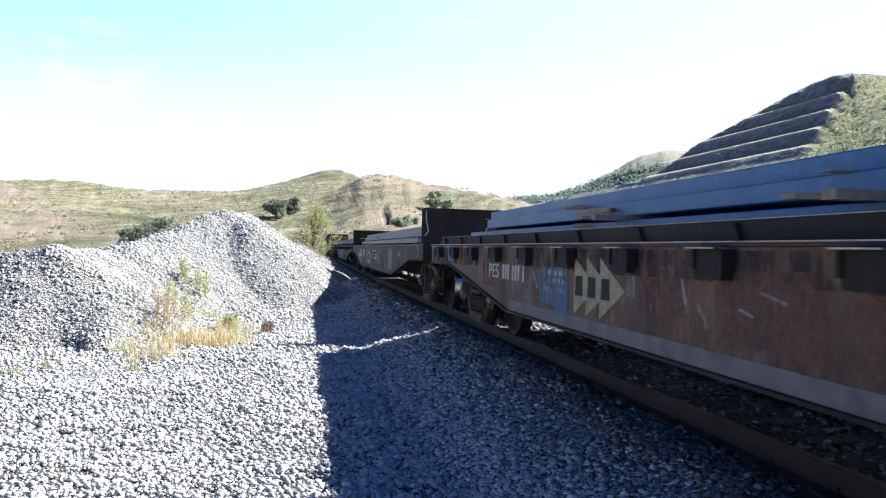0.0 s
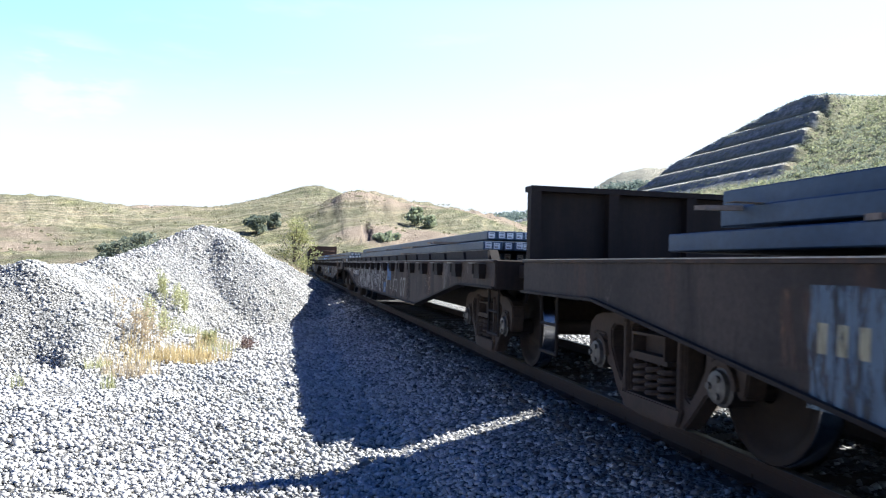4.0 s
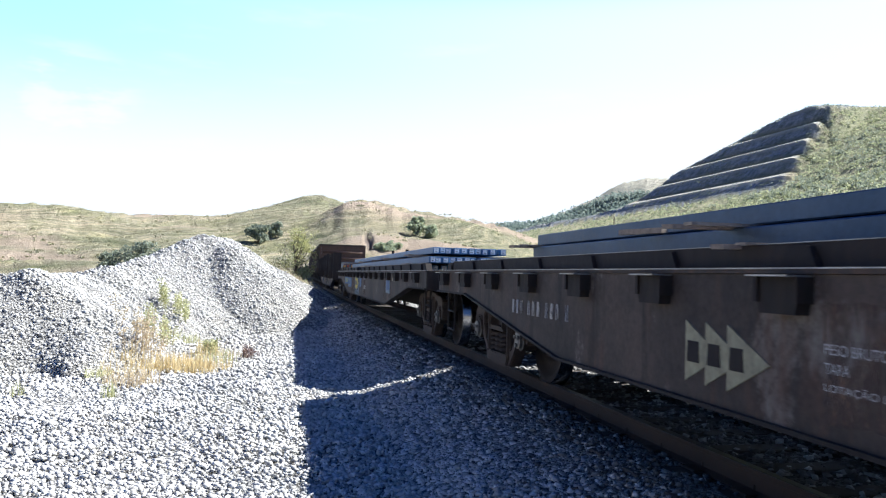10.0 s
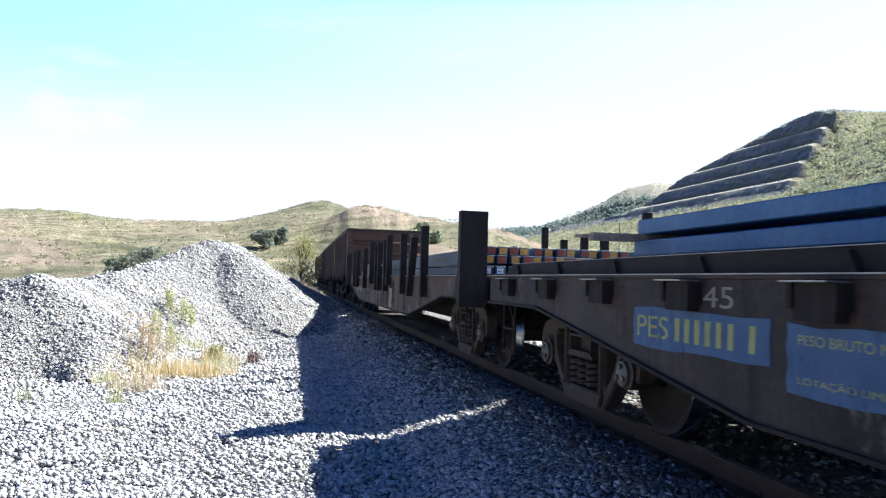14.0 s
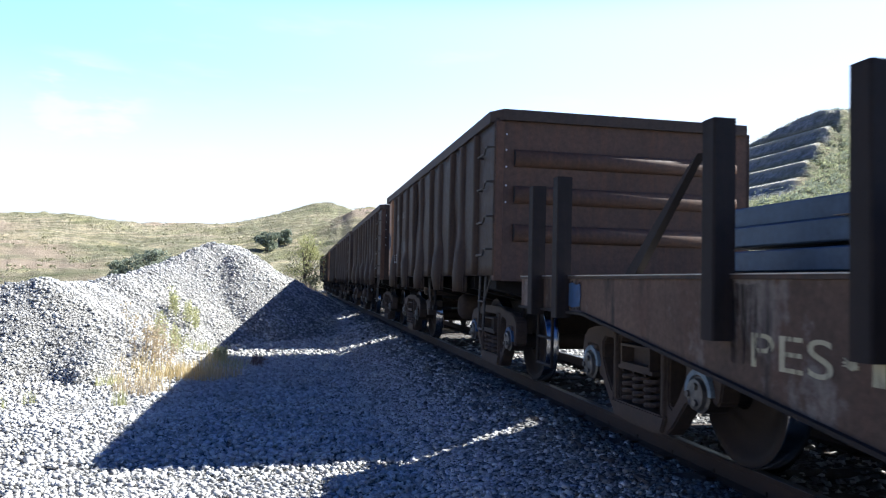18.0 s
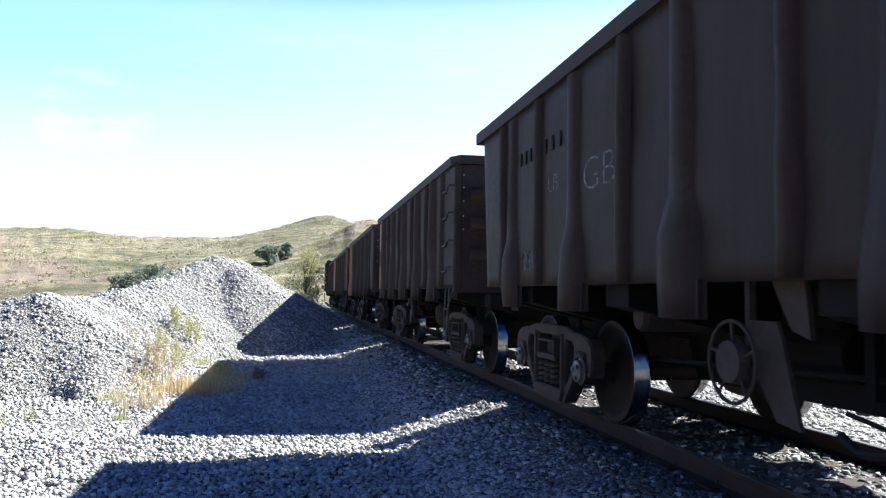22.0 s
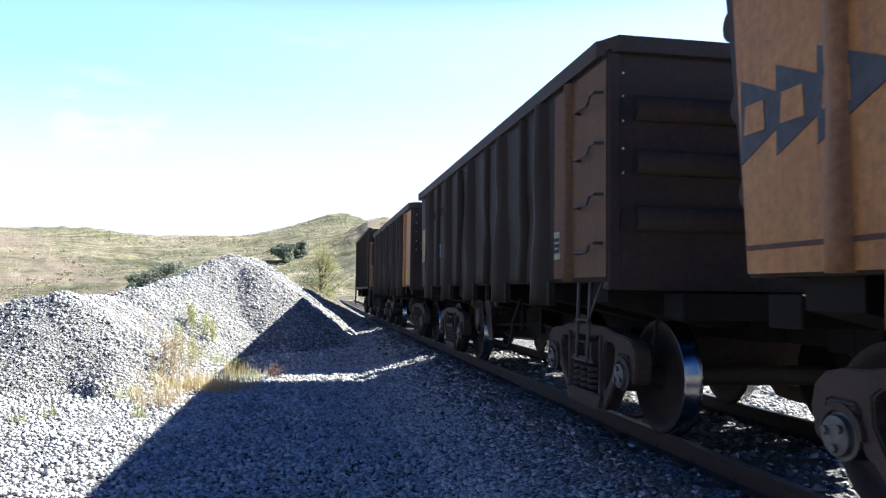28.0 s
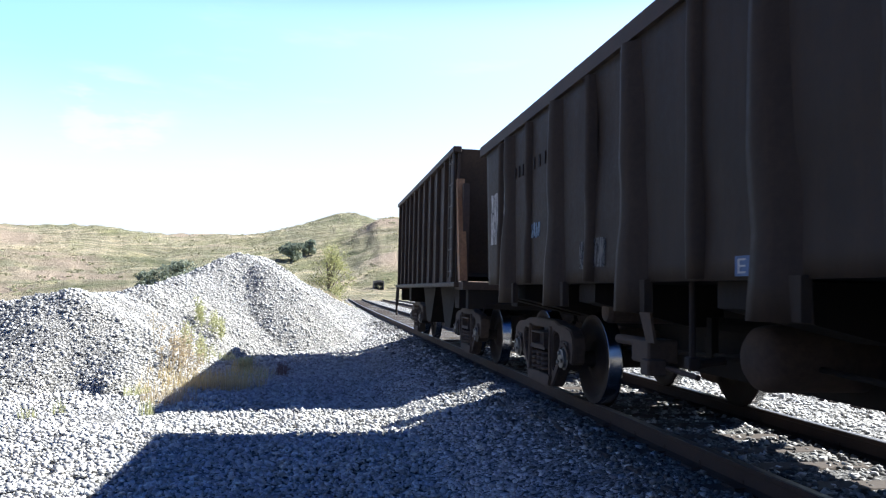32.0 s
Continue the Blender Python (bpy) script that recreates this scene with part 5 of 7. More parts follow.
GON_F, GON_RT, GON_RB = -4.88, 4.88, 4.60      # front face; rear face at the top and at the floor


def make_gon_side(bm):
    # sheet dished in between its ribs
    ny, nz = 96, 14
    grid = []
    for x in (-0.02, 0.02):
        g = []
        for j in range(nz + 1):
            z = 1.26 + 1.80 * j / nz
            y1 = GON_RB + (GON_RT - 0.03 - GON_RB) * j / nz
            row = []
            for i in range(ny + 1):
                y = GON_F + (y1 - GON_F) * i / ny
                free = smooth(-3.3, -2.9, y) * (1 - smooth(1.7, 2.1, y)) * math.sin(math.pi * j / nz)
                row.append(bm.verts.new((x + free * 0.075 * max(0.0, snoise(y * 0.9, z * 1.0, 5)), y, z)))
            g.append(row)
        grid.append(g)
    a, b = grid
    for j in range(nz):
        for i in range(ny):
            for f in (bm.faces.new((a[j][i], a[j + 1][i], a[j + 1][i + 1], a[j][i + 1])), bm.faces.new((b[j][i], b[j][i + 1], b[j + 1][i + 1], b[j + 1][i]))):
                f.smooth = True
    for j in range(nz):
        bm.faces.new((a[j][0], b[j][0], b[j + 1][0], a[j + 1][0]))
        bm.faces.new((a[j + 1][ny], b[j + 1][ny], b[j][ny], a[j][ny]))
    for i in range(ny):
        bm.faces.new((a[0][i], a[0][i + 1], b[0][i + 1], b[0][i]))
        bm.faces.new((b[nz][i], b[nz][i + 1], a[nz][i + 1], a[nz][i]))


def make_gon_rim(bm):
    # flange round the top
    for sx in (-1, 1):
        prism(bm, [(sx * 1.50, GON_F + 0.15), (sx * 1.64, GON_F + 0.14), (sx * 1.64, GON_RT), (sx * 1.50, GON_RT)], 2, 3.03, 3.165)
    prism(bm, [(-1.64, GON_F + 0.14), (-1.53, GON_F - 0.06), (1.53, GON_F - 0.06), (1.64, GON_F + 0.14), (1.5, GON_F + 0.16), (1.44, GON_F + 0.06), (-1.44, GON_F + 0.06), (-1.5, GON_F + 0.16)], 2, 3.035, 3.16)
    box(bm, -1.64, 1.64, GON_RT - 0.10, GON_RT + 0.22, 3.033, 3.168)


def make_gon_front(bm):
    box(bm, -1.58, 1.58, GON_F, GON_F + 0.04, 1.2, 3.04)


def make_end_rib(bm):
    n = 10
    pts = [(-0.085 * math.sin(math.pi * k / n), 0.10 * math.cos(math.pi * k / n)) for k in range(n + 1)]
    prism(bm, pts, 0, -1.385, 1.385)
    for f in bm.faces:
        f.smooth = len(f.verts) == 4
        f.material_index = 1 if len(f.verts) > 4 and abs(f.calc_center_median().x) > 1.3 else 0


def make_gon_rear(bm):
    prism(bm, [(GON_RB, 1.26), (GON_RT, 3.04), (GON_RT - 0.05, 3.04), (GON_RB - 0.05, 1.26)], 0, -1.58, 1.58)


def make_rear_rib(bm):
    n = 12
    pts = [(0.11 * math.sin(math.pi * k / n), 0.10 * math.cos(math.pi * k / n)) for k in range(n + 1)]
    prism(bm, pts, 0, -1.55, 1.55)
    for f in bm.faces:
        f.smooth = len(f.verts) == 4


def make_centre_sill(bm):
    prism(bm, [(-4.85, 1.26), (-4.85, 0.8), (-2.35, 0.8), (-2.2, 0.46), (2.2, 0.46), (2.35, 0.8), (4.85, 0.8), (4.85, 1.26)], 0, -0.28, 0.28)


def make_gon_floor(bm):
    box(bm, -1.56, 1.56, GON_F + 0.05, GON_RB, 1.27, 1.33)


def make_cross_bearer(bm):
    prism(bm, [(-1.5, 1.26), (-1.5, 1.1), (-0.6, 0.9), (0.6, 0.9), (1.5, 1.1), (1.5, 1.26)], 1, -0.2, 0.2)


def make_brake_cylinder(bm):
    lathe(bm, [(-0.45, 0.05), (-0.42, 0.17), (-0.1, 0.19), (0.42, 0.19), (0.45, 0.08), (0.62, 0.06)], 18, 0, 1)
    box(bm, -0.08, 0.08, -0.3, 0.3, 0.15, 0.42)


def make_reservoir(bm):
    # drum lying across the wagon, with domed ends and two straps
    lathe(bm, [(-1.06, 0.06), (-1.04, 0.15), (-0.99, 0.205), (-0.93, 0.22), (0.42, 0.22), (0.50, 0.18), (0.54, 0.06)], 24)
    for x in (-0.75, 0.1):
        box(bm, x - 0.03, x + 0.03, -0.06, 0.06, 0.2, 0.52)
    for f in bm.faces:
        f.smooth = len(f.verts) == 4


def make_small_drum(bm):
    lathe(bm, [(-1.34, 0.04), (-1.33, 0.085), (-1.29, 0.105), (-0.6, 0.105), (-0.56, 0.05)], 18)
    box(bm, -0.98, -0.92, -0.03, 0.03, 0.09, 0.24)


def make_valve_box(bm):
    box(bm, -1.42, -1.18, 0.12, 0.43, 0.66, 0.84, 0.015)
    box(bm, -1.45, -1.30, 0.06, 0.20, 0.58, 0.70, 0.012)
    rod(bm, (-1.3, 0.40, 0.80), (-1.3, 0.95, 0.80), 0.04, 10)
    rod(bm, (-1.3, 0.06, 0.64), (-1.3, -0.40, 0.62), 0.02, 8)


def make_valve_strap(bm):
    prism(bm, [(0.30, 1.24), (0.28, 1.03), (0.16, 0.82), (0.02, 0.82), (0.10, 1.03), (0.10, 1.24)], 0, -1.42, -1.40)


def make_brake_rod(bm):
    bent(bm, [(0, -2.3, 0.66), (0, -0.4, 0.74), (0, 0.5, 0.70), (0, 2.4, 0.62)], 0.02, 8)
    for y in (-0.4, 0.5):
        box(bm, -0.03, 0.03, y - 0.04, y + 0.04, 0.62, 1.0)


def make_grab(bm):
    # a grab iron standing off the side
    bent(bm, [(0, 0.24, 0), (-0.07, 0.22, 0), (-0.07, -0.08, 0.0), (-0.07, -0.14, 0.06), (-0.07, -0.24, 0.06), (0, -0.26, 0.06)], 0.012, 6)


def make_stirrup(bm):
    bent(bm, [(0.0, 0.22, 1.26), (-0.02, 0.22, 0.62), (-0.02, -0.02, 0.62), (0, -0.05, 1.26)], 0.016, 6)
    rod(bm, (-0.02, 0.22, 0.95), (-0.02, -0.04, 0.95), 0.012, 6)
    rod(bm, (0.0, -0.3, 1.26), (-0.02, 0.0, 0.9), 0.012, 6)


def make_rim_light(bm):
    # white dots in a row on the end wall, painted for sunlight through holes
    for z in (2.10, 2.29, 2.505, 2.70, 2.88):
        for f in (0,):
            vs = [bm.verts.new((0.009 * math.cos(2 * math.pi * k / 8), -0.006, z + 0.009 * math.sin(2 * math.pi * k / 8))) for k in range(8)]
            vb = [bm.verts.new((0.011 * math.cos(2 * math.pi * k / 8), 0.0, z + 0.011 * math.sin(2 * math.pi * k / 8))) for k in range(8)]
            bm.faces.new(vs)
            for k in range(8):
                bm.faces.new((vs[k], vs[(k + 1) % 8], vb[(k + 1) % 8], vb[k]))


def make_gon_bracket(bm):
    prism(bm, [(-0.47, 1.06), (-0.70, 1.06), (-0.74, 0.98), (-0.88, 0.55), (-0.70, 0.57), (-0.52, 0.80)], 0, -0.012, 0.012)
    prism(bm, [(-0.60, 1.27), (-0.86, 1.27), (-0.90, 0.98), (-0.76, 1.02)], 0, 0.03, 0.06)
    box(bm, 0.0, 0.04, -0.46, -0.42, 0.9, 1.27)


def make_gon_wheel(bm):
    n = 32
    for k in range(n):
        a0, a1 = 2 * math.pi * k / n, 2 * math.pi * (k + 1) / n
        rod(bm, (0, 0.215 * math.cos(a0), 0.215 * math.sin(a0)), (0, 0.215 * math.cos(a1), 0.215 * math.sin(a1)), 0.011, 6)
    for k in range(5):
        a = 2 * math.pi * k / 5 + 0.3
        rod(bm, (0.02, 0, 0), (0, 0.215 * math.cos(a), 0.215 * math.sin(a)), 0.010, 6)
    lathe(bm, [(-0.03, 0.02), (-0.025, 0.11), (0.03, 0.12), (0.04, 0.09)], 20)
    rod(bm, (0.03, 0, 0), (0.10, 0, 0.0), 0.03)


def make_gon_rod(bm):
    rod(bm, (0, -0.62, 1.26), (0, -0.62, 0.74), 0.022)
    bent(bm, [(0, -0.62, 0.76), (0.1, -0.50, 0.72), (0.3, -0.48, 0.74)], 0.03)
    box(bm, -0.04, 0.04, -0.66, -0.58, 0.70, 0.78, 0.01)


def make_gon_hose(bm):
    bent(bm, [(0, -1.0, 0.56), (0, -1.12, 0.50), (0, -1.28, 0.52), (0, -1.40, 0.62), (0, -1.44, 0.80), (0.1, -1.46, 1.1)], 0.022)
    bent(bm, [(0.02, -1.02, 0.66), (0.02, -1.3, 0.62), (0.02, -1.8, 0.64), (0.02, -2.3, 0.66)], 0.012)


def gondola(label, ribs, rib_kind, paint, front=None, corner=None, wheel=False, coats=()):
    """coats: paint of single ribs, by their place along the wagon."""
    coats = dict(coats)
    w = thing("ore_gondola", Matrix(), label, "gondola wagon", "ore gondolas of the train")
    kinds = {"round": ("gon_rib", make_gon_rib), "kinked": ("gon_rib_kinked", make_gon_rib_kinked), "thin": ("gon_rib_thin", make_gon_rib_thin)}
    for sx in (-1, 1):
        sd = shared("side_wall", mesh_of("gon_side_" + paint.name, make_gon_side, paint), w, pose(sx * 1.58, 0, 0), "dark steel side sheet")
        for k, y in enumerate(ribs):
            key, fn = kinds[rib_kind]
            v = (k + len(GONS)) % 4
            coat = coats.get(y, paint)
            shared("rib", mesh_of(key + coat.name + str(v), lambda bm, fn=fn, v=v: fn(bm, v), coat), sd, pose(0, y, 0) if sx < 0 else pose(0, y, 0) @ Matrix.Scale(-1, 4, (1, 0, 0)))
        for k, y in enumerate(THIN_RIBS):
            key, fn = kinds["thin"]
            v = (2 * k + len(GONS)) % 5
            coat = coats.get(y, paint)
            shared("rib", mesh_of(key + coat.name + str(v), lambda bm, fn=fn, v=v: fn(bm, v), coat), sd, pose(0, y, 0) if sx < 0 else pose(0, y, 0) @ Matrix.Scale(-1, 4, (1, 0, 0)))
    fm = front or M_GONDEND
    fw = shared("front_wall", mesh_of("gon_front_" + fm.name, make_gon_front, fm), w, Matrix(), "end wall with three pressed ribs")
    for z in (1.75, 2.19, 2.61):
        shared("end_rib", mesh_of("end_rib_" + fm.name, make_end_rib, fm, M_DARK), fw, pose(0, GON_F, z))
    rw = shared("rear_wall", mesh_of("gon_rear", make_gon_rear, M_GONDEND), w, Matrix(), "sloping end wall with three pressed ribs")
    for z in (1.72, 2.20, 2.68):
        shared("end_rib", mesh_of("rear_rib", make_rear_rib, M_GONDEND), rw, pose(0, GON_RB + (GON_RT - GON_RB) * (z - 1.26) / 1.75, z))
    shared("top_rim", mesh_of("gon_rim", make_gon_rim, M_RIM), w, Matrix())
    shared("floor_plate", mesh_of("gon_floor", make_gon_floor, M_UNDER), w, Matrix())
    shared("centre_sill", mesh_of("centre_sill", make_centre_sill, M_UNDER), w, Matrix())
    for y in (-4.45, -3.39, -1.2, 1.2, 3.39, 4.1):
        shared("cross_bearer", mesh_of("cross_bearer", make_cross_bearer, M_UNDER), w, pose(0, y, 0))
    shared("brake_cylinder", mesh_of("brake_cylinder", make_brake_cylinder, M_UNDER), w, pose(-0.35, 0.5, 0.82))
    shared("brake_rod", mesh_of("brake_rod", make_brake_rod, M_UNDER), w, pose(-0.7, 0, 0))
    for z in (1.50, 1.88, 2.28, 2.68) if len(GONS) in (0, 1, 2, 4) else ():
        shared("grab_iron", mesh_of("grab_iron", make_grab, M_PIPE), w, pose(-1.60, GON_F + 0.34, z))
    if len(GONS) in (0, 1, 2, 4):
        shared("stirrup", mesh_of("stirrup", make_stirrup, M_PIPE), w, pose(-1.58, GON_F + 0.45, 0))
    tagged(shared("rivet_row", mesh_of("rivet_row", make_rim_light, M_WHITE), w, pose(-1.475, GON_F, 0)), "row of pale rivet heads", kind="stuff")
    shared("corner_post", mesh_of("gon_corner_" + (corner or fm).name, lambda bm: box(bm, -1.60, -1.50, GON_F - 0.02, GON_F + 0.1, 1.2, 3.035, 0.015), corner or fm), fw, Matrix(), "corner post of the end wall")
    # added beams, unseen, to thin the sunlight that falls between the gondolas
    for y in (-5.05, 4.98):
        shared("end_sill", mesh_of("gon_sill", lambda bm: box(bm, -1.15, 1.15, -0.16, 0.16, 0.98, 1.18, 0.01), M_UNDER), w, pose(0, y, 0))
    # handbrake gear under the floor
    shared("brake_cylinder", mesh_of("small_drum", make_small_drum, M_BOGIE), w, pose(0, 1.2, 1.02), "small drum lying across under the floor")
    if not wheel:
        shared("air_reservoir", mesh_of("reservoir", make_reservoir, M_BOGIE), w, pose(0, -0.62, 0.77), "drum-shaped air reservoir under the floor")
        vb = shared("valve_box", mesh_of("valve_box", make_valve_box, M_BOGIE), w, Matrix())
        shared("strap", mesh_of("valve_strap", make_valve_strap, M_BOGIE), vb, Matrix())
        shared("brake_lever", mesh_of("gon_rod", make_gon_rod, M_FLATDK), w, pose(-1.46, 0, 0))
    else:
        brake_gear(w)
    couplers(w, -4.9, 4.9)
    for y in (-GON_AX, GON_AX + 0.14):
        bogie(w, y, M_BLUE if not GONS and y < 0 else None)
    return w


def brake_gear(w):
    shared("brake_bracket", mesh_of("gon_brake_bracket", make_gon_bracket, M_BOGIE), w, pose(-1.50, 0, 0))
    shared("handbrake_wheel", mesh_of("gon_handwheel", make_gon_wheel, M_BOGIE), w, pose(-1.58, -0.42, 0.84), "small spoked handbrake wheel")
    shared("brake_hose", mesh_of("gon_hose", make_gon_hose, M_FLATDK), w, pose(-1.4, 0, 0))


# ---- closed-side hopper at the tail ----
def make_hop_side(bm):
    prism(bm, [(-4.35, 1.3), (-4.35, 3.5), (4.2, 3.5), (4.35, 1.3)], 0, -0.02, 0.02)


def make_hop_end(bm):
    prism(bm, [(-4.33, 3.5), (-4.38, 3.5), (-3.2, 1.5), (-3.15, 1.5)], 0, -1.55, 1.55)
    for x in (-1.5, 1.5):
        box(bm, x - 0.05, x + 0.05, -4.62, -4.5, 1.3, 2.9)
    box(bm, -1.6, 1.6, -4.95, -4.3, 1.2, 1.32)


def make_hop_rear(bm):
    prism(bm, [(-4.33, 3.5), (-4.38, 3.5), (-3.2, 1.5), (-3.15, 1.5)], 0, -1.55, 1.55)
    box(bm, -1.6, 1.6, -4.55, -4.2, 1.2, 1.32)


def make_hop_floor(bm):
    box(bm, -1.55, 1.55, -3.3, 3.3, 1.44, 1.5)


def make_hop_brace(bm):
    prism(bm, [(-4.42, 3.0), (-4.30, 3.0), (-4.62, 1.34), (-4.80, 1.34)], 0, -1.62, -1.5)


def make_hop_chute(bm):
    prism(bm, [(-1.0, 1.3), (1.0, 1.3), (0.3, 0.45), (-0.3, 0.45)], 0, -1.2, 1.2)


def hopper(label):
    w = thing("hopper_wagon", Matrix(), label, "hopper wagon")
    for sx in (-1, 1):
        shared("side_wall", mesh_of("hop_side", make_hop_side, M_GOND), w, pose(sx * 1.58, 0, 0, 0, 0, 0) if sx < 0 else pose(1.58, 0, 0) @ Matrix.Scale(-1, 4, (1, 0, 0)), "closely ribbed dark side wall")
    for sx in (-1, 1):
        for i in range(11):
            shared("rib", mesh_of("hop_rib", lambda bm: box(bm, -0.035, 0.035, -0.035, 0.035, 1.3, 3.46, 0.008), M_GOND), w, pose(sx * 1.635, -4.2 + i * 0.83, 0))
        shared("top_rim", mesh_of("hop_rim", lambda bm: box(bm, -0.07, 0.07, -4.4, 4.3, 3.44, 3.54, 0.01), M_GOND), w, pose(sx * 1.62, 0, 0))
        shared("side_sill", mesh_of("hop_sill", lambda bm: box(bm, -0.065, 0.065, -4.6, 4.5, 1.24, 1.32, 0.01), M_GOND), w, pose(sx * 1.615, 0, 0))
    shared("front_slope", mesh_of("hop_end", make_hop_end, M_GONDEND), w, Matrix(), "sloping hopper end sheet")
    shared("rear_slope", mesh_of("hop_rear", make_hop_rear, M_GONDEND), w, pose(0, 0, 0, 0, 0, 180))
    shared("floor_plate", mesh_of("hop_floor", make_hop_floor, M_FLATDK), w, Matrix())
    shared("corner_brace", mesh_of("hop_brace", make_hop_brace, M_ORANGE), w, Matrix(), "rusty orange corner brace")
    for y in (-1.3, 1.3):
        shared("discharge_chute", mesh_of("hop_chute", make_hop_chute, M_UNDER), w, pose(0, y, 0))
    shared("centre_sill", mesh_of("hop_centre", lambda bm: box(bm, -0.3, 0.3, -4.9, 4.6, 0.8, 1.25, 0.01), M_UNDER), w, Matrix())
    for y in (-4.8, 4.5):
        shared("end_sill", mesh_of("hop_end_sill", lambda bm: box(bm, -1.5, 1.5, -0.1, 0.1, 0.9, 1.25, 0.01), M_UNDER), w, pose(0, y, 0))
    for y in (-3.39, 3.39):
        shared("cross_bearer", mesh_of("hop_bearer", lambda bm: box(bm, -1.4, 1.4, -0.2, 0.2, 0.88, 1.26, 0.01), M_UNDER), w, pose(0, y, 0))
    bm = bmesh.new()
    for y in (4.45, 4.75):
        rod(bm, (-1.6, y, 1.3), (-1.62, y, 0.75), 0.025)
    bent(bm, [(-1.6, 4.75, 1.25), (-1.6, 4.9, 1.0), (-1.6, 4.85, 0.55), (-1.6, 4.8, 0.5)], 0.03)
    part("stirrup", bm, M_FLATDK, w)
    bm = bmesh.new()
    for i in range(6):
        rod(bm, (-1.67, -4.33, 1.5 + i * 0.36), (-1.67, -3.98, 1.5 + i * 0.36), 0.013, 6)
    for y in (-4.33, -3.98):
        rod(bm, (-1.67, y, 1.4), (-1.67, y, 3.45), 0.013, 6)
    part("ladder", bm, M_PIPE, w)
    couplers(w, -4.9, 4.9)
    for y in (-GON_AX, GON_AX):
        bogie(w, y)
    return w


RIBS = (-3.22, -1.64, 0.06, 1.80, 3.55)
THIN_RIBS = (-4.05, -2.6, -0.95, 0.84, 2.68, 3.9)
TRAIN = []      # (thing, metres from the leading wagon's first axle to the wagon's middle)
flat_labels = ["sooty brown flat wagon with a large arrow emblem on its girder", "sooty brown flat wagon with a steel bulkhead and faded chalk marks",
               "brown flat wagon with a bulkhead, arrow emblem and blue patches", "grey-stained flat wagon with a side handbrake wheel and paint patches",
               "dark flat wagon with yellow arrow emblem on a blue patch", "brown flat wagon with tall upright steel stanchions"]
BATTENS = (((3.6, 1.42), (3.5, 1.54)), ((2.0, 1.53),), ((4.0, 1.53), (-2.6, 1.53)), ((-2.89, 1.53), (-2.89, 1.385), (0.9, 1.53), (4.4, 1.53)), ((2.1, 1.40), (3.0, 1.53)), ((2.9, 1.50), (3.1, 1.39)))
LOAD_AT = (-0.54, -0.75, -0.65, -1.28, -0.85, -1.55)
LAYERS_OF = ((1.31, 1.471, 1.592), (1.297, 1.441, 1.558), (1.258, 1.392, 1.533), (1.25, 1.377, 1.512), (1.25, 1.392, 1.565), (1.265, 1.408, 1.525))
for i in range(6):
    w = flat_wagon(i, flat_labels[i], bulk=i == 1)
    at_s = i * FLAT_L + FLAT_AX + AXLE
    TRAIN.append((w, at_s))
    ld = billet_load(("two layers of long blue-grey steel billets with white-marked ends", "layers of steel billets with red and yellow painted ends")[i == 5],
                     LOAD_AT[i], LAYERS_OF[i], (M_WHITE,) if i != 5 else (M_REDEND, M_YELEND), n=18 if i == 5 else 11, pitch=0.146 if i == 5 else 0.124, inset=0.05 if i == 5 else 0.095, seed=i + 3, battens=BATTENS[i], half=8.4 if i == 5 else 7.85, steel=M_BILLETSKY if i in (0, 4) else M_BILLET)
    TRAIN.append((ld, at_s))
FLATS = [t for t, _ in TRAIN if t.name.startswith("flat_wagon")]
RIB_COATS = (((3.9, M_ORANGE),), (), ((3.9, M_ORANGE),), ((3.9, M_ORANGE), (3.55, M_ORANGE)), ((-4.05, M_DULLOR),), ((-4.05, M_GOLD),))
GONS = []
for i in range(6):
    w = gondola("dark sooty ore gondola with ribbed steel sides" if i < 3 else "dark ore gondola with worn orange end panels", RIBS, "kinked" if i < 2 else "round", M_GOND if i < 3 else M_GONDGREY, M_ENDRUST if i == 0 else None, M_RUSTY if i < 2 else None, i in (1, 4), RIB_COATS[i])
    TRAIN.append((w, 5 * FLAT_L + 20.952 + i * GON_L + GON_AX + AXLE))
    GONS.append(w)
HOP = hopper("tall dark ribbed hopper wagon at the tail of the train")
TRAIN.append((HOP, 5 * FLAT_L + 20.952 + 5 * GON_L + 11.327 + GON_AX + AXLE))
# handbrake wheel of the fourth flat wagon
hand_wheel = shared("handbrake_wheel", mesh_of("handwheel", make_handwheel, M_BOGIE), FLATS[3], pose(-1.78, -9.74, 0.915), "spoked handbrake wheel")
shared("hub", mesh_of("handwheel_hub", lambda bm: lathe(bm, [(-0.03, 0.0), (-0.03, 0.085), (-0.022, 0.10), (0.02, 0.10), (0.03, 0.07), (0.03, 0.0)], 20), M_CAP), hand_wheel, Matrix())
NEAR_STAKES = ((9.45, 0), (8.8, 0), (6.45, 0), (5.36, 0), (2.95, 0), (1.1, 1), (-0.12, 0), (-0.74, 0), (-1.95, 0), (-2.5, 1), (-4.65, 0), (-7.0, 0))
stakes(FLATS[5], [(-1.665, y, 1.0 if up else 0.9, 0) for y, up in NEAR_STAKES] + [(-1.665, -5.5, 0.9, 24), ]
       + [(1.665, y, 0.92, 0) for y in (-9.96, -9.5, -6.55, -5.6, -4.5, -1.0, 2.5, 5.0, 8.8)] + [(1.665, -8.2, 1.17, 0), (1.665, -3.3, 1.25, 0)])


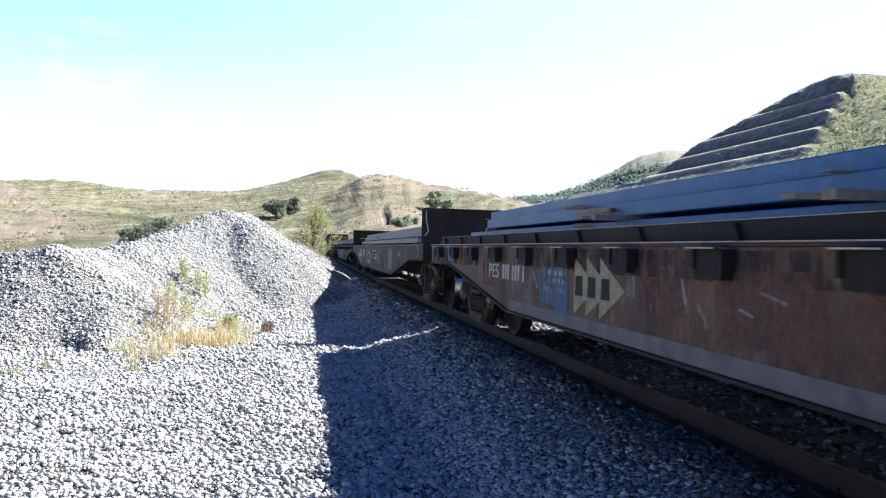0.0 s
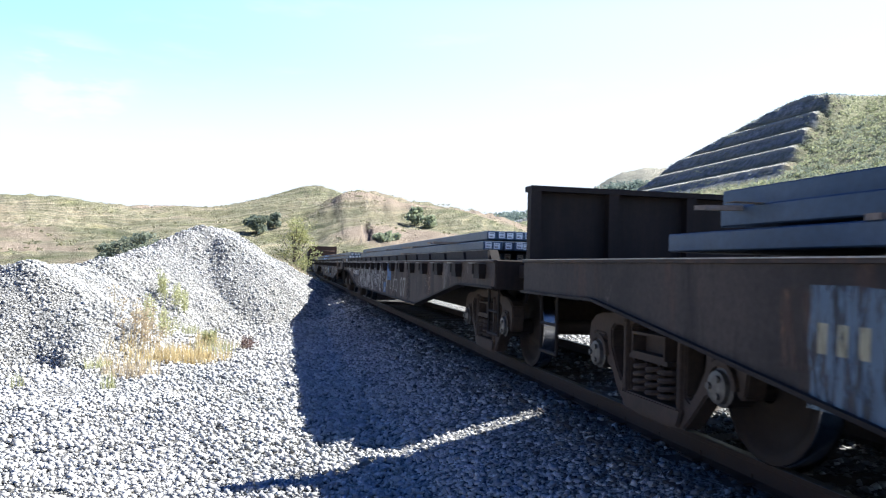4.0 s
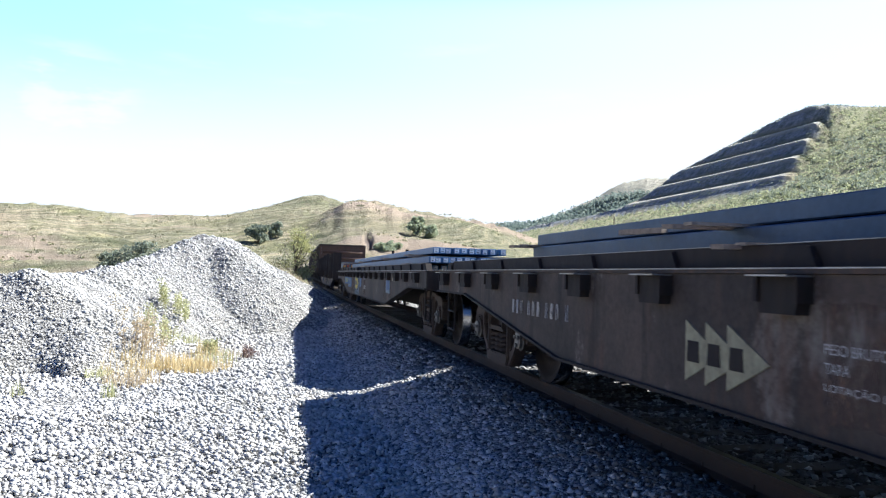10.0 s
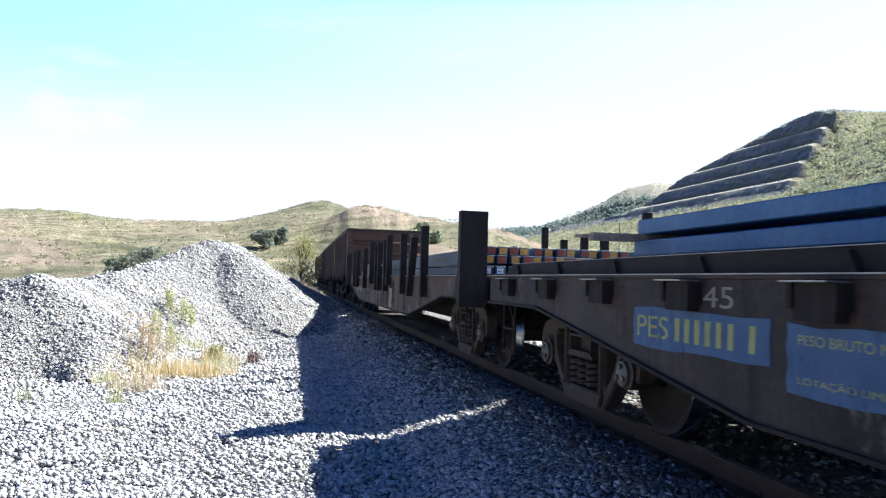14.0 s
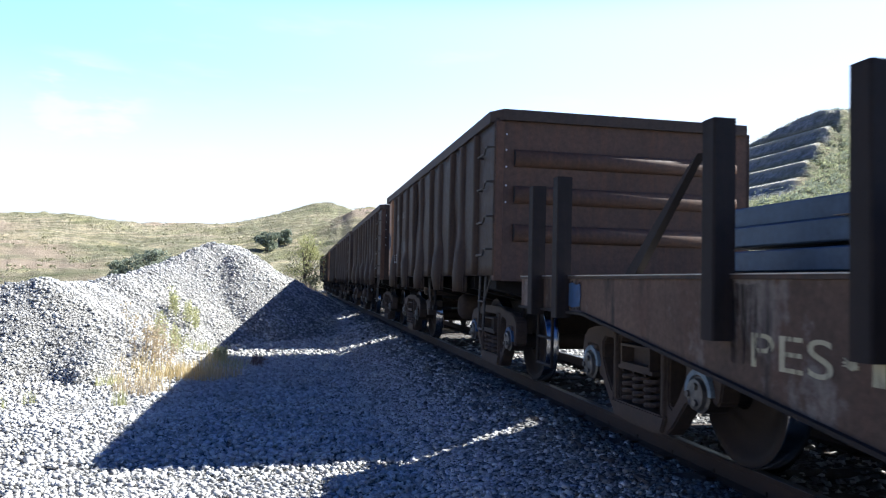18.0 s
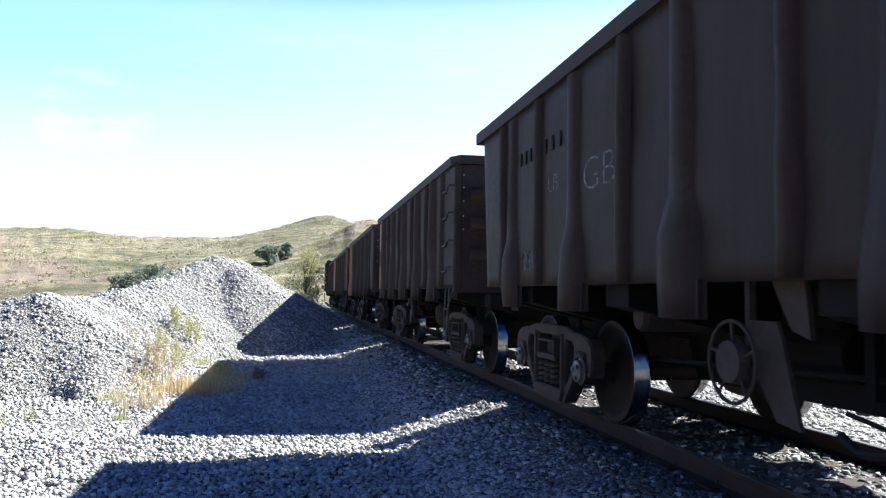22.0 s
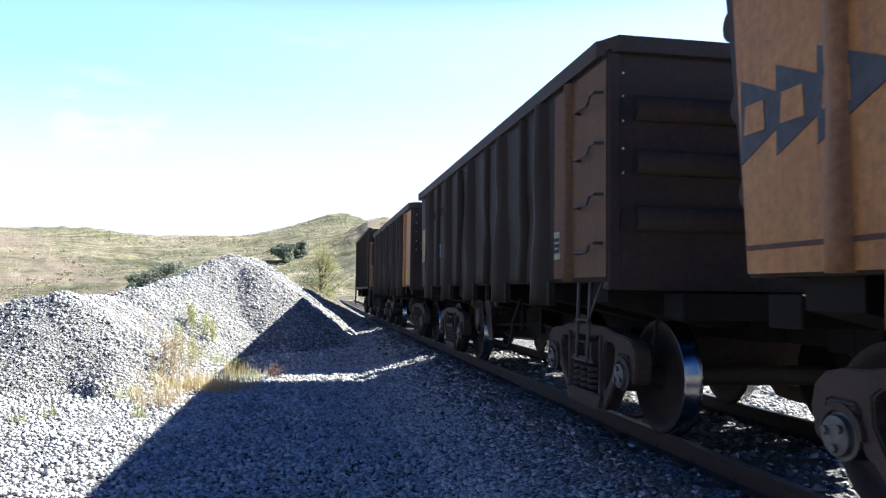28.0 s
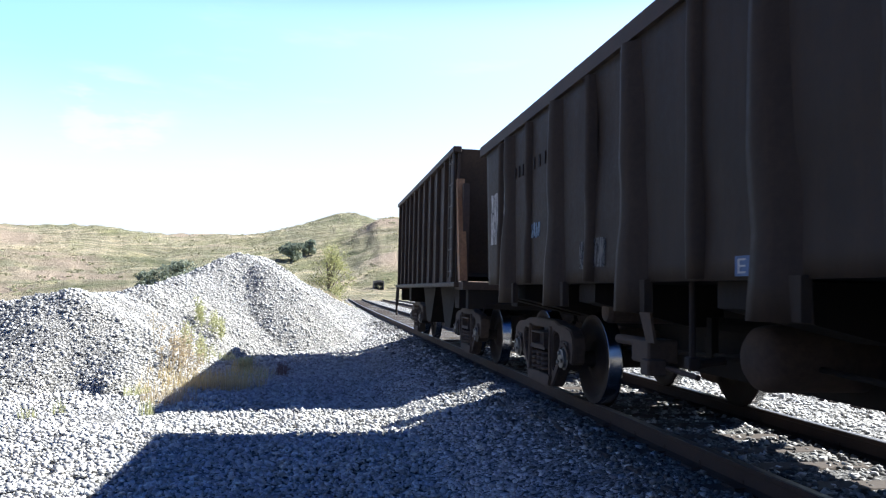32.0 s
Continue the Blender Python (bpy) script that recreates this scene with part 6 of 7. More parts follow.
# broad end stake with a raking gusset at the sixth flat wagon's head
bm_e = bmesh.new()
prism(bm_e, [(6.72, 1.93), (6.84, 1.86), (7.66, 1.25), (7.5, 1.25)], 0, -1.63, -1.58)
part("raking_brace", bm_e, M_FLATDK, FLATS[5], "raking steel brace against a stanchion")
bm_e = bmesh.new()
box(bm_e, -1.80, -1.46, -10.30, -10.27, 0.86, 2.03)
for x in (-1.80, -1.49):
    box(bm_e, x, x + 0.03, -10.27, -10.16, 0.86, 2.03)
prism(bm_e, [(-10.16, 2.03), (-9.85, 2.03), (-9.2, 0.95), (-10.16, 0.95)], 0, -1.64, -1.615)
part("end_stake", bm_e, M_FLATDK, FLATS[5], "broad end stake with a raking gusset plate")


# ---- paint, emblems and lettering on the wagons ----
SIDE_X = -1.6125


def patch(w, mat, y0, y1, z0, z1, x=SIDE_X, lift=0.004, name="painted_patch", label=""):
    """A coat of paint with slightly uneven edges on the near side."""
    bm = bmesh.new()
    r = random.Random(int(abs(y0 * 91 + z0 * 37 + x * 13) * 100))
    ya, yb = min(y0, y1), max(y0, y1)
    pts = []
    n = 6
    e = 0.012
    for k in range(n):
        pts.append((ya + (yb - ya) * k / n, z0 + r.uniform(-e, e)))
    for k in range(n):
        pts.append((yb + r.uniform(-e, e), z0 + (z1 - z0) * k / n))
    for k in range(n):
        pts.append((yb + (ya - yb) * k / n, z1 + r.uniform(-e, e)))
    for k in range(n):
        pts.append((ya + r.uniform(-e, e), z1 + (z0 - z1) * k / n))
    prism(bm, pts, 0, x - lift, x + 0.001)
    return part(name, bm, mat, w, label)


def emblem(w, mat, y0, y1, zc, h, x=SIDE_X, lift=0.006, ink=None):
    """Three arrow heads one behind the other, pointing to the train's head, with a plain block on each."""
    wd = (y0 - y1)
    for k in range(3):
        ya = y0 - wd * 0.27 * k
        tip = y1 if k == 2 else ya - wd * 0.46
        bm = bmesh.new()
        prism(bm, [(ya, zc - h / 2), (ya, zc + h / 2), (tip, zc)], 0, x - lift - 0.0008 * k, x + 0.001)
        head = part("arrow_head", bm, mat, w, "arrow head of the painted emblem")
        if ink:
            ya -= wd * 0.03
            bm = bmesh.new()
            prism(bm, [(ya, zc - h * 0.17), (ya - wd * 0.012, zc + h * 0.17), (ya - wd * 0.15, zc + h * 0.17), (ya - wd * 0.162, zc - h * 0.17)], 0, x - lift - 0.0045, x - lift)
            part("emblem_block", bm, ink, head, "dark painted block on the emblem" if ink is not M_GOLD else "orange painted block on the emblem")


def lines(w, mat, y0, y1, z0, z1, n, seed, x=SIDE_X, lift=0.005, fill=0.86):
    """Rows of small lettering that cannot be read, as short bars."""
    bm = bmesh.new()
    r = random.Random(seed)
    pitch = (z1 - z0) / n
    h = pitch * 0.6
    for i in range(n):
        z = z1 - pitch * (i + 0.8)
        y = y0
        while y > y1:
            d = (r.uniform(0.35, 0.5) if fill == 1.0 else r.uniform(0.5, 1.0)) * h
            if r.random() < fill:
                box(bm, x - lift, x + 0.001, max(y - d, y1), y, z, z + h)
            y -= d + h * 0.3
    return tagged(part("painted_lettering", bm, mat, w), "rows of small painted lettering", kind="stuff")


def number(w, mat, y0, y1, z0, z1, groups=(3, 3, 3, 1), x=SIDE_X, lift=0.006):
    """A wagon number kept as plain bars, one a character, in its groups."""
    bm = bmesh.new()
    pitch = (y0 - y1) / (sum(groups) + 0.7 * (len(groups) - 1))
    y = y0
    for g in groups:
        for _ in range(g):
            lean = 0.04 * pitch
            prism(bm, [(y, z0), (y - lean, z1), (y - 0.46 * pitch - lean, z1), (y - 0.46 * pitch, z0)], 0, x - lift, x + 0.001)
            y -= pitch
        y -= 0.7 * pitch
    return tagged(part("wagon_number", bm, mat, w), "painted wagon number", kind="stuff")


def strokes(w, mat, y0, y1, z0, z1, n, seed, x=SIDE_X, lift=0.005):
    """Brushed, half-legible strokes."""
    bm = bmesh.new()
    r = random.Random(seed)
    for k in range(n):
        y = y0 + (y1 - y0) * (k + r.uniform(0.2, 0.8)) / n
        wd = r.uniform(0.02, 0.05)
        za, zb = z0 + r.uniform(0, 0.15) * (z1 - z0), z1 - r.uniform(0, 0.25) * (z1 - z0)
        l = r.uniform(-0.05, 0.05)
        prism(bm, [(y, za), (y + wd, za), (y + wd + l, zb), (y + l, zb)], 0, x - lift, x + 0.001)
        if r.random() < 0.5:
            zz = r.choice((za, zb - 0.04, (za + zb) / 2))
            box(bm, x - lift - 0.001, x + 0.001, y - r.uniform(0.08, 0.16), y, zz, zz + 0.035)
    return tagged(part("brushed_marking", bm, mat, w), "faded brush strokes of pale paint", kind="stuff")


def brush(w, mat, path, wd, x=SIDE_X):
    """One brush mark along a bent path, of uneven width."""
    bm = bmesh.new()
    r = random.Random(int(abs(path[0][0]) * 100))
    for k, ((ya, za), (yb, zb)) in enumerate(zip(path, path[1:])):
        d = math.hypot(yb - ya, zb - za)
        ny, nz = -(zb - za) / d * wd / 2, (yb - ya) / d * wd / 2
        p, q = r.uniform(0.7, 1.2), r.uniform(0.7, 1.2)
        prism(bm, [(ya + ny * p, za + nz * p), (yb + ny * q, zb + nz * q), (yb - ny * p, zb - nz * p), (ya - ny * q, za - nz * q)], 0, x - 0.005 - 0.0006 * k, x + 0.001)
    return part("brush_mark", bm, mat, w, "rubbed pale brush mark")


def word(w, mat, text, y0, y1, z0, z1, x=SIDE_X - 0.004):
    """Lettering from y0 (start) to y1 on the near side."""
    c = bpy.data.curves.new("painted_word", 'FONT')
    c.body, c.size, c.extrude, c.align_x, c.align_y = text, 1.0, 0.0, 'LEFT', 'BOTTOM'
    c.offset = -0.022 if mat in (W_CHALK, W_CHALKLINE) else 0.0
    o = new("painted_word", c)
    me = bpy.data.meshes.new_from_object(o.evaluated_get(bpy.context.evaluated_depsgraph_get()))
    bpy.data.objects.remove(o)
    co = np.empty(len(me.vertices) * 3)
    me.vertices.foreach_get("co", co)
    co = co.reshape(-1, 3)
    lo, hi = co.min(0), co.max(0)
    u, v = (co[:, 0] - lo[0]) / (hi[0] - lo[0]), (co[:, 1] - lo[1]) / (hi[1] - lo[1])
    out = np.stack([np.full(len(u), x), y0 + (y1 - y0) * u, z0 + (z1 - z0) * v], 1)
    me.vertices.foreach_set("co", out.reshape(-1))
    me.materials.append(mat)
    me.update()
    ob = new("painted_word", me)
    ob.parent = w
    return tagged(ob, "painted lettering", kind="stuff")


f0, f1, f2, f3, f4, f5 = FLATS
emblem(f0, M_CREAMY, 3.13, 2.12, 0.90, 0.47, ink=M_FLATDK)
word(f0, W_NUMBER, "PES", 6.0, 5.57, 0.86, 1.02)
number(f0, W_NUMBER, 5.40, 4.52, 0.86, 1.02, (3, 3, 1))
patch(f0, M_BLUE, 8.58, 8.16, 1.0, 1.215)
patch(f0, W_SCUFF, 8.8, 8.58, 1.0, 1.1)
patch(f0, W_SOOT, 9.9, 6.6, 0.97, 1.2, lift=0.003)
patch(f0, W_SOOT, 4.6, -4.6, 1.02, 1.2, lift=0.003)
patch(f0, W_RED, 0.95, 0.1, 0.72, 1.1, lift=0.0035)
patch(f0, W_RED, -0.2, -1.6, 0.70, 1.05, lift=0.0035)
patch(f0, W_RED, 1.9, 1.3, 0.78, 1.02, lift=0.0035)
patch(f0, W_BLUE, 4.05, 3.3, 0.70, 1.04)
patch(f0, M_BLUE, 3.62, 3.28, 0.62, 0.9, lift=0.006)
lines(f0, W_WHITE, 3.9, 3.35, 0.8, 1.02, 3, 2, lift=0.006)
patch(f0, W_RUST, 1.6, 0.2, 0.62, 1.1)
patch(f0, W_RUST, 0.1, -0.9, 0.6, 1.0)
# the wide flange plate along the girder's foot
bm_s = bmesh.new()
box(bm_s, SIDE_X - 0.006, SIDE_X + 0.001, -5.1, 5.1, 0.535, 0.645)
part("lower_strip", bm_s, M_DUST, f0, "dusty grey strip along the girder's foot")
for ya, za, yb, zb in ((1.33, 1.03, 1.26, 0.83), (1.15, 0.90, 1.02, 0.76), (1.02, 0.97, 1.06, 0.75), (0.55, 1.0, 0.32, 0.94), (0.72, 0.9, 0.60, 0.86), (-0.3, 0.95, -0.42, 0.72), (2.0, 1.02, 1.98, 0.8), (4.3, 1.06, 4.12, 0.82), (-0.9, 1.0, -1.2, 0.88)):
    bm_s = bmesh.new()
    prism(bm_s, [(ya, za), (ya + 0.018, za - 0.01), (yb + 0.012, zb), (yb, zb + 0.01)], 0, SIDE_X - 0.005, SIDE_X + 0.001)
    part("scratch", bm_s, W_WHITE, f0, "pale scratch in the girder's paint")
patch(f1, W_BLOT, -4.26, -5.1, 0.60, 1.19)
strokes(f1, W_WHITE, -4.3, -5.1, 0.58, 1.18, 8, 4, lift=0.007)
patch(f1, W_BLOT, -6.2, -6.8, 0.92, 1.12)
patch(f1, W_RUST, -6.4, -7.3, 0.85, 1.15, lift=0.003)
strokes(f1, W_CHALK, -6.2, -7.0, 0.92, 1.1, 3, 5)
lines(f1, W_CHALK, -1.2, -2.1, 0.96, 1.1, 1, 6)
patch(f1, W_WHITE, 5.6, 4.6, 0.86, 1.12)
patch(f1, W_PALE, 6.1, 4.5, 0.60, 1.12)
number(f1, W_CREAM, 6.05, 4.6, 0.84, 0.97, lift=0.007)
patch(f1, W_RUST, 4.2, 3.25, 0.78, 1.14)
patch(f1, M_GRAFF, 4.0, 3.5, 0.86, 1.11, lift=0.006)
patch(f1, M_BLUE, 2.85, 2.2, 0.68, 1.12)
lines(f1, W_PALE, 2.75, 2.3, 0.8, 1.08, 3, 8, lift=0.006)
patch(f1, W_GREY, 2.05, 0.9, 0.53, 0.80)
emblem(f1, M_CREAMY, 2.03, 0.92, 0.87, 0.52, ink=M_FLATDK)
patch(f1, W_PALE, -0.45, -2.2, 0.72, 0.97, lift=0.003)
for k, (txt, yb) in enumerate((("PESO BRUTO MAX", -0.50), ("TARA", 0.08), ("LOTAÇÃO LIMITE", -0.30))):
    word(f1, W_TEXT, txt, 0.32, yb, 1.055 - 0.11 * k, 1.105 - 0.11 * k)
    lines(f1, W_TEXT, -0.57, -0.92, 1.035 - 0.11 * k, 1.12 - 0.11 * k, 1, 77 + k, fill=1.0)
strokes(f2, W_WHITE, 8.6, 6.9, 0.9, 1.18, 9, 9)
# large rubbed brush marks along the girder
for path, wd in ((((4.26, 1.16), (4.06, 0.66), (3.68, 1.1), (3.34, 0.61)), 0.07), (((3.15, 1.13), (3.01, 0.67)), 0.08),
                 (((2.35, 1.03), (1.78, 0.70)), 0.08), (((1.80, 1.05), (2.33, 0.63)), 0.08), (((2.34, 0.85), (1.76, 0.87)), 0.05),
                 (((1.50, 0.92), (1.08, 0.56), (0.84, 1.06)), 0.08),
                 (((-0.40, 1.17), (-0.55, 1.03), (-0.52, 0.58), (-0.26, 0.62), (-0.20, 0.95), (-0.38, 1.16)), 0.045), (((-0.26, 0.81), (-0.54, 0.82)), 0.035),
                 (((-0.76, 1.0), (-0.99, 1.01)), 0.045), (((-0.88, 1.0), (-0.85, 0.62)), 0.05), (((-1.06, 1.01), (-1.12, 0.8), (-1.22, 1.02)), 0.045),
                 (((-1.40, 0.835), (-1.62, 0.845)), 0.045), (((-1.52, 0.94), (-1.53, 0.69)), 0.05), (((-2.13, 0.84), (-2.04, 0.69), (-2.26, 0.68), (-2.18, 0.84)), 0.03)):
    brush(f2, W_RUBBED, path, wd)
lines(f2, W_WHITE, 0.66, 0.3, 0.70, 1.0, 4, 11)
lines(f2, W_WHITE, 0.28, -0.18, 0.81, 0.95, 2, 12)
patch(f2, W_SCUFF, 1.6, -1.2, 0.56, 1.17, lift=0.002)
patch(f2, W_BLOT, 3.0, 1.6, 0.56, 1.12, lift=0.003)
patch(f2, W_BLOT, 1.3, 0.1, 0.56, 1.1, lift=0.003)
patch(f2, W_BLOT, -0.22, -0.52, 0.62, 1.12, lift=0.003)
patch(f2, W_SOOT, 4.8, -2.6, 1.08, 1.2, lift=0.0035)
for ys in (0.73, 0.36, 2.6, -2.9, -4.4):
    bm_s = bmesh.new()
    box(bm_s, SIDE_X - 0.003, SIDE_X + 0.001, ys - 0.006, ys + 0.006, 0.54, 1.2)
    part("weld_seam", bm_s, M_FLATDK, f2)
patch(f2, W_BOARD, -1.05, -1.38, 0.57, 0.78)
lines(f2, W_TEXT, -1.22, -1.35, 0.60, 0.68, 2, 14, lift=0.006)
patch(f2, M_BRIGHTBLUE, -1.63, -2.17, 0.845, 1.19)
lines(f2, W_PALE, -1.64, -2.05, 1.12, 1.18, 1, 15, lift=0.006)
lines(f2, W_PALE, -1.74, -2.04, 0.87, 0.93, 1, 16, lift=0.006)
word(f2, W_RUBBED, "ATO", -2.45, -3.12, 0.64, 0.90)
word(f2, W_RUBBED, "07", -3.47, -4.1, 0.58, 0.94)
word(f2, W_TEXT, "PES", 6.32, 5.94, 0.85, 0.98)
number(f2, W_TEXT, 5.86, 5.58, 0.85, 0.98, (2,))
number(f2, W_TEXT, 5.36, 5.02, 0.85, 0.98, (3,))
number(f2, W_TEXT, 4.83, 4.70, 0.84, 0.97, (1,))
patch(f2, W_DULLBLUE, 6.36, 5.64, 0.78, 0.88, lift=0.003)
patch(f2, W_DULLBLUE, 5.32, 4.66, 0.81, 1.0, lift=0.003)
patch(f2, W_RUST, 4.9, 3.4, 0.56, 1.17, lift=0.002)
patch(f2, W_BLOT, 4.58, 4.40, 0.53, 1.10)
patch(f2, W_WHITE, 4.56, 4.46, 0.55, 0.82, lift=0.005)
patch(f2, W_BLOT, 4.22, 4.02, 0.53, 1.08)
patch(f2, W_BLOT, 3.88, 3.62, 0.53, 1.12)
patch(f2, W_WHITE, 3.84, 3.70, 0.55, 0.80, lift=0.005)
patch(f2, W_BLOT, 3.5, 3.1, 0.53, 0.95)
patch(f2, W_SCUFF, 6.3, 4.7, 0.56, 1.17, lift=0.002)
patch(f2, W_SCUFF, 4.4, 1.9, 0.52, 1.17, lift=0.0025)
strokes(f2, W_WHITE, 4.2, 3.0, 0.6, 1.1, 4, 17)
number(f3, W_WHITE, 6.45, 4.9, 0.83, 0.96)
emblem(f3, M_CREAMY, 3.16, 2.4, 0.79, 0.34, ink=M_FLATDK)
for k, (txt, val) in enumerate((("PESO BRUTO MAX", "100000 kg"), ("TARA", ""), ("LOTAÇÃO LIMITE", ""))):
    word(f3, W_TEXT, txt, 2.04, 2.04 - 0.036 * len(txt), 0.885 - 0.08 * k, 0.93 - 0.08 * k)
    lines(f3, W_TEXT, 1.46, 1.2, 0.87 - 0.08 * k, 0.945 - 0.08 * k, 1, 19 + k)
for k, txt in enumerate(("COMPRIMENTO", "LARGURA")):
    word(f3, W_TEXT, txt, 0.92, 0.92 - 0.040 * len(txt), 0.885 - 0.08 * k, 0.93 - 0.08 * k)
    lines(f3, W_TEXT, 0.4, 0.08, 0.87 - 0.08 * k, 0.945 - 0.08 * k, 1, 29 + k)
patch(f3, W_GREY, -0.05, -0.95, 0.54, 1.12)
patch(f3, M_BLUE, -0.22, -0.68, 0.70, 1.05, lift=0.006)
lines(f3, W_PALE, -0.3, -0.6, 0.76, 1.02, 4, 21, lift=0.008)
patch(f3, W_GREY, -1.1, -1.9, 0.55, 0.86)
patch(f3, W_BLUE, -1.95, -2.46, 0.60, 1.02)
bmh = bmesh.new()
lathe(bmh, [(SIDE_X - 0.03, 0.075), (SIDE_X, 0.085), (SIDE_X + 0.004, 0.085)], 18)
hp = part("jacking_hole_plate", bmh, M_DARK, f3)
hp.matrix_basis = pose(0, -2.5, 0.88)
bmh = bmesh.new()
box(bmh, SIDE_X - 0.05, SIDE_X, -2.58, -2.44, 0.70, 0.80, 0.01)
part("jacking_bracket", bmh, M_FLATDK, f3)
for ya, yb, za, zb in ((-3.85, -4.45, 0.60, 1.08), (-4.65, -5.1, 0.80, 1.12), (-5.2, -5.7, 0.62, 0.92)):
    patch(f3, W_BLOT, ya, yb, za, zb)
patch(f3, W_RUST, -4.6, -5.1, 0.55, 1.15)
patch(f3, W_RUST, -6.4, -7.2, 0.75, 1.15)
patch(f4, W_BOARD, 6.44, 5.0, 0.80, 1.035)
word(f4, W_LIME, "PES", 6.38, 5.98, 0.855, 0.99, SIDE_X - 0.007)
number(f4, W_LIME, 5.90, 5.06, 0.855, 0.99, (6, 1), lift=0.007)
word(f4, W_DULLTEXT, "45", 5.6, 5.31, 1.065, 1.18)
patch(f4, W_BOARD, 4.88, 3.6, 0.71, 1.02)
for k, (txt, yb) in enumerate((("PESO BRUTO MAX", 3.85), ("TARA", 4.5), ("LOTAÇÃO LIMITE", 3.9))):
    word(f4, W_LIME, txt, 4.80, yb + 0.3, 0.93 - 0.09 * k, 0.975 - 0.09 * k, SIDE_X - 0.007)
patch(f4, W_PALE, 2.28, 1.02, 0.53, 1.18)
patch(f4, W_BLUE, 2.28, 1.02, 0.53, 1.18, lift=0.003)
emblem(f4, M_YELLOW, 2.12, 1.2, 0.88, 0.40, lift=0.008, ink=M_SLATE)
patch(f4, W_BOARD, 0.80, 0.32, 0.78, 1.03)
patch(f4, W_GREY, 0.95, 0.2, 0.56, 1.1, lift=0.003)
lines(f4, W_WHITE, -0.29, -0.95, 0.97, 1.13, 1, 27)
lines(f4, W_WHITE, -0.38, -0.9, 0.71, 0.87, 1, 28)
patch(f4, M_LTBLUE, -5.2, -5.82, 0.76, 1.19)
patch(f4, M_BOARD, -5.27, -5.73, 0.83, 1.13, lift=0.006)
strokes(f4, W_CREAM, -6.15, -6.62, 1.02, 1.16, 6, 29)
word(f5, W_CREAM, "PES", 6.22, 5.64, 0.79, 0.96)
number(f5, W_CREAM, 5.42, 4.98, 0.80, 0.96, (3,))
patch(f5, W_CREAM, 5.58, 5.50, 0.86, 0.89)
number(f5, W_CREAM, 4.80, 4.35, 0.80, 0.96, (3,))
patch(f5, W_DULLBLUE, 3.62, 3.2, 0.56, 0.92)
patch(f5, W_BLUE, 3.58, 3.24, 0.58, 0.90, lift=0.005)
emblem(f5, M_DULLCREAM, 2.57, 1.87, 0.785, 0.34, ink=M_FLATDK)
for k, (txt, val) in enumerate((("PESO BRUTO MAX", "100000 kg"), ("TARA", "28000 kg"), ("LOTAÇÃO LIMITE", "72000 kg"))):
    word(f5, W_DULLTEXT, txt, 1.53, 1.53 - 0.042 * len(txt), 0.80 - 0.085 * k, 0.85 - 0.085 * k)
    word(f5, W_DULLTEXT, val, 0.90, 0.57, 0.80 - 0.085 * k, 0.85 - 0.085 * k)
for k, (txt, val) in enumerate((("COMPRIMENTO", "15300 mm"), ("LARGURA", "3240 mm"))):
    word(f5, W_DULLTEXT, txt, 0.31, 0.31 - 0.042 * len(txt), 0.80 - 0.085 * k, 0.85 - 0.085 * k)
    word(f5, W_DULLTEXT, val, -0.24, -0.55, 0.80 - 0.085 * k, 0.85 - 0.085 * k)
for ys, drop in ((8.6, 0.98), (6.3, 0.8), (5.2, 0.66), (3.0, 0.7), (1.75, 0.85), (1.2, 0.62), (0.72, 0.72), (-0.1, 0.55), (-0.75, 0.6), (-1.9, 0.6), (-2.5, 0.7), (-4.6, 0.56)):
    patch(f5, W_DRIP, ys + 0.11, ys - 0.12, max(drop, flat_side(ys) + 0.03), 1.2, lift=0.0025, name="grease_run")
patch(f5, W_RUST, -1.2, -1.35, 0.55, 1.15)
patch(f5, W_RUST, -1.7, -3.2, 0.55, 1.12)
patch(f5, W_CREAM, -2.3, -2.7, 0.56, 0.98)
patch(f5, M_BLUE, 9.0, 8.5, 1.0, 1.18, lift=0.006)
for k, w in enumerate(FLATS):
    r = random.Random(60 + k)
    for _ in range(6):
        y = r.uniform(-8, 8)
        patch(w, W_RUST, y, y - r.uniform(0.15, 0.7), max(0.6, flat_side(y) + 0.08), r.uniform(1.0, 1.17), lift=0.002, name="rust_stain")

def board(w, y0, y1, z0, z1, x=-1.602):
    bm = bmesh.new()
    box(bm, x - 0.004, x, y1, y0, z0, z1)
    return part("data_board", bm, M_BOARD, w, "blue painted data board")


def serial_bars(w, ys, mat, x=-1.602):
    for k, y in enumerate(ys):
        shared("serial_bar", mesh_of("serial_bar_%d" % (k % 2) + mat.name, lambda bm, k=k: prism(bm, [(0.022, 0), (0.03, 0.13), (-0.022, 0.13), (-0.03, 0)] if k % 2 else [(0.02, 0), (0.02, 0.13), (-0.015, 0.13), (-0.015, 0)], 0, -0.012, 0.0), mat),
               w, pose(x, y, 2.47))


# gondola ends: panels between the end and the first ribs
GX = -1.602


def end_panel(w, y0, y1, z0, z1, mat, label, lift=0.004):
    bm = bmesh.new()
    box(bm, GX - lift, GX, min(y0, y1), max(y0, y1), z0, z1)
    return part("end_panel", bm, mat, w, label)


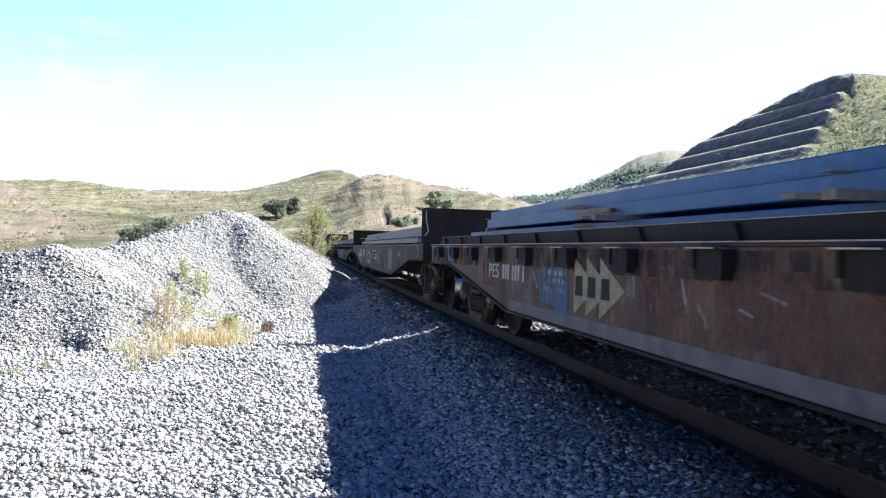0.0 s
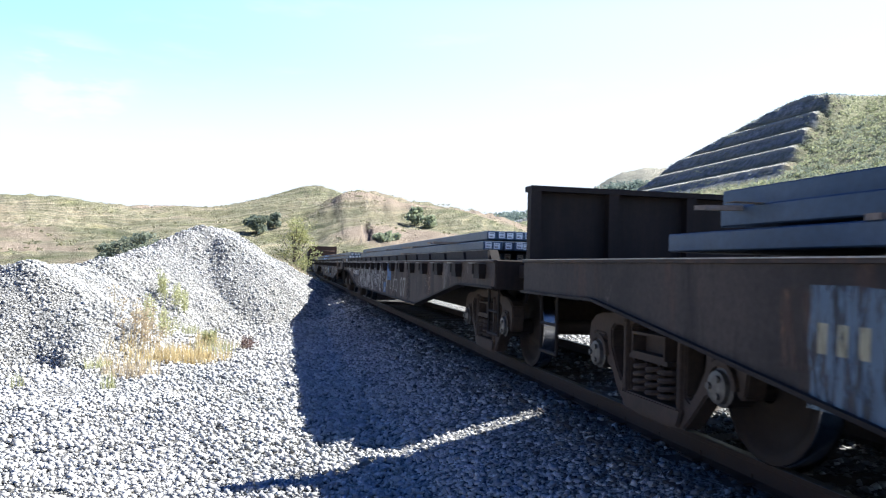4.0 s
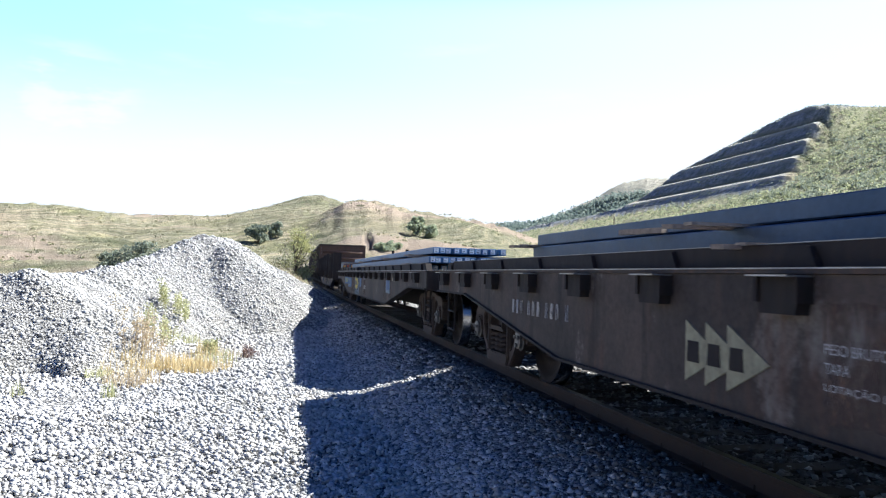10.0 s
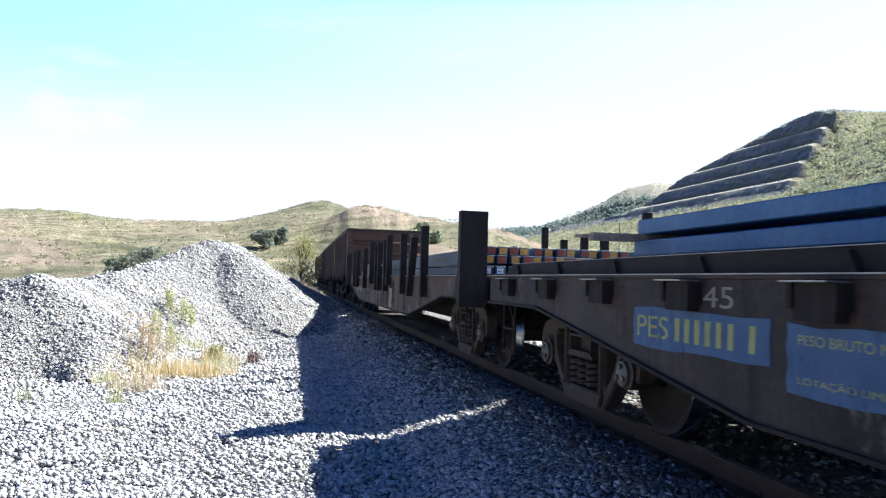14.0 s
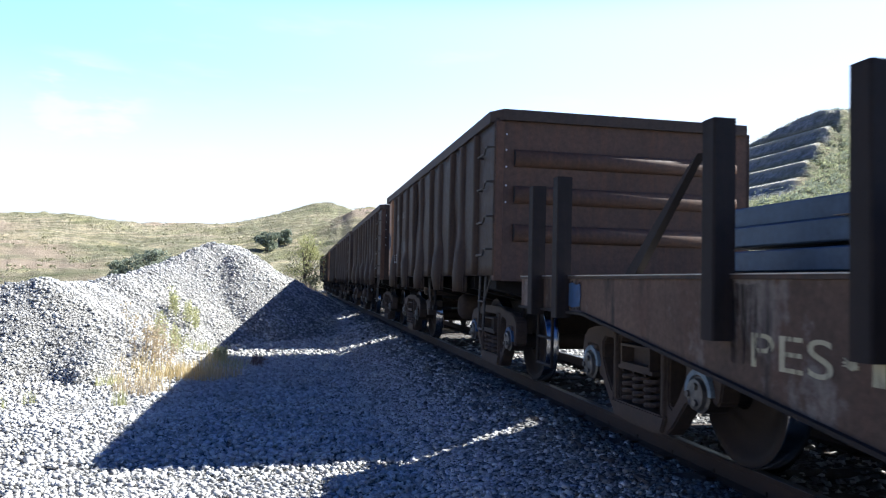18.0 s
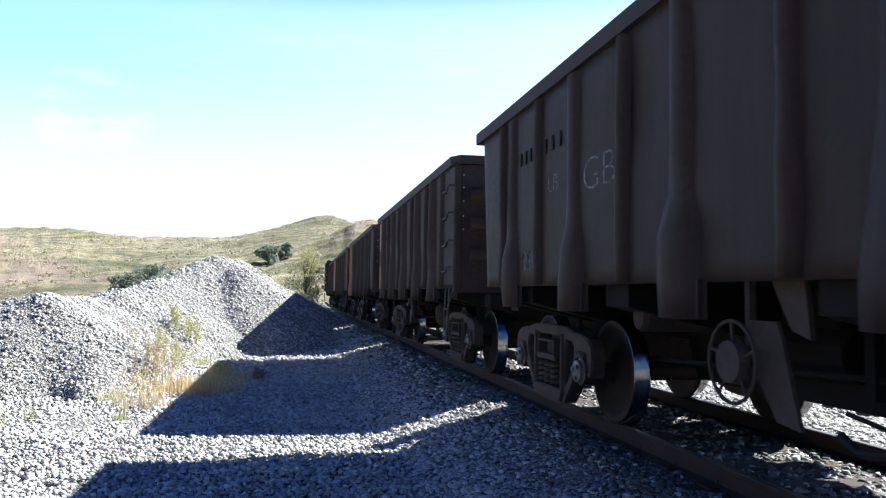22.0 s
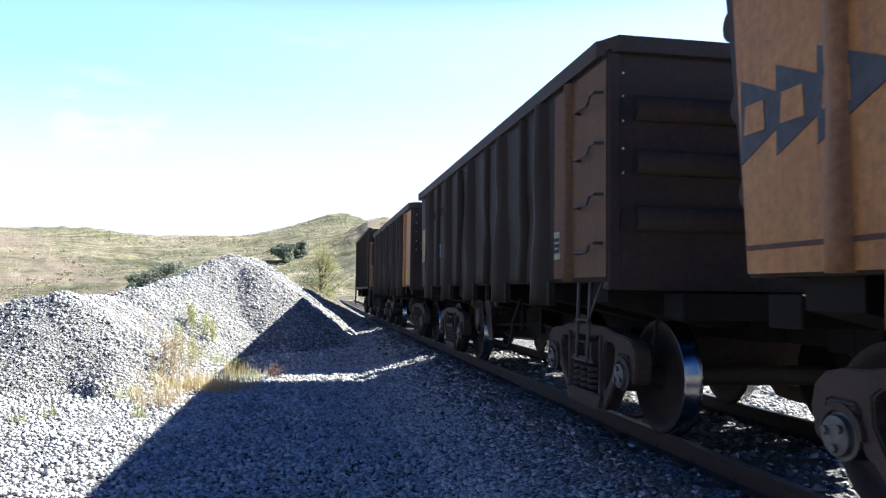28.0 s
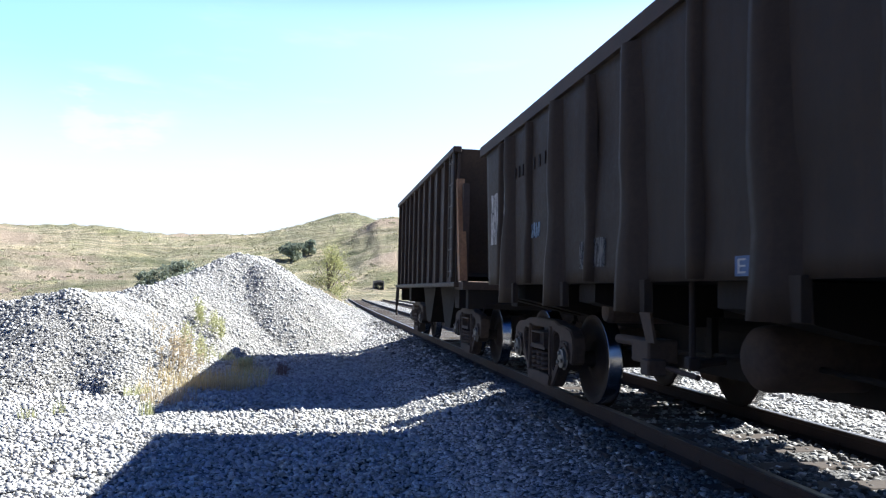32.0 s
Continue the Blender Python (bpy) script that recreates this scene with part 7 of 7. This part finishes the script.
def rear_orange(w, z0=1.28, paint=M_ORANGE, mark=M_MEMOBLUE, ink=None):
    bm = bmesh.new()
    prism(bm, [(3.57, z0), (3.57, 2.99), (4.755, 2.99), (4.615, z0)], 0, GX - 0.004, GX)
    pn = part("end_panel", bm, paint, w, "worn orange end panel")
    bm = bmesh.new()
    box(bm, GX - 0.010, GX - 0.004, 3.6, 4.62, 1.40, 1.425)
    part("seam", bm, M_RUSTY, pn)
    emblem(w, mark, 4.66, 3.52, 2.08, 0.45, GX, 0.008, ink)


g1, g2, g3, g4, g5, g6 = GONS
rear_orange(g1)
word(g1, W_CHALKLINE, "L3", 2.84, 2.48, 1.55, 1.72, GX - 0.11)
patch(g1, W_DIM, 3.05, 2.52, 1.75, 1.98, GX)
patch(g1, W_DIM, 2.34, 1.95, 1.74, 1.98, GX)
patch(g2, W_GREY, 3.25, 2.72, 1.42, 1.60, GX)
word(g2, W_CHALK, "LB", 2.45, 2.2, 2.1, 2.24, GX - 0.004)
word(g2, W_CHALK, "GB", 1.6, 1.0, 2.0, 2.25, GX - 0.004)
rear_orange(g3)
patch(g3, W_DIM, 3.15, 2.65, 1.75, 1.98, GX)
patch(g3, W_DIM, 2.48, 2.12, 1.75, 1.98, GX)

rear_orange(g4, 1.28, M_GOLD, M_SLATE, M_GOLD)
end_panel(g4, 2.7, 3.2, 1.5, 2.99, M_GOLD, "golden orange side panel")
end_panel(g4, -4.86, -3.5, 1.32, 2.99, M_GONDEND, "rust-brown end panel")
end_panel(g5, -4.86, -3.62, 1.30, 2.99, M_DULLOR, "rust-brown end panel")
end_panel(g6, -4.86, -3.62, 1.30, 2.99, M_GOLD, "worn orange end panel")
end_panel(g3, -4.86, -4.1, 1.32, 2.99, M_GONDEND, "rust-brown end panel")
end_panel(g5, 3.57, 4.02, 1.72, 2.36, M_DULLOR, "dull orange band on the end panel")
end_panel(g5, 4.14, 4.66, 1.74, 2.38, M_ORANGE, "worn orange band on the end panel")
strokes(g5, W_CREAM, 4.5, 4.2, 1.85, 2.2, 3, 91, GX - 0.004)
board(g5, 2.96, 2.46, 1.755, 1.99)
board(g5, 2.23, 1.95, 1.755, 1.99)
for k, (txt, yb) in enumerate((("PESO BRUTO", 2.52), ("TARA", 2.78), ("LOTAÇÃO", 2.60))):
    word(g5, W_TEXT, txt, 2.93, yb, 1.935 - 0.075 * k, 1.975 - 0.075 * k, GX - 0.006)
    lines(g5, W_TEXT, 2.21, 1.97, 1.925 - 0.075 * k, 1.985 - 0.075 * k, 1, 41 + k, GX, 0.007, 1.0)
for w in (g5, g6):
    patch(w, W_CREAM, -3.62, -3.78, 1.48, 1.72, GX - 0.004)
    lines(w, M_MEMOBLUE, -3.63, -3.77, 1.52, 1.68, 3, 42, GX - 0.008)
patch(g6, W_YELLOW, -4.25, -4.6, 1.40, 1.66, GX - 0.004)
patch(g6, W_WHITE, 4.5, 3.65, 1.78, 2.42, GX)
patch(g6, W_PALE, 2.6, 2.3, 1.75, 1.9, GX)
patch(g6, W_GREY, 1.1, 0.52, 1.38, 1.62, GX)
patch(g6, W_PALE, 0.22, -0.02, 1.44, 1.57, GX)
for w in (g5, g6):
    board(w, -1.37, -1.51, 1.28, 1.39)
    word(w, W_TEXT, "E", -1.40, -1.48, 1.295, 1.375, GX - 0.006)
for k, (w, txt) in enumerate(zip(GONS, ("7305", "7323", "735", "7355", "7357", "735"))):
    # cast serials, kept as raised bars
    serial_bars(w, (3.90, 3.72, 3.28, 3.13, 2.97, 2.82, 2.52, 2.34, 2.14), W_EMBOSS if w is g1 else M_FLATDK)


# ---- plants ----
def unit(az, el):
    a, e = radians(az), radians(el)
    return Vector((math.sin(a) * math.cos(e), math.cos(a) * math.cos(e), math.sin(e)))


def land_spot(az, el, start=60.0, far=620.0):
    """Where the sight line at that bearing and height angle meets the hills."""
    d = unit(az, el)
    r = start
    while r < far:
        p = Vector(EYE) + d * r
        if hill_height(az, math.hypot(p.x, p.y))[0] > p.z:
            return p
        r += 1.0
    return Vector(EYE) + d * far


def yard_spot(az, el):
    d = unit(az, el)
    r = 3.0
    while r < 70:
        p = Vector(EYE) + d * r
        if surface_z(p.x, p.y)[0] > p.z:
            return p
        r += 0.05
    return Vector(EYE) + d * 60


def leaf_mesh(name, centres, radii, per, size, mat, parent, seed, flat=0.75, label="", kind=""):
    """Many small leaf quads gathered in clumps."""
    rng = np.random.default_rng(seed)
    C = np.repeat(np.asarray(centres, float), per, 0)
    R = np.repeat(np.asarray(radii, float), per, 0)
    n = len(C)
    d = rng.normal(size=(n, 3))
    d /= np.linalg.norm(d, axis=1)[:, None]
    rad = rng.uniform(0.45, 1.0, (n, 1)) ** 0.6
    P = C + d * rad * R * rng.uniform(0.8, 1.15, (n, 1)) * np.array([1, 1, flat])
    a = rng.normal(size=(n, 3))
    a /= np.linalg.norm(a, axis=1)[:, None]
    b = np.cross(a, rng.normal(size=(n, 3)))
    b /= np.linalg.norm(b, axis=1)[:, None]
    s = (np.repeat(np.asarray(size, float) * np.ones(len(centres)), per) * rng.uniform(0.6, 1.4, n))[:, None]
    V = np.stack([P - a * s, P + b * s * 0.6, P + a * s, P - b * s * 0.6], 1).reshape(-1, 3)
    F = np.arange(4 * n).reshape(-1, 4)
    me = bpy.data.meshes.new(name)
    me.vertices.add(4 * n)
    me.vertices.foreach_set("co", V.reshape(-1))
    me.loops.add(4 * n)
    me.loops.foreach_set("vertex_index", F.reshape(-1))
    me.polygons.add(n)
    me.polygons.foreach_set("loop_start", np.arange(n) * 4)
    me.polygons.foreach_set("loop_total", np.full(n, 4))
    me.update()
    me.validate()
    me.materials.append(mat)
    ob = new(name, me)
    ob.parent = parent
    return tagged(ob, label, kind=kind)


def tree(at, height, width, mat, label, seed, per=140, clumps=16, leaf=0.12, name="tree", open_low=0.25):
    rng = random.Random(seed)
    t = thing(name, Matrix.Translation(at), label, "tree" if name == "tree" else "bush")
    bm = bmesh.new()
    lean = rng.uniform(-0.08, 0.08) * height
    steps = 5
    for k in range(steps):
        z0, z1 = height * 0.7 * k / steps - (0.2 if k == 0 else 0), height * 0.7 * (k + 1) / steps
        rod(bm, (lean * k / steps, 0, z0), (lean * (k + 1) / steps, 0.02 * height * (k % 2), z1), max(0.012, 0.035 * height * (1 - k / (steps + 1)) * 0.7), 8)
    cs, rs = [], []
    for k in range(clumps):
        a = rng.uniform(0, 2 * math.pi)
        f = rng.uniform(0.2, 1.0)
        z = height * rng.uniform(open_low, 0.9)
        spread = width * 0.5 * f * (1 - 0.55 * max(0, z / height - 0.55) / 0.45)
        c = (math.cos(a) * spread * 0.8, math.sin(a) * spread * 0.8, z)
        cs.append(c)
        rs.append([width * rng.uniform(0.12, 0.24)] * 3)
        rod(bm, (lean * 0.5, 0, z * 0.55), (c[0], c[1], c[2]), 0.008 * height * 0.5, 5)
    part("trunk", bm, M_BARK, t)
    leaf_mesh("crown", cs, rs, per, leaf, mat, t, seed)
    return t


def tuft(at, height, spread, blades, mat, label, seed, name="grass_tuft", width=0.0045, droop=0.75, category="grass"):
    """A clump of upright blades that bend over."""
    rng = random.Random(seed)
    t = thing(name, Matrix.Translation(at), label, category)
    verts, faces = [], []
    for _ in range(blades):
        a, q = rng.uniform(0, 2 * math.pi), rng.uniform(0, 2 * math.pi)
        r = spread * math.sqrt(rng.random())
        x, y = math.cos(a) * r, math.sin(a) * r
        z = surface_z(at.x + x, at.y + y)[0] - at.z - 0.02
        h = height * rng.uniform(0.45, 1.1)
        dx, dy = math.cos(q) * droop * h * rng.uniform(0.1, 0.7), math.sin(q) * droop * h * rng.uniform(0.1, 0.7)
        w = width * rng.uniform(0.7, 1.5)
        ux, uy = -math.sin(q) * w, math.cos(q) * w
        b = len(verts)
        verts += [(x - ux, y - uy, z), (x + ux, y + uy, z), (x + dx * 0.35 + ux * 0.8, y + dy * 0.35 + uy * 0.8, z + h * 0.6), (x + dx * 0.35 - ux * 0.8, y + dy * 0.35 - uy * 0.8, z + h * 0.6),
                  (x + dx, y + dy, z + h)]
        faces += [(b, b + 1, b + 2, b + 3), (b + 3, b + 2, b + 4)]
    tagged(part("blade_clump", (verts, [], faces), mat, t), kind="stuff")
    return t


def weed(at, height, spread, mat, stem, label, seed, leaves=260, leaf=0.022):
    rng = random.Random(seed)
    t = thing("weed", Matrix.Translation(at), label, "weed")
    cs, rs = [], []
    for k in range(22):
        a, r = rng.uniform(0, 2 * math.pi), spread * math.sqrt(rng.random())
        x, y = math.cos(a) * r, math.sin(a) * r
        z = surface_z(at.x + x, at.y + y)[0] - at.z
        h = height * rng.uniform(0.5, 1.0)
        bx, by = x + rng.uniform(-0.15, 0.15) * h, y + rng.uniform(-0.15, 0.15) * h
        bm = bmesh.new()
        rod(bm, (x, y, z - 0.03), (bx, by, z + h), 0.005, 4)
        part("stem", bm, stem, t)
        for f in (0.45, 0.7, 0.95):
            cs.append((x + (bx - x) * f, y + (by - y) * f, z + h * f))
            rs.append([0.10 * height + 0.03] * 3)
    leaf_mesh("leaves", cs, rs, max(3, leaves // 22), leaf, mat, t, seed)
    return t


def build_plants():
    s = land_spot(-1.65, 1.95)
    tree(s, s.length * 0.029, s.length * 0.034, M_LEAFDK, "dark rounded tree on the pasture slope", 11, 70, 16, s.length * 0.0022)
    s = land_spot(-0.45, 2.45)
    tree(s, s.length * 0.019, s.length * 0.022, M_LEAFDK, "small dark tree on the pasture slope", 12, 60, 12, s.length * 0.0022)
    for k, (az, el, w, h) in enumerate(((-11.4, -0.5, 0.034, 0.021), (-10.5, -0.4, 0.042, 0.030), (-9.4, -0.2, 0.044, 0.034), (-8.2, 0.2, 0.044, 0.030))):
        r = 72.0
        p = Vector((math.sin(radians(az)) * r, math.cos(radians(az)) * r, GROUND_Z))
        tree(p, r * (h + math.tan(radians(max(0, el))) + 0.022), r * w * 1.25, M_LEAFDK, "dense dark green bush behind the gravel heap", 20 + k, 95, 14, 0.13, "bush", 0.1)
    p = Vector((math.sin(radians(1.3)) * 58, math.cos(radians(1.3)) * 58, GROUND_Z))
    tree(p, 5.1, 3.7, M_LEAFLT, "slender young tree with pale yellow-green leaves by the line", 31, 80, 40, 0.07, "tree", 0.15)
    for k, (az, el, w, h) in enumerate(((9.9, 2.9, 0.032, 0.027), (11.1, 2.85, 0.030, 0.014), (8.3, 1.8, 0.026, 0.012), (7.4, 1.7, 0.024, 0.010))):
        s = land_spot(az, el)
        tree(s, s.length * h, s.length * w, M_BUSH, "grey-green bush on the far hillside", 40 + k, 70, 14, s.length * 0.0021, "bush", 0.1)
    # scrub on the right-hand hill, and woods and tufts farther off
    rng = random.Random(8)
    cs, rs, sz, low, low_r = [], [], [], [], []
    for _ in range(30000):
        x, az = rng.uniform(60, 185), rng.uniform(16, 50)
        r = x / math.sin(radians(az))
        z, k, u = hill_height(az, r)
        if k != 2:
            continue
        bench = u > 0.6
        dens = (0.05 if any(-0.3 < x - q < 3.2 for q, _ in BENCHES) else 0.6) if bench else 0.75 if az > 35 or x > 98 else 0.45
        if rng.random() > dens * (0.6 + 0.8 * snoise(az * 0.4, r * 0.03, 6)):
            continue
        w = rng.uniform(0.4, 1.15) * (0.5 if bench else 1.0) * (1.9 if rng.random() < 0.06 else 1.0)
        spot = (math.sin(radians(az)) * r, math.cos(radians(az)) * r, z + w * 0.35)
        if bench:
            low.append(spot)
            low_r.append([w, w, w * 0.5])
            continue
        cs.append(spot)
        rs.append([w, w, w * 0.5])
        sz.append(0.17 + 0.06 * w)
    leaf_mesh("hillside_scrub", cs, rs, 11, sz, M_LEAF, None, 3, 0.7, "green scrub bushes covering the hillside", "stuff")["category"] = "scrub"
    leaf_mesh("bench_scrub", low, low_r, 9, 0.16, M_BENCHLEAF, None, 13, 0.7, "sparse grey-green scrub on the cut hill faces", "stuff")["category"] = "scrub"
    cs, rs = [], []
    for _ in range(950):
        x, az = rng.uniform(58, 150), rng.uniform(25, 48)
        r = x / math.sin(radians(az))
        z, k, u = hill_height(az, r)
        if k != 2 or u > 0.3 or rng.random() > 0.25 + 0.9 * smooth(27, 38, az) + 0.5 * snoise(az * 0.3, x * 0.05, 3):
            continue
        w = rng.uniform(0.7, 1.7)
        cs.append((math.sin(radians(az)) * r, math.cos(radians(az)) * r, z + w * 0.4))
        rs.append([w, w, w * 0.8])
    leaf_mesh("bank_bushes", cs, rs, 60, 0.2, M_LEAFDK, None, 6, 0.8, "darker green bushes on the lower bank", "stuff")["category"] = "scrub"
    cs, rs = [], []
    for _ in range(4200):
        az = rng.uniform(15.5, 27.5)
        r = rng.uniform(400, 560)
        z, k, u = hill_height(az, r)
        if k != 1 or (az > 23.4 and u > 0.93 - 0.03 * (az - 23.4)):
            continue
        w = rng.uniform(1.6, 4.2)
        cs.append((math.sin(radians(az)) * r, math.cos(radians(az)) * r, z + w * 0.5))
        rs.append([w, w, w])
    leaf_mesh("far_woods", cs, rs, 20, 0.85, M_WOODS, None, 4, 0.85, "dark woodland on the far hill", "stuff")["category"] = "woodland"
    cs, rs = [], []
    for _ in range(2600):
        az, r = rng.uniform(-24, 20), rng.uniform(110, 345)
        z, k, u = hill_height(az, r)
        if k not in (0, 3) or rng.random() > 0.35 + 0.9 * snoise(az * 0.25, r * 0.02, 2):
            continue
        w = rng.uniform(0.25, 0.6)
        cs.append((math.sin(radians(az)) * r, math.cos(radians(az)) * r, z + w * 0.25))
        rs.append([w * 1.4, w * 1.4, w * 0.6])
    leaf_mesh("pasture_tufts", cs, rs, 9, 0.26, M_TUSSOCK, None, 5, 0.6, "tussocks and low scrub on the pasture", "stuff")["category"] = "tussock grass"
    # weeds among the stones
    weed(yard_spot(-7.2, -3.3), 0.62, 0.36, M_WEED, M_WEED, "pale green leafy weed growing on the gravel heap", 51, 420, 0.024)
    weed(yard_spot(-9.4, -5.5), 0.62, 0.46, M_DRYWEED, M_DRYWEED, "half-dry brown and green weed at the heap's foot", 52, 280)
    weed(yard_spot(-8.2, -5.4), 0.68, 0.3, M_WEED, M_DRYWEED, "green-topped weed at the heap's foot", 53, 300)
    weed(yard_spot(-4.8, -6.1), 0.34, 0.14, M_WEED, M_WEED, "small yellow-green leafy weed beside the dry grass", 54, 150, 0.03)
    weed(yard_spot(-1.95, -6.4), 0.28, 0.16, M_RUDDY, M_RUDDY, "low reddish-brown weed among the stones", 55, 110, 0.016)
    for k, (az, el, h, sp, n) in enumerate(((-7.9, -7.0, 0.30, 0.6, 210), (-6.5, -7.2, 0.35, 0.5, 260), (-5.4, -7.2, 0.31, 0.5, 190), (-9.2, -7.2, 0.28, 0.6, 150), (-10.2, -7.6, 0.22, 0.5, 100), (-4.6, -7.1, 0.22, 0.4, 70))):
        tuft(yard_spot(az, el), h, sp, n, M_STRAW, "tuft of dry yellow grass in the gravel", 60 + k)
    for k, (az, el, h, sp, n, m) in enumerate(((-11.3, -9.0, 0.30, 0.10, 40, M_WEED), (-11.6, -7.6, 0.20, 0.12, 45, M_WEED), (-16.8, -8.6, 0.24, 0.10, 26, M_WEED), (-9.9, -8.1, 0.24, 0.4, 240, M_DRYWEED), (-12.2, -7.6, 0.22, 0.14, 40, M_WEED),
                                             (-4.4, -6.6, 0.3, 0.4, 120, M_WEED), (-3.0, -6.3, 0.22, 0.3, 70, M_DRYWEED), (-5.0, -6.2, 0.35, 0.3, 120, M_STRAW), (-18.6, -8.8, 0.22, 0.12, 30, M_WEED), (-6.2, -5.3, 0.3, 0.3, 90, M_WEED))):
        tuft(yard_spot(az, el), h, sp, n, m, "tuft of thin grass among the stones", 70 + k)
    for k, (x, y, h, n, m) in enumerate(((1.0, 40, 0.4, 220, M_DRYWEED), (1.4, 44, 0.5, 220, M_WEED), (0.6, 50, 0.6, 260, M_WEED), (1.6, 52, 0.5, 240, M_DRYWEED))):
        p = Vector((x, y, surface_z(x, y)[0]))
        tuft(p, h, 1.1, n, m, "rank yellow-green grass beside the line", 90 + k, width=0.014)


build_plants()


def build_distance():
    # tunnel mouth at the hill's foot, beyond the yard
    s = land_spot(4.77, 0.12)
    q = s.length
    t = thing("tunnel_portal", Matrix.Translation((s.x, s.y, s.z - 0.4)) @ Euler((0, 0, radians(-4.77))).to_matrix().to_4x4(), "small grey stone tunnel mouth at the hill's foot", "tunnel portal")
    hw, hh = 0.0062 * q, 0.0082 * q + 0.4
    bm = bmesh.new()
    ring_prism(bm, [(-hw * 1.35, -0.5), (hw * 1.2, -0.5), (hw * 1.12, hh * 1.12), (hw * 0.3, hh * 1.22), (-hw * 1.15, hh * 1.14)], [(-hw, -0.45), (hw, -0.45), (hw * 0.95, hh * 0.9), (hw * 0.3, hh), (-hw * 0.95, hh * 0.9)], 1, -0.6, 0.5)
    part("portal_frame", bm, M_ROCKWALL, t)
    # flat panel: the darkness inside the tunnel is put into its colour
    bm = bmesh.new()
    box(bm, -hw, hw, 0.4, 0.52, -0.45, hh)
    part("tunnel_bore", bm, M_BORE, t, "dark tunnel bore")
    # a lone post in the meadow beyond the line
    s = land_spot(24.57, 1.9, 76)
    q = thing("post", Matrix.Translation((s.x, s.y, s.z - 0.3)), "weathered wooden post standing in the meadow", "post")
    bm = bmesh.new()
    rod(bm, (0, 0, 0), (0.05, 0, s.length * 0.05), 0.11, 8)
    part("shaft", bm, M_BARK, q)


build_distance()


# ---- what moves ----
def run_at(t):
    """Metres that the train's first axle has along the line: it slows all the while."""
    u = (t - 16) / 10
    return -0.025 * u ** 4 + 0.108 * u ** 3 + 4.832 * u ** 2 - 55.261 * u - 106.502


def place(s, half):
    a, _ = on_track(s - half)
    b, _ = on_track(s + half)
    return Matrix.Translation((a + b) / 2) @ Euler((0, 0, -math.atan2(b.x - a.x, b.y - a.y))).to_matrix().to_4x4()


def motions():
    times = [i * 0.5 for i in range(65)]
    at = {}
    for w, s in TRAIN:
        half = FLAT_AX if s < 5 * FLAT_L + 15 else GON_AX
        walk(w, [(t, place(s + run_at(t), half)) for t in times])
        at[w.name] = s
    # wheels roll while they are near enough to be seen turning
    for ws, wagon, sy in WHEELSETS:
        s = at[wagon.name]
        y0 = ws.matrix_basis.translation.copy()
        rows = [(0.0, 0.0)]
        for i in range(1, 321):
            t = i * 0.1
            d = s + run_at(t)
            ang = rows[-1][1]
            if -14 < d < 48:
                ang += (run_at(t) - run_at(t - 0.1)) / WHEEL_R
                rows.append((t, ang))
            elif i == 320 or -14 < s + run_at(t + 0.1) < 48:
                rows.append((t, ang))
        walk(ws, [(t, Matrix.Translation(y0) @ Euler((-a, 0, 0)).to_matrix().to_4x4()) for t, a in rows])


motions()
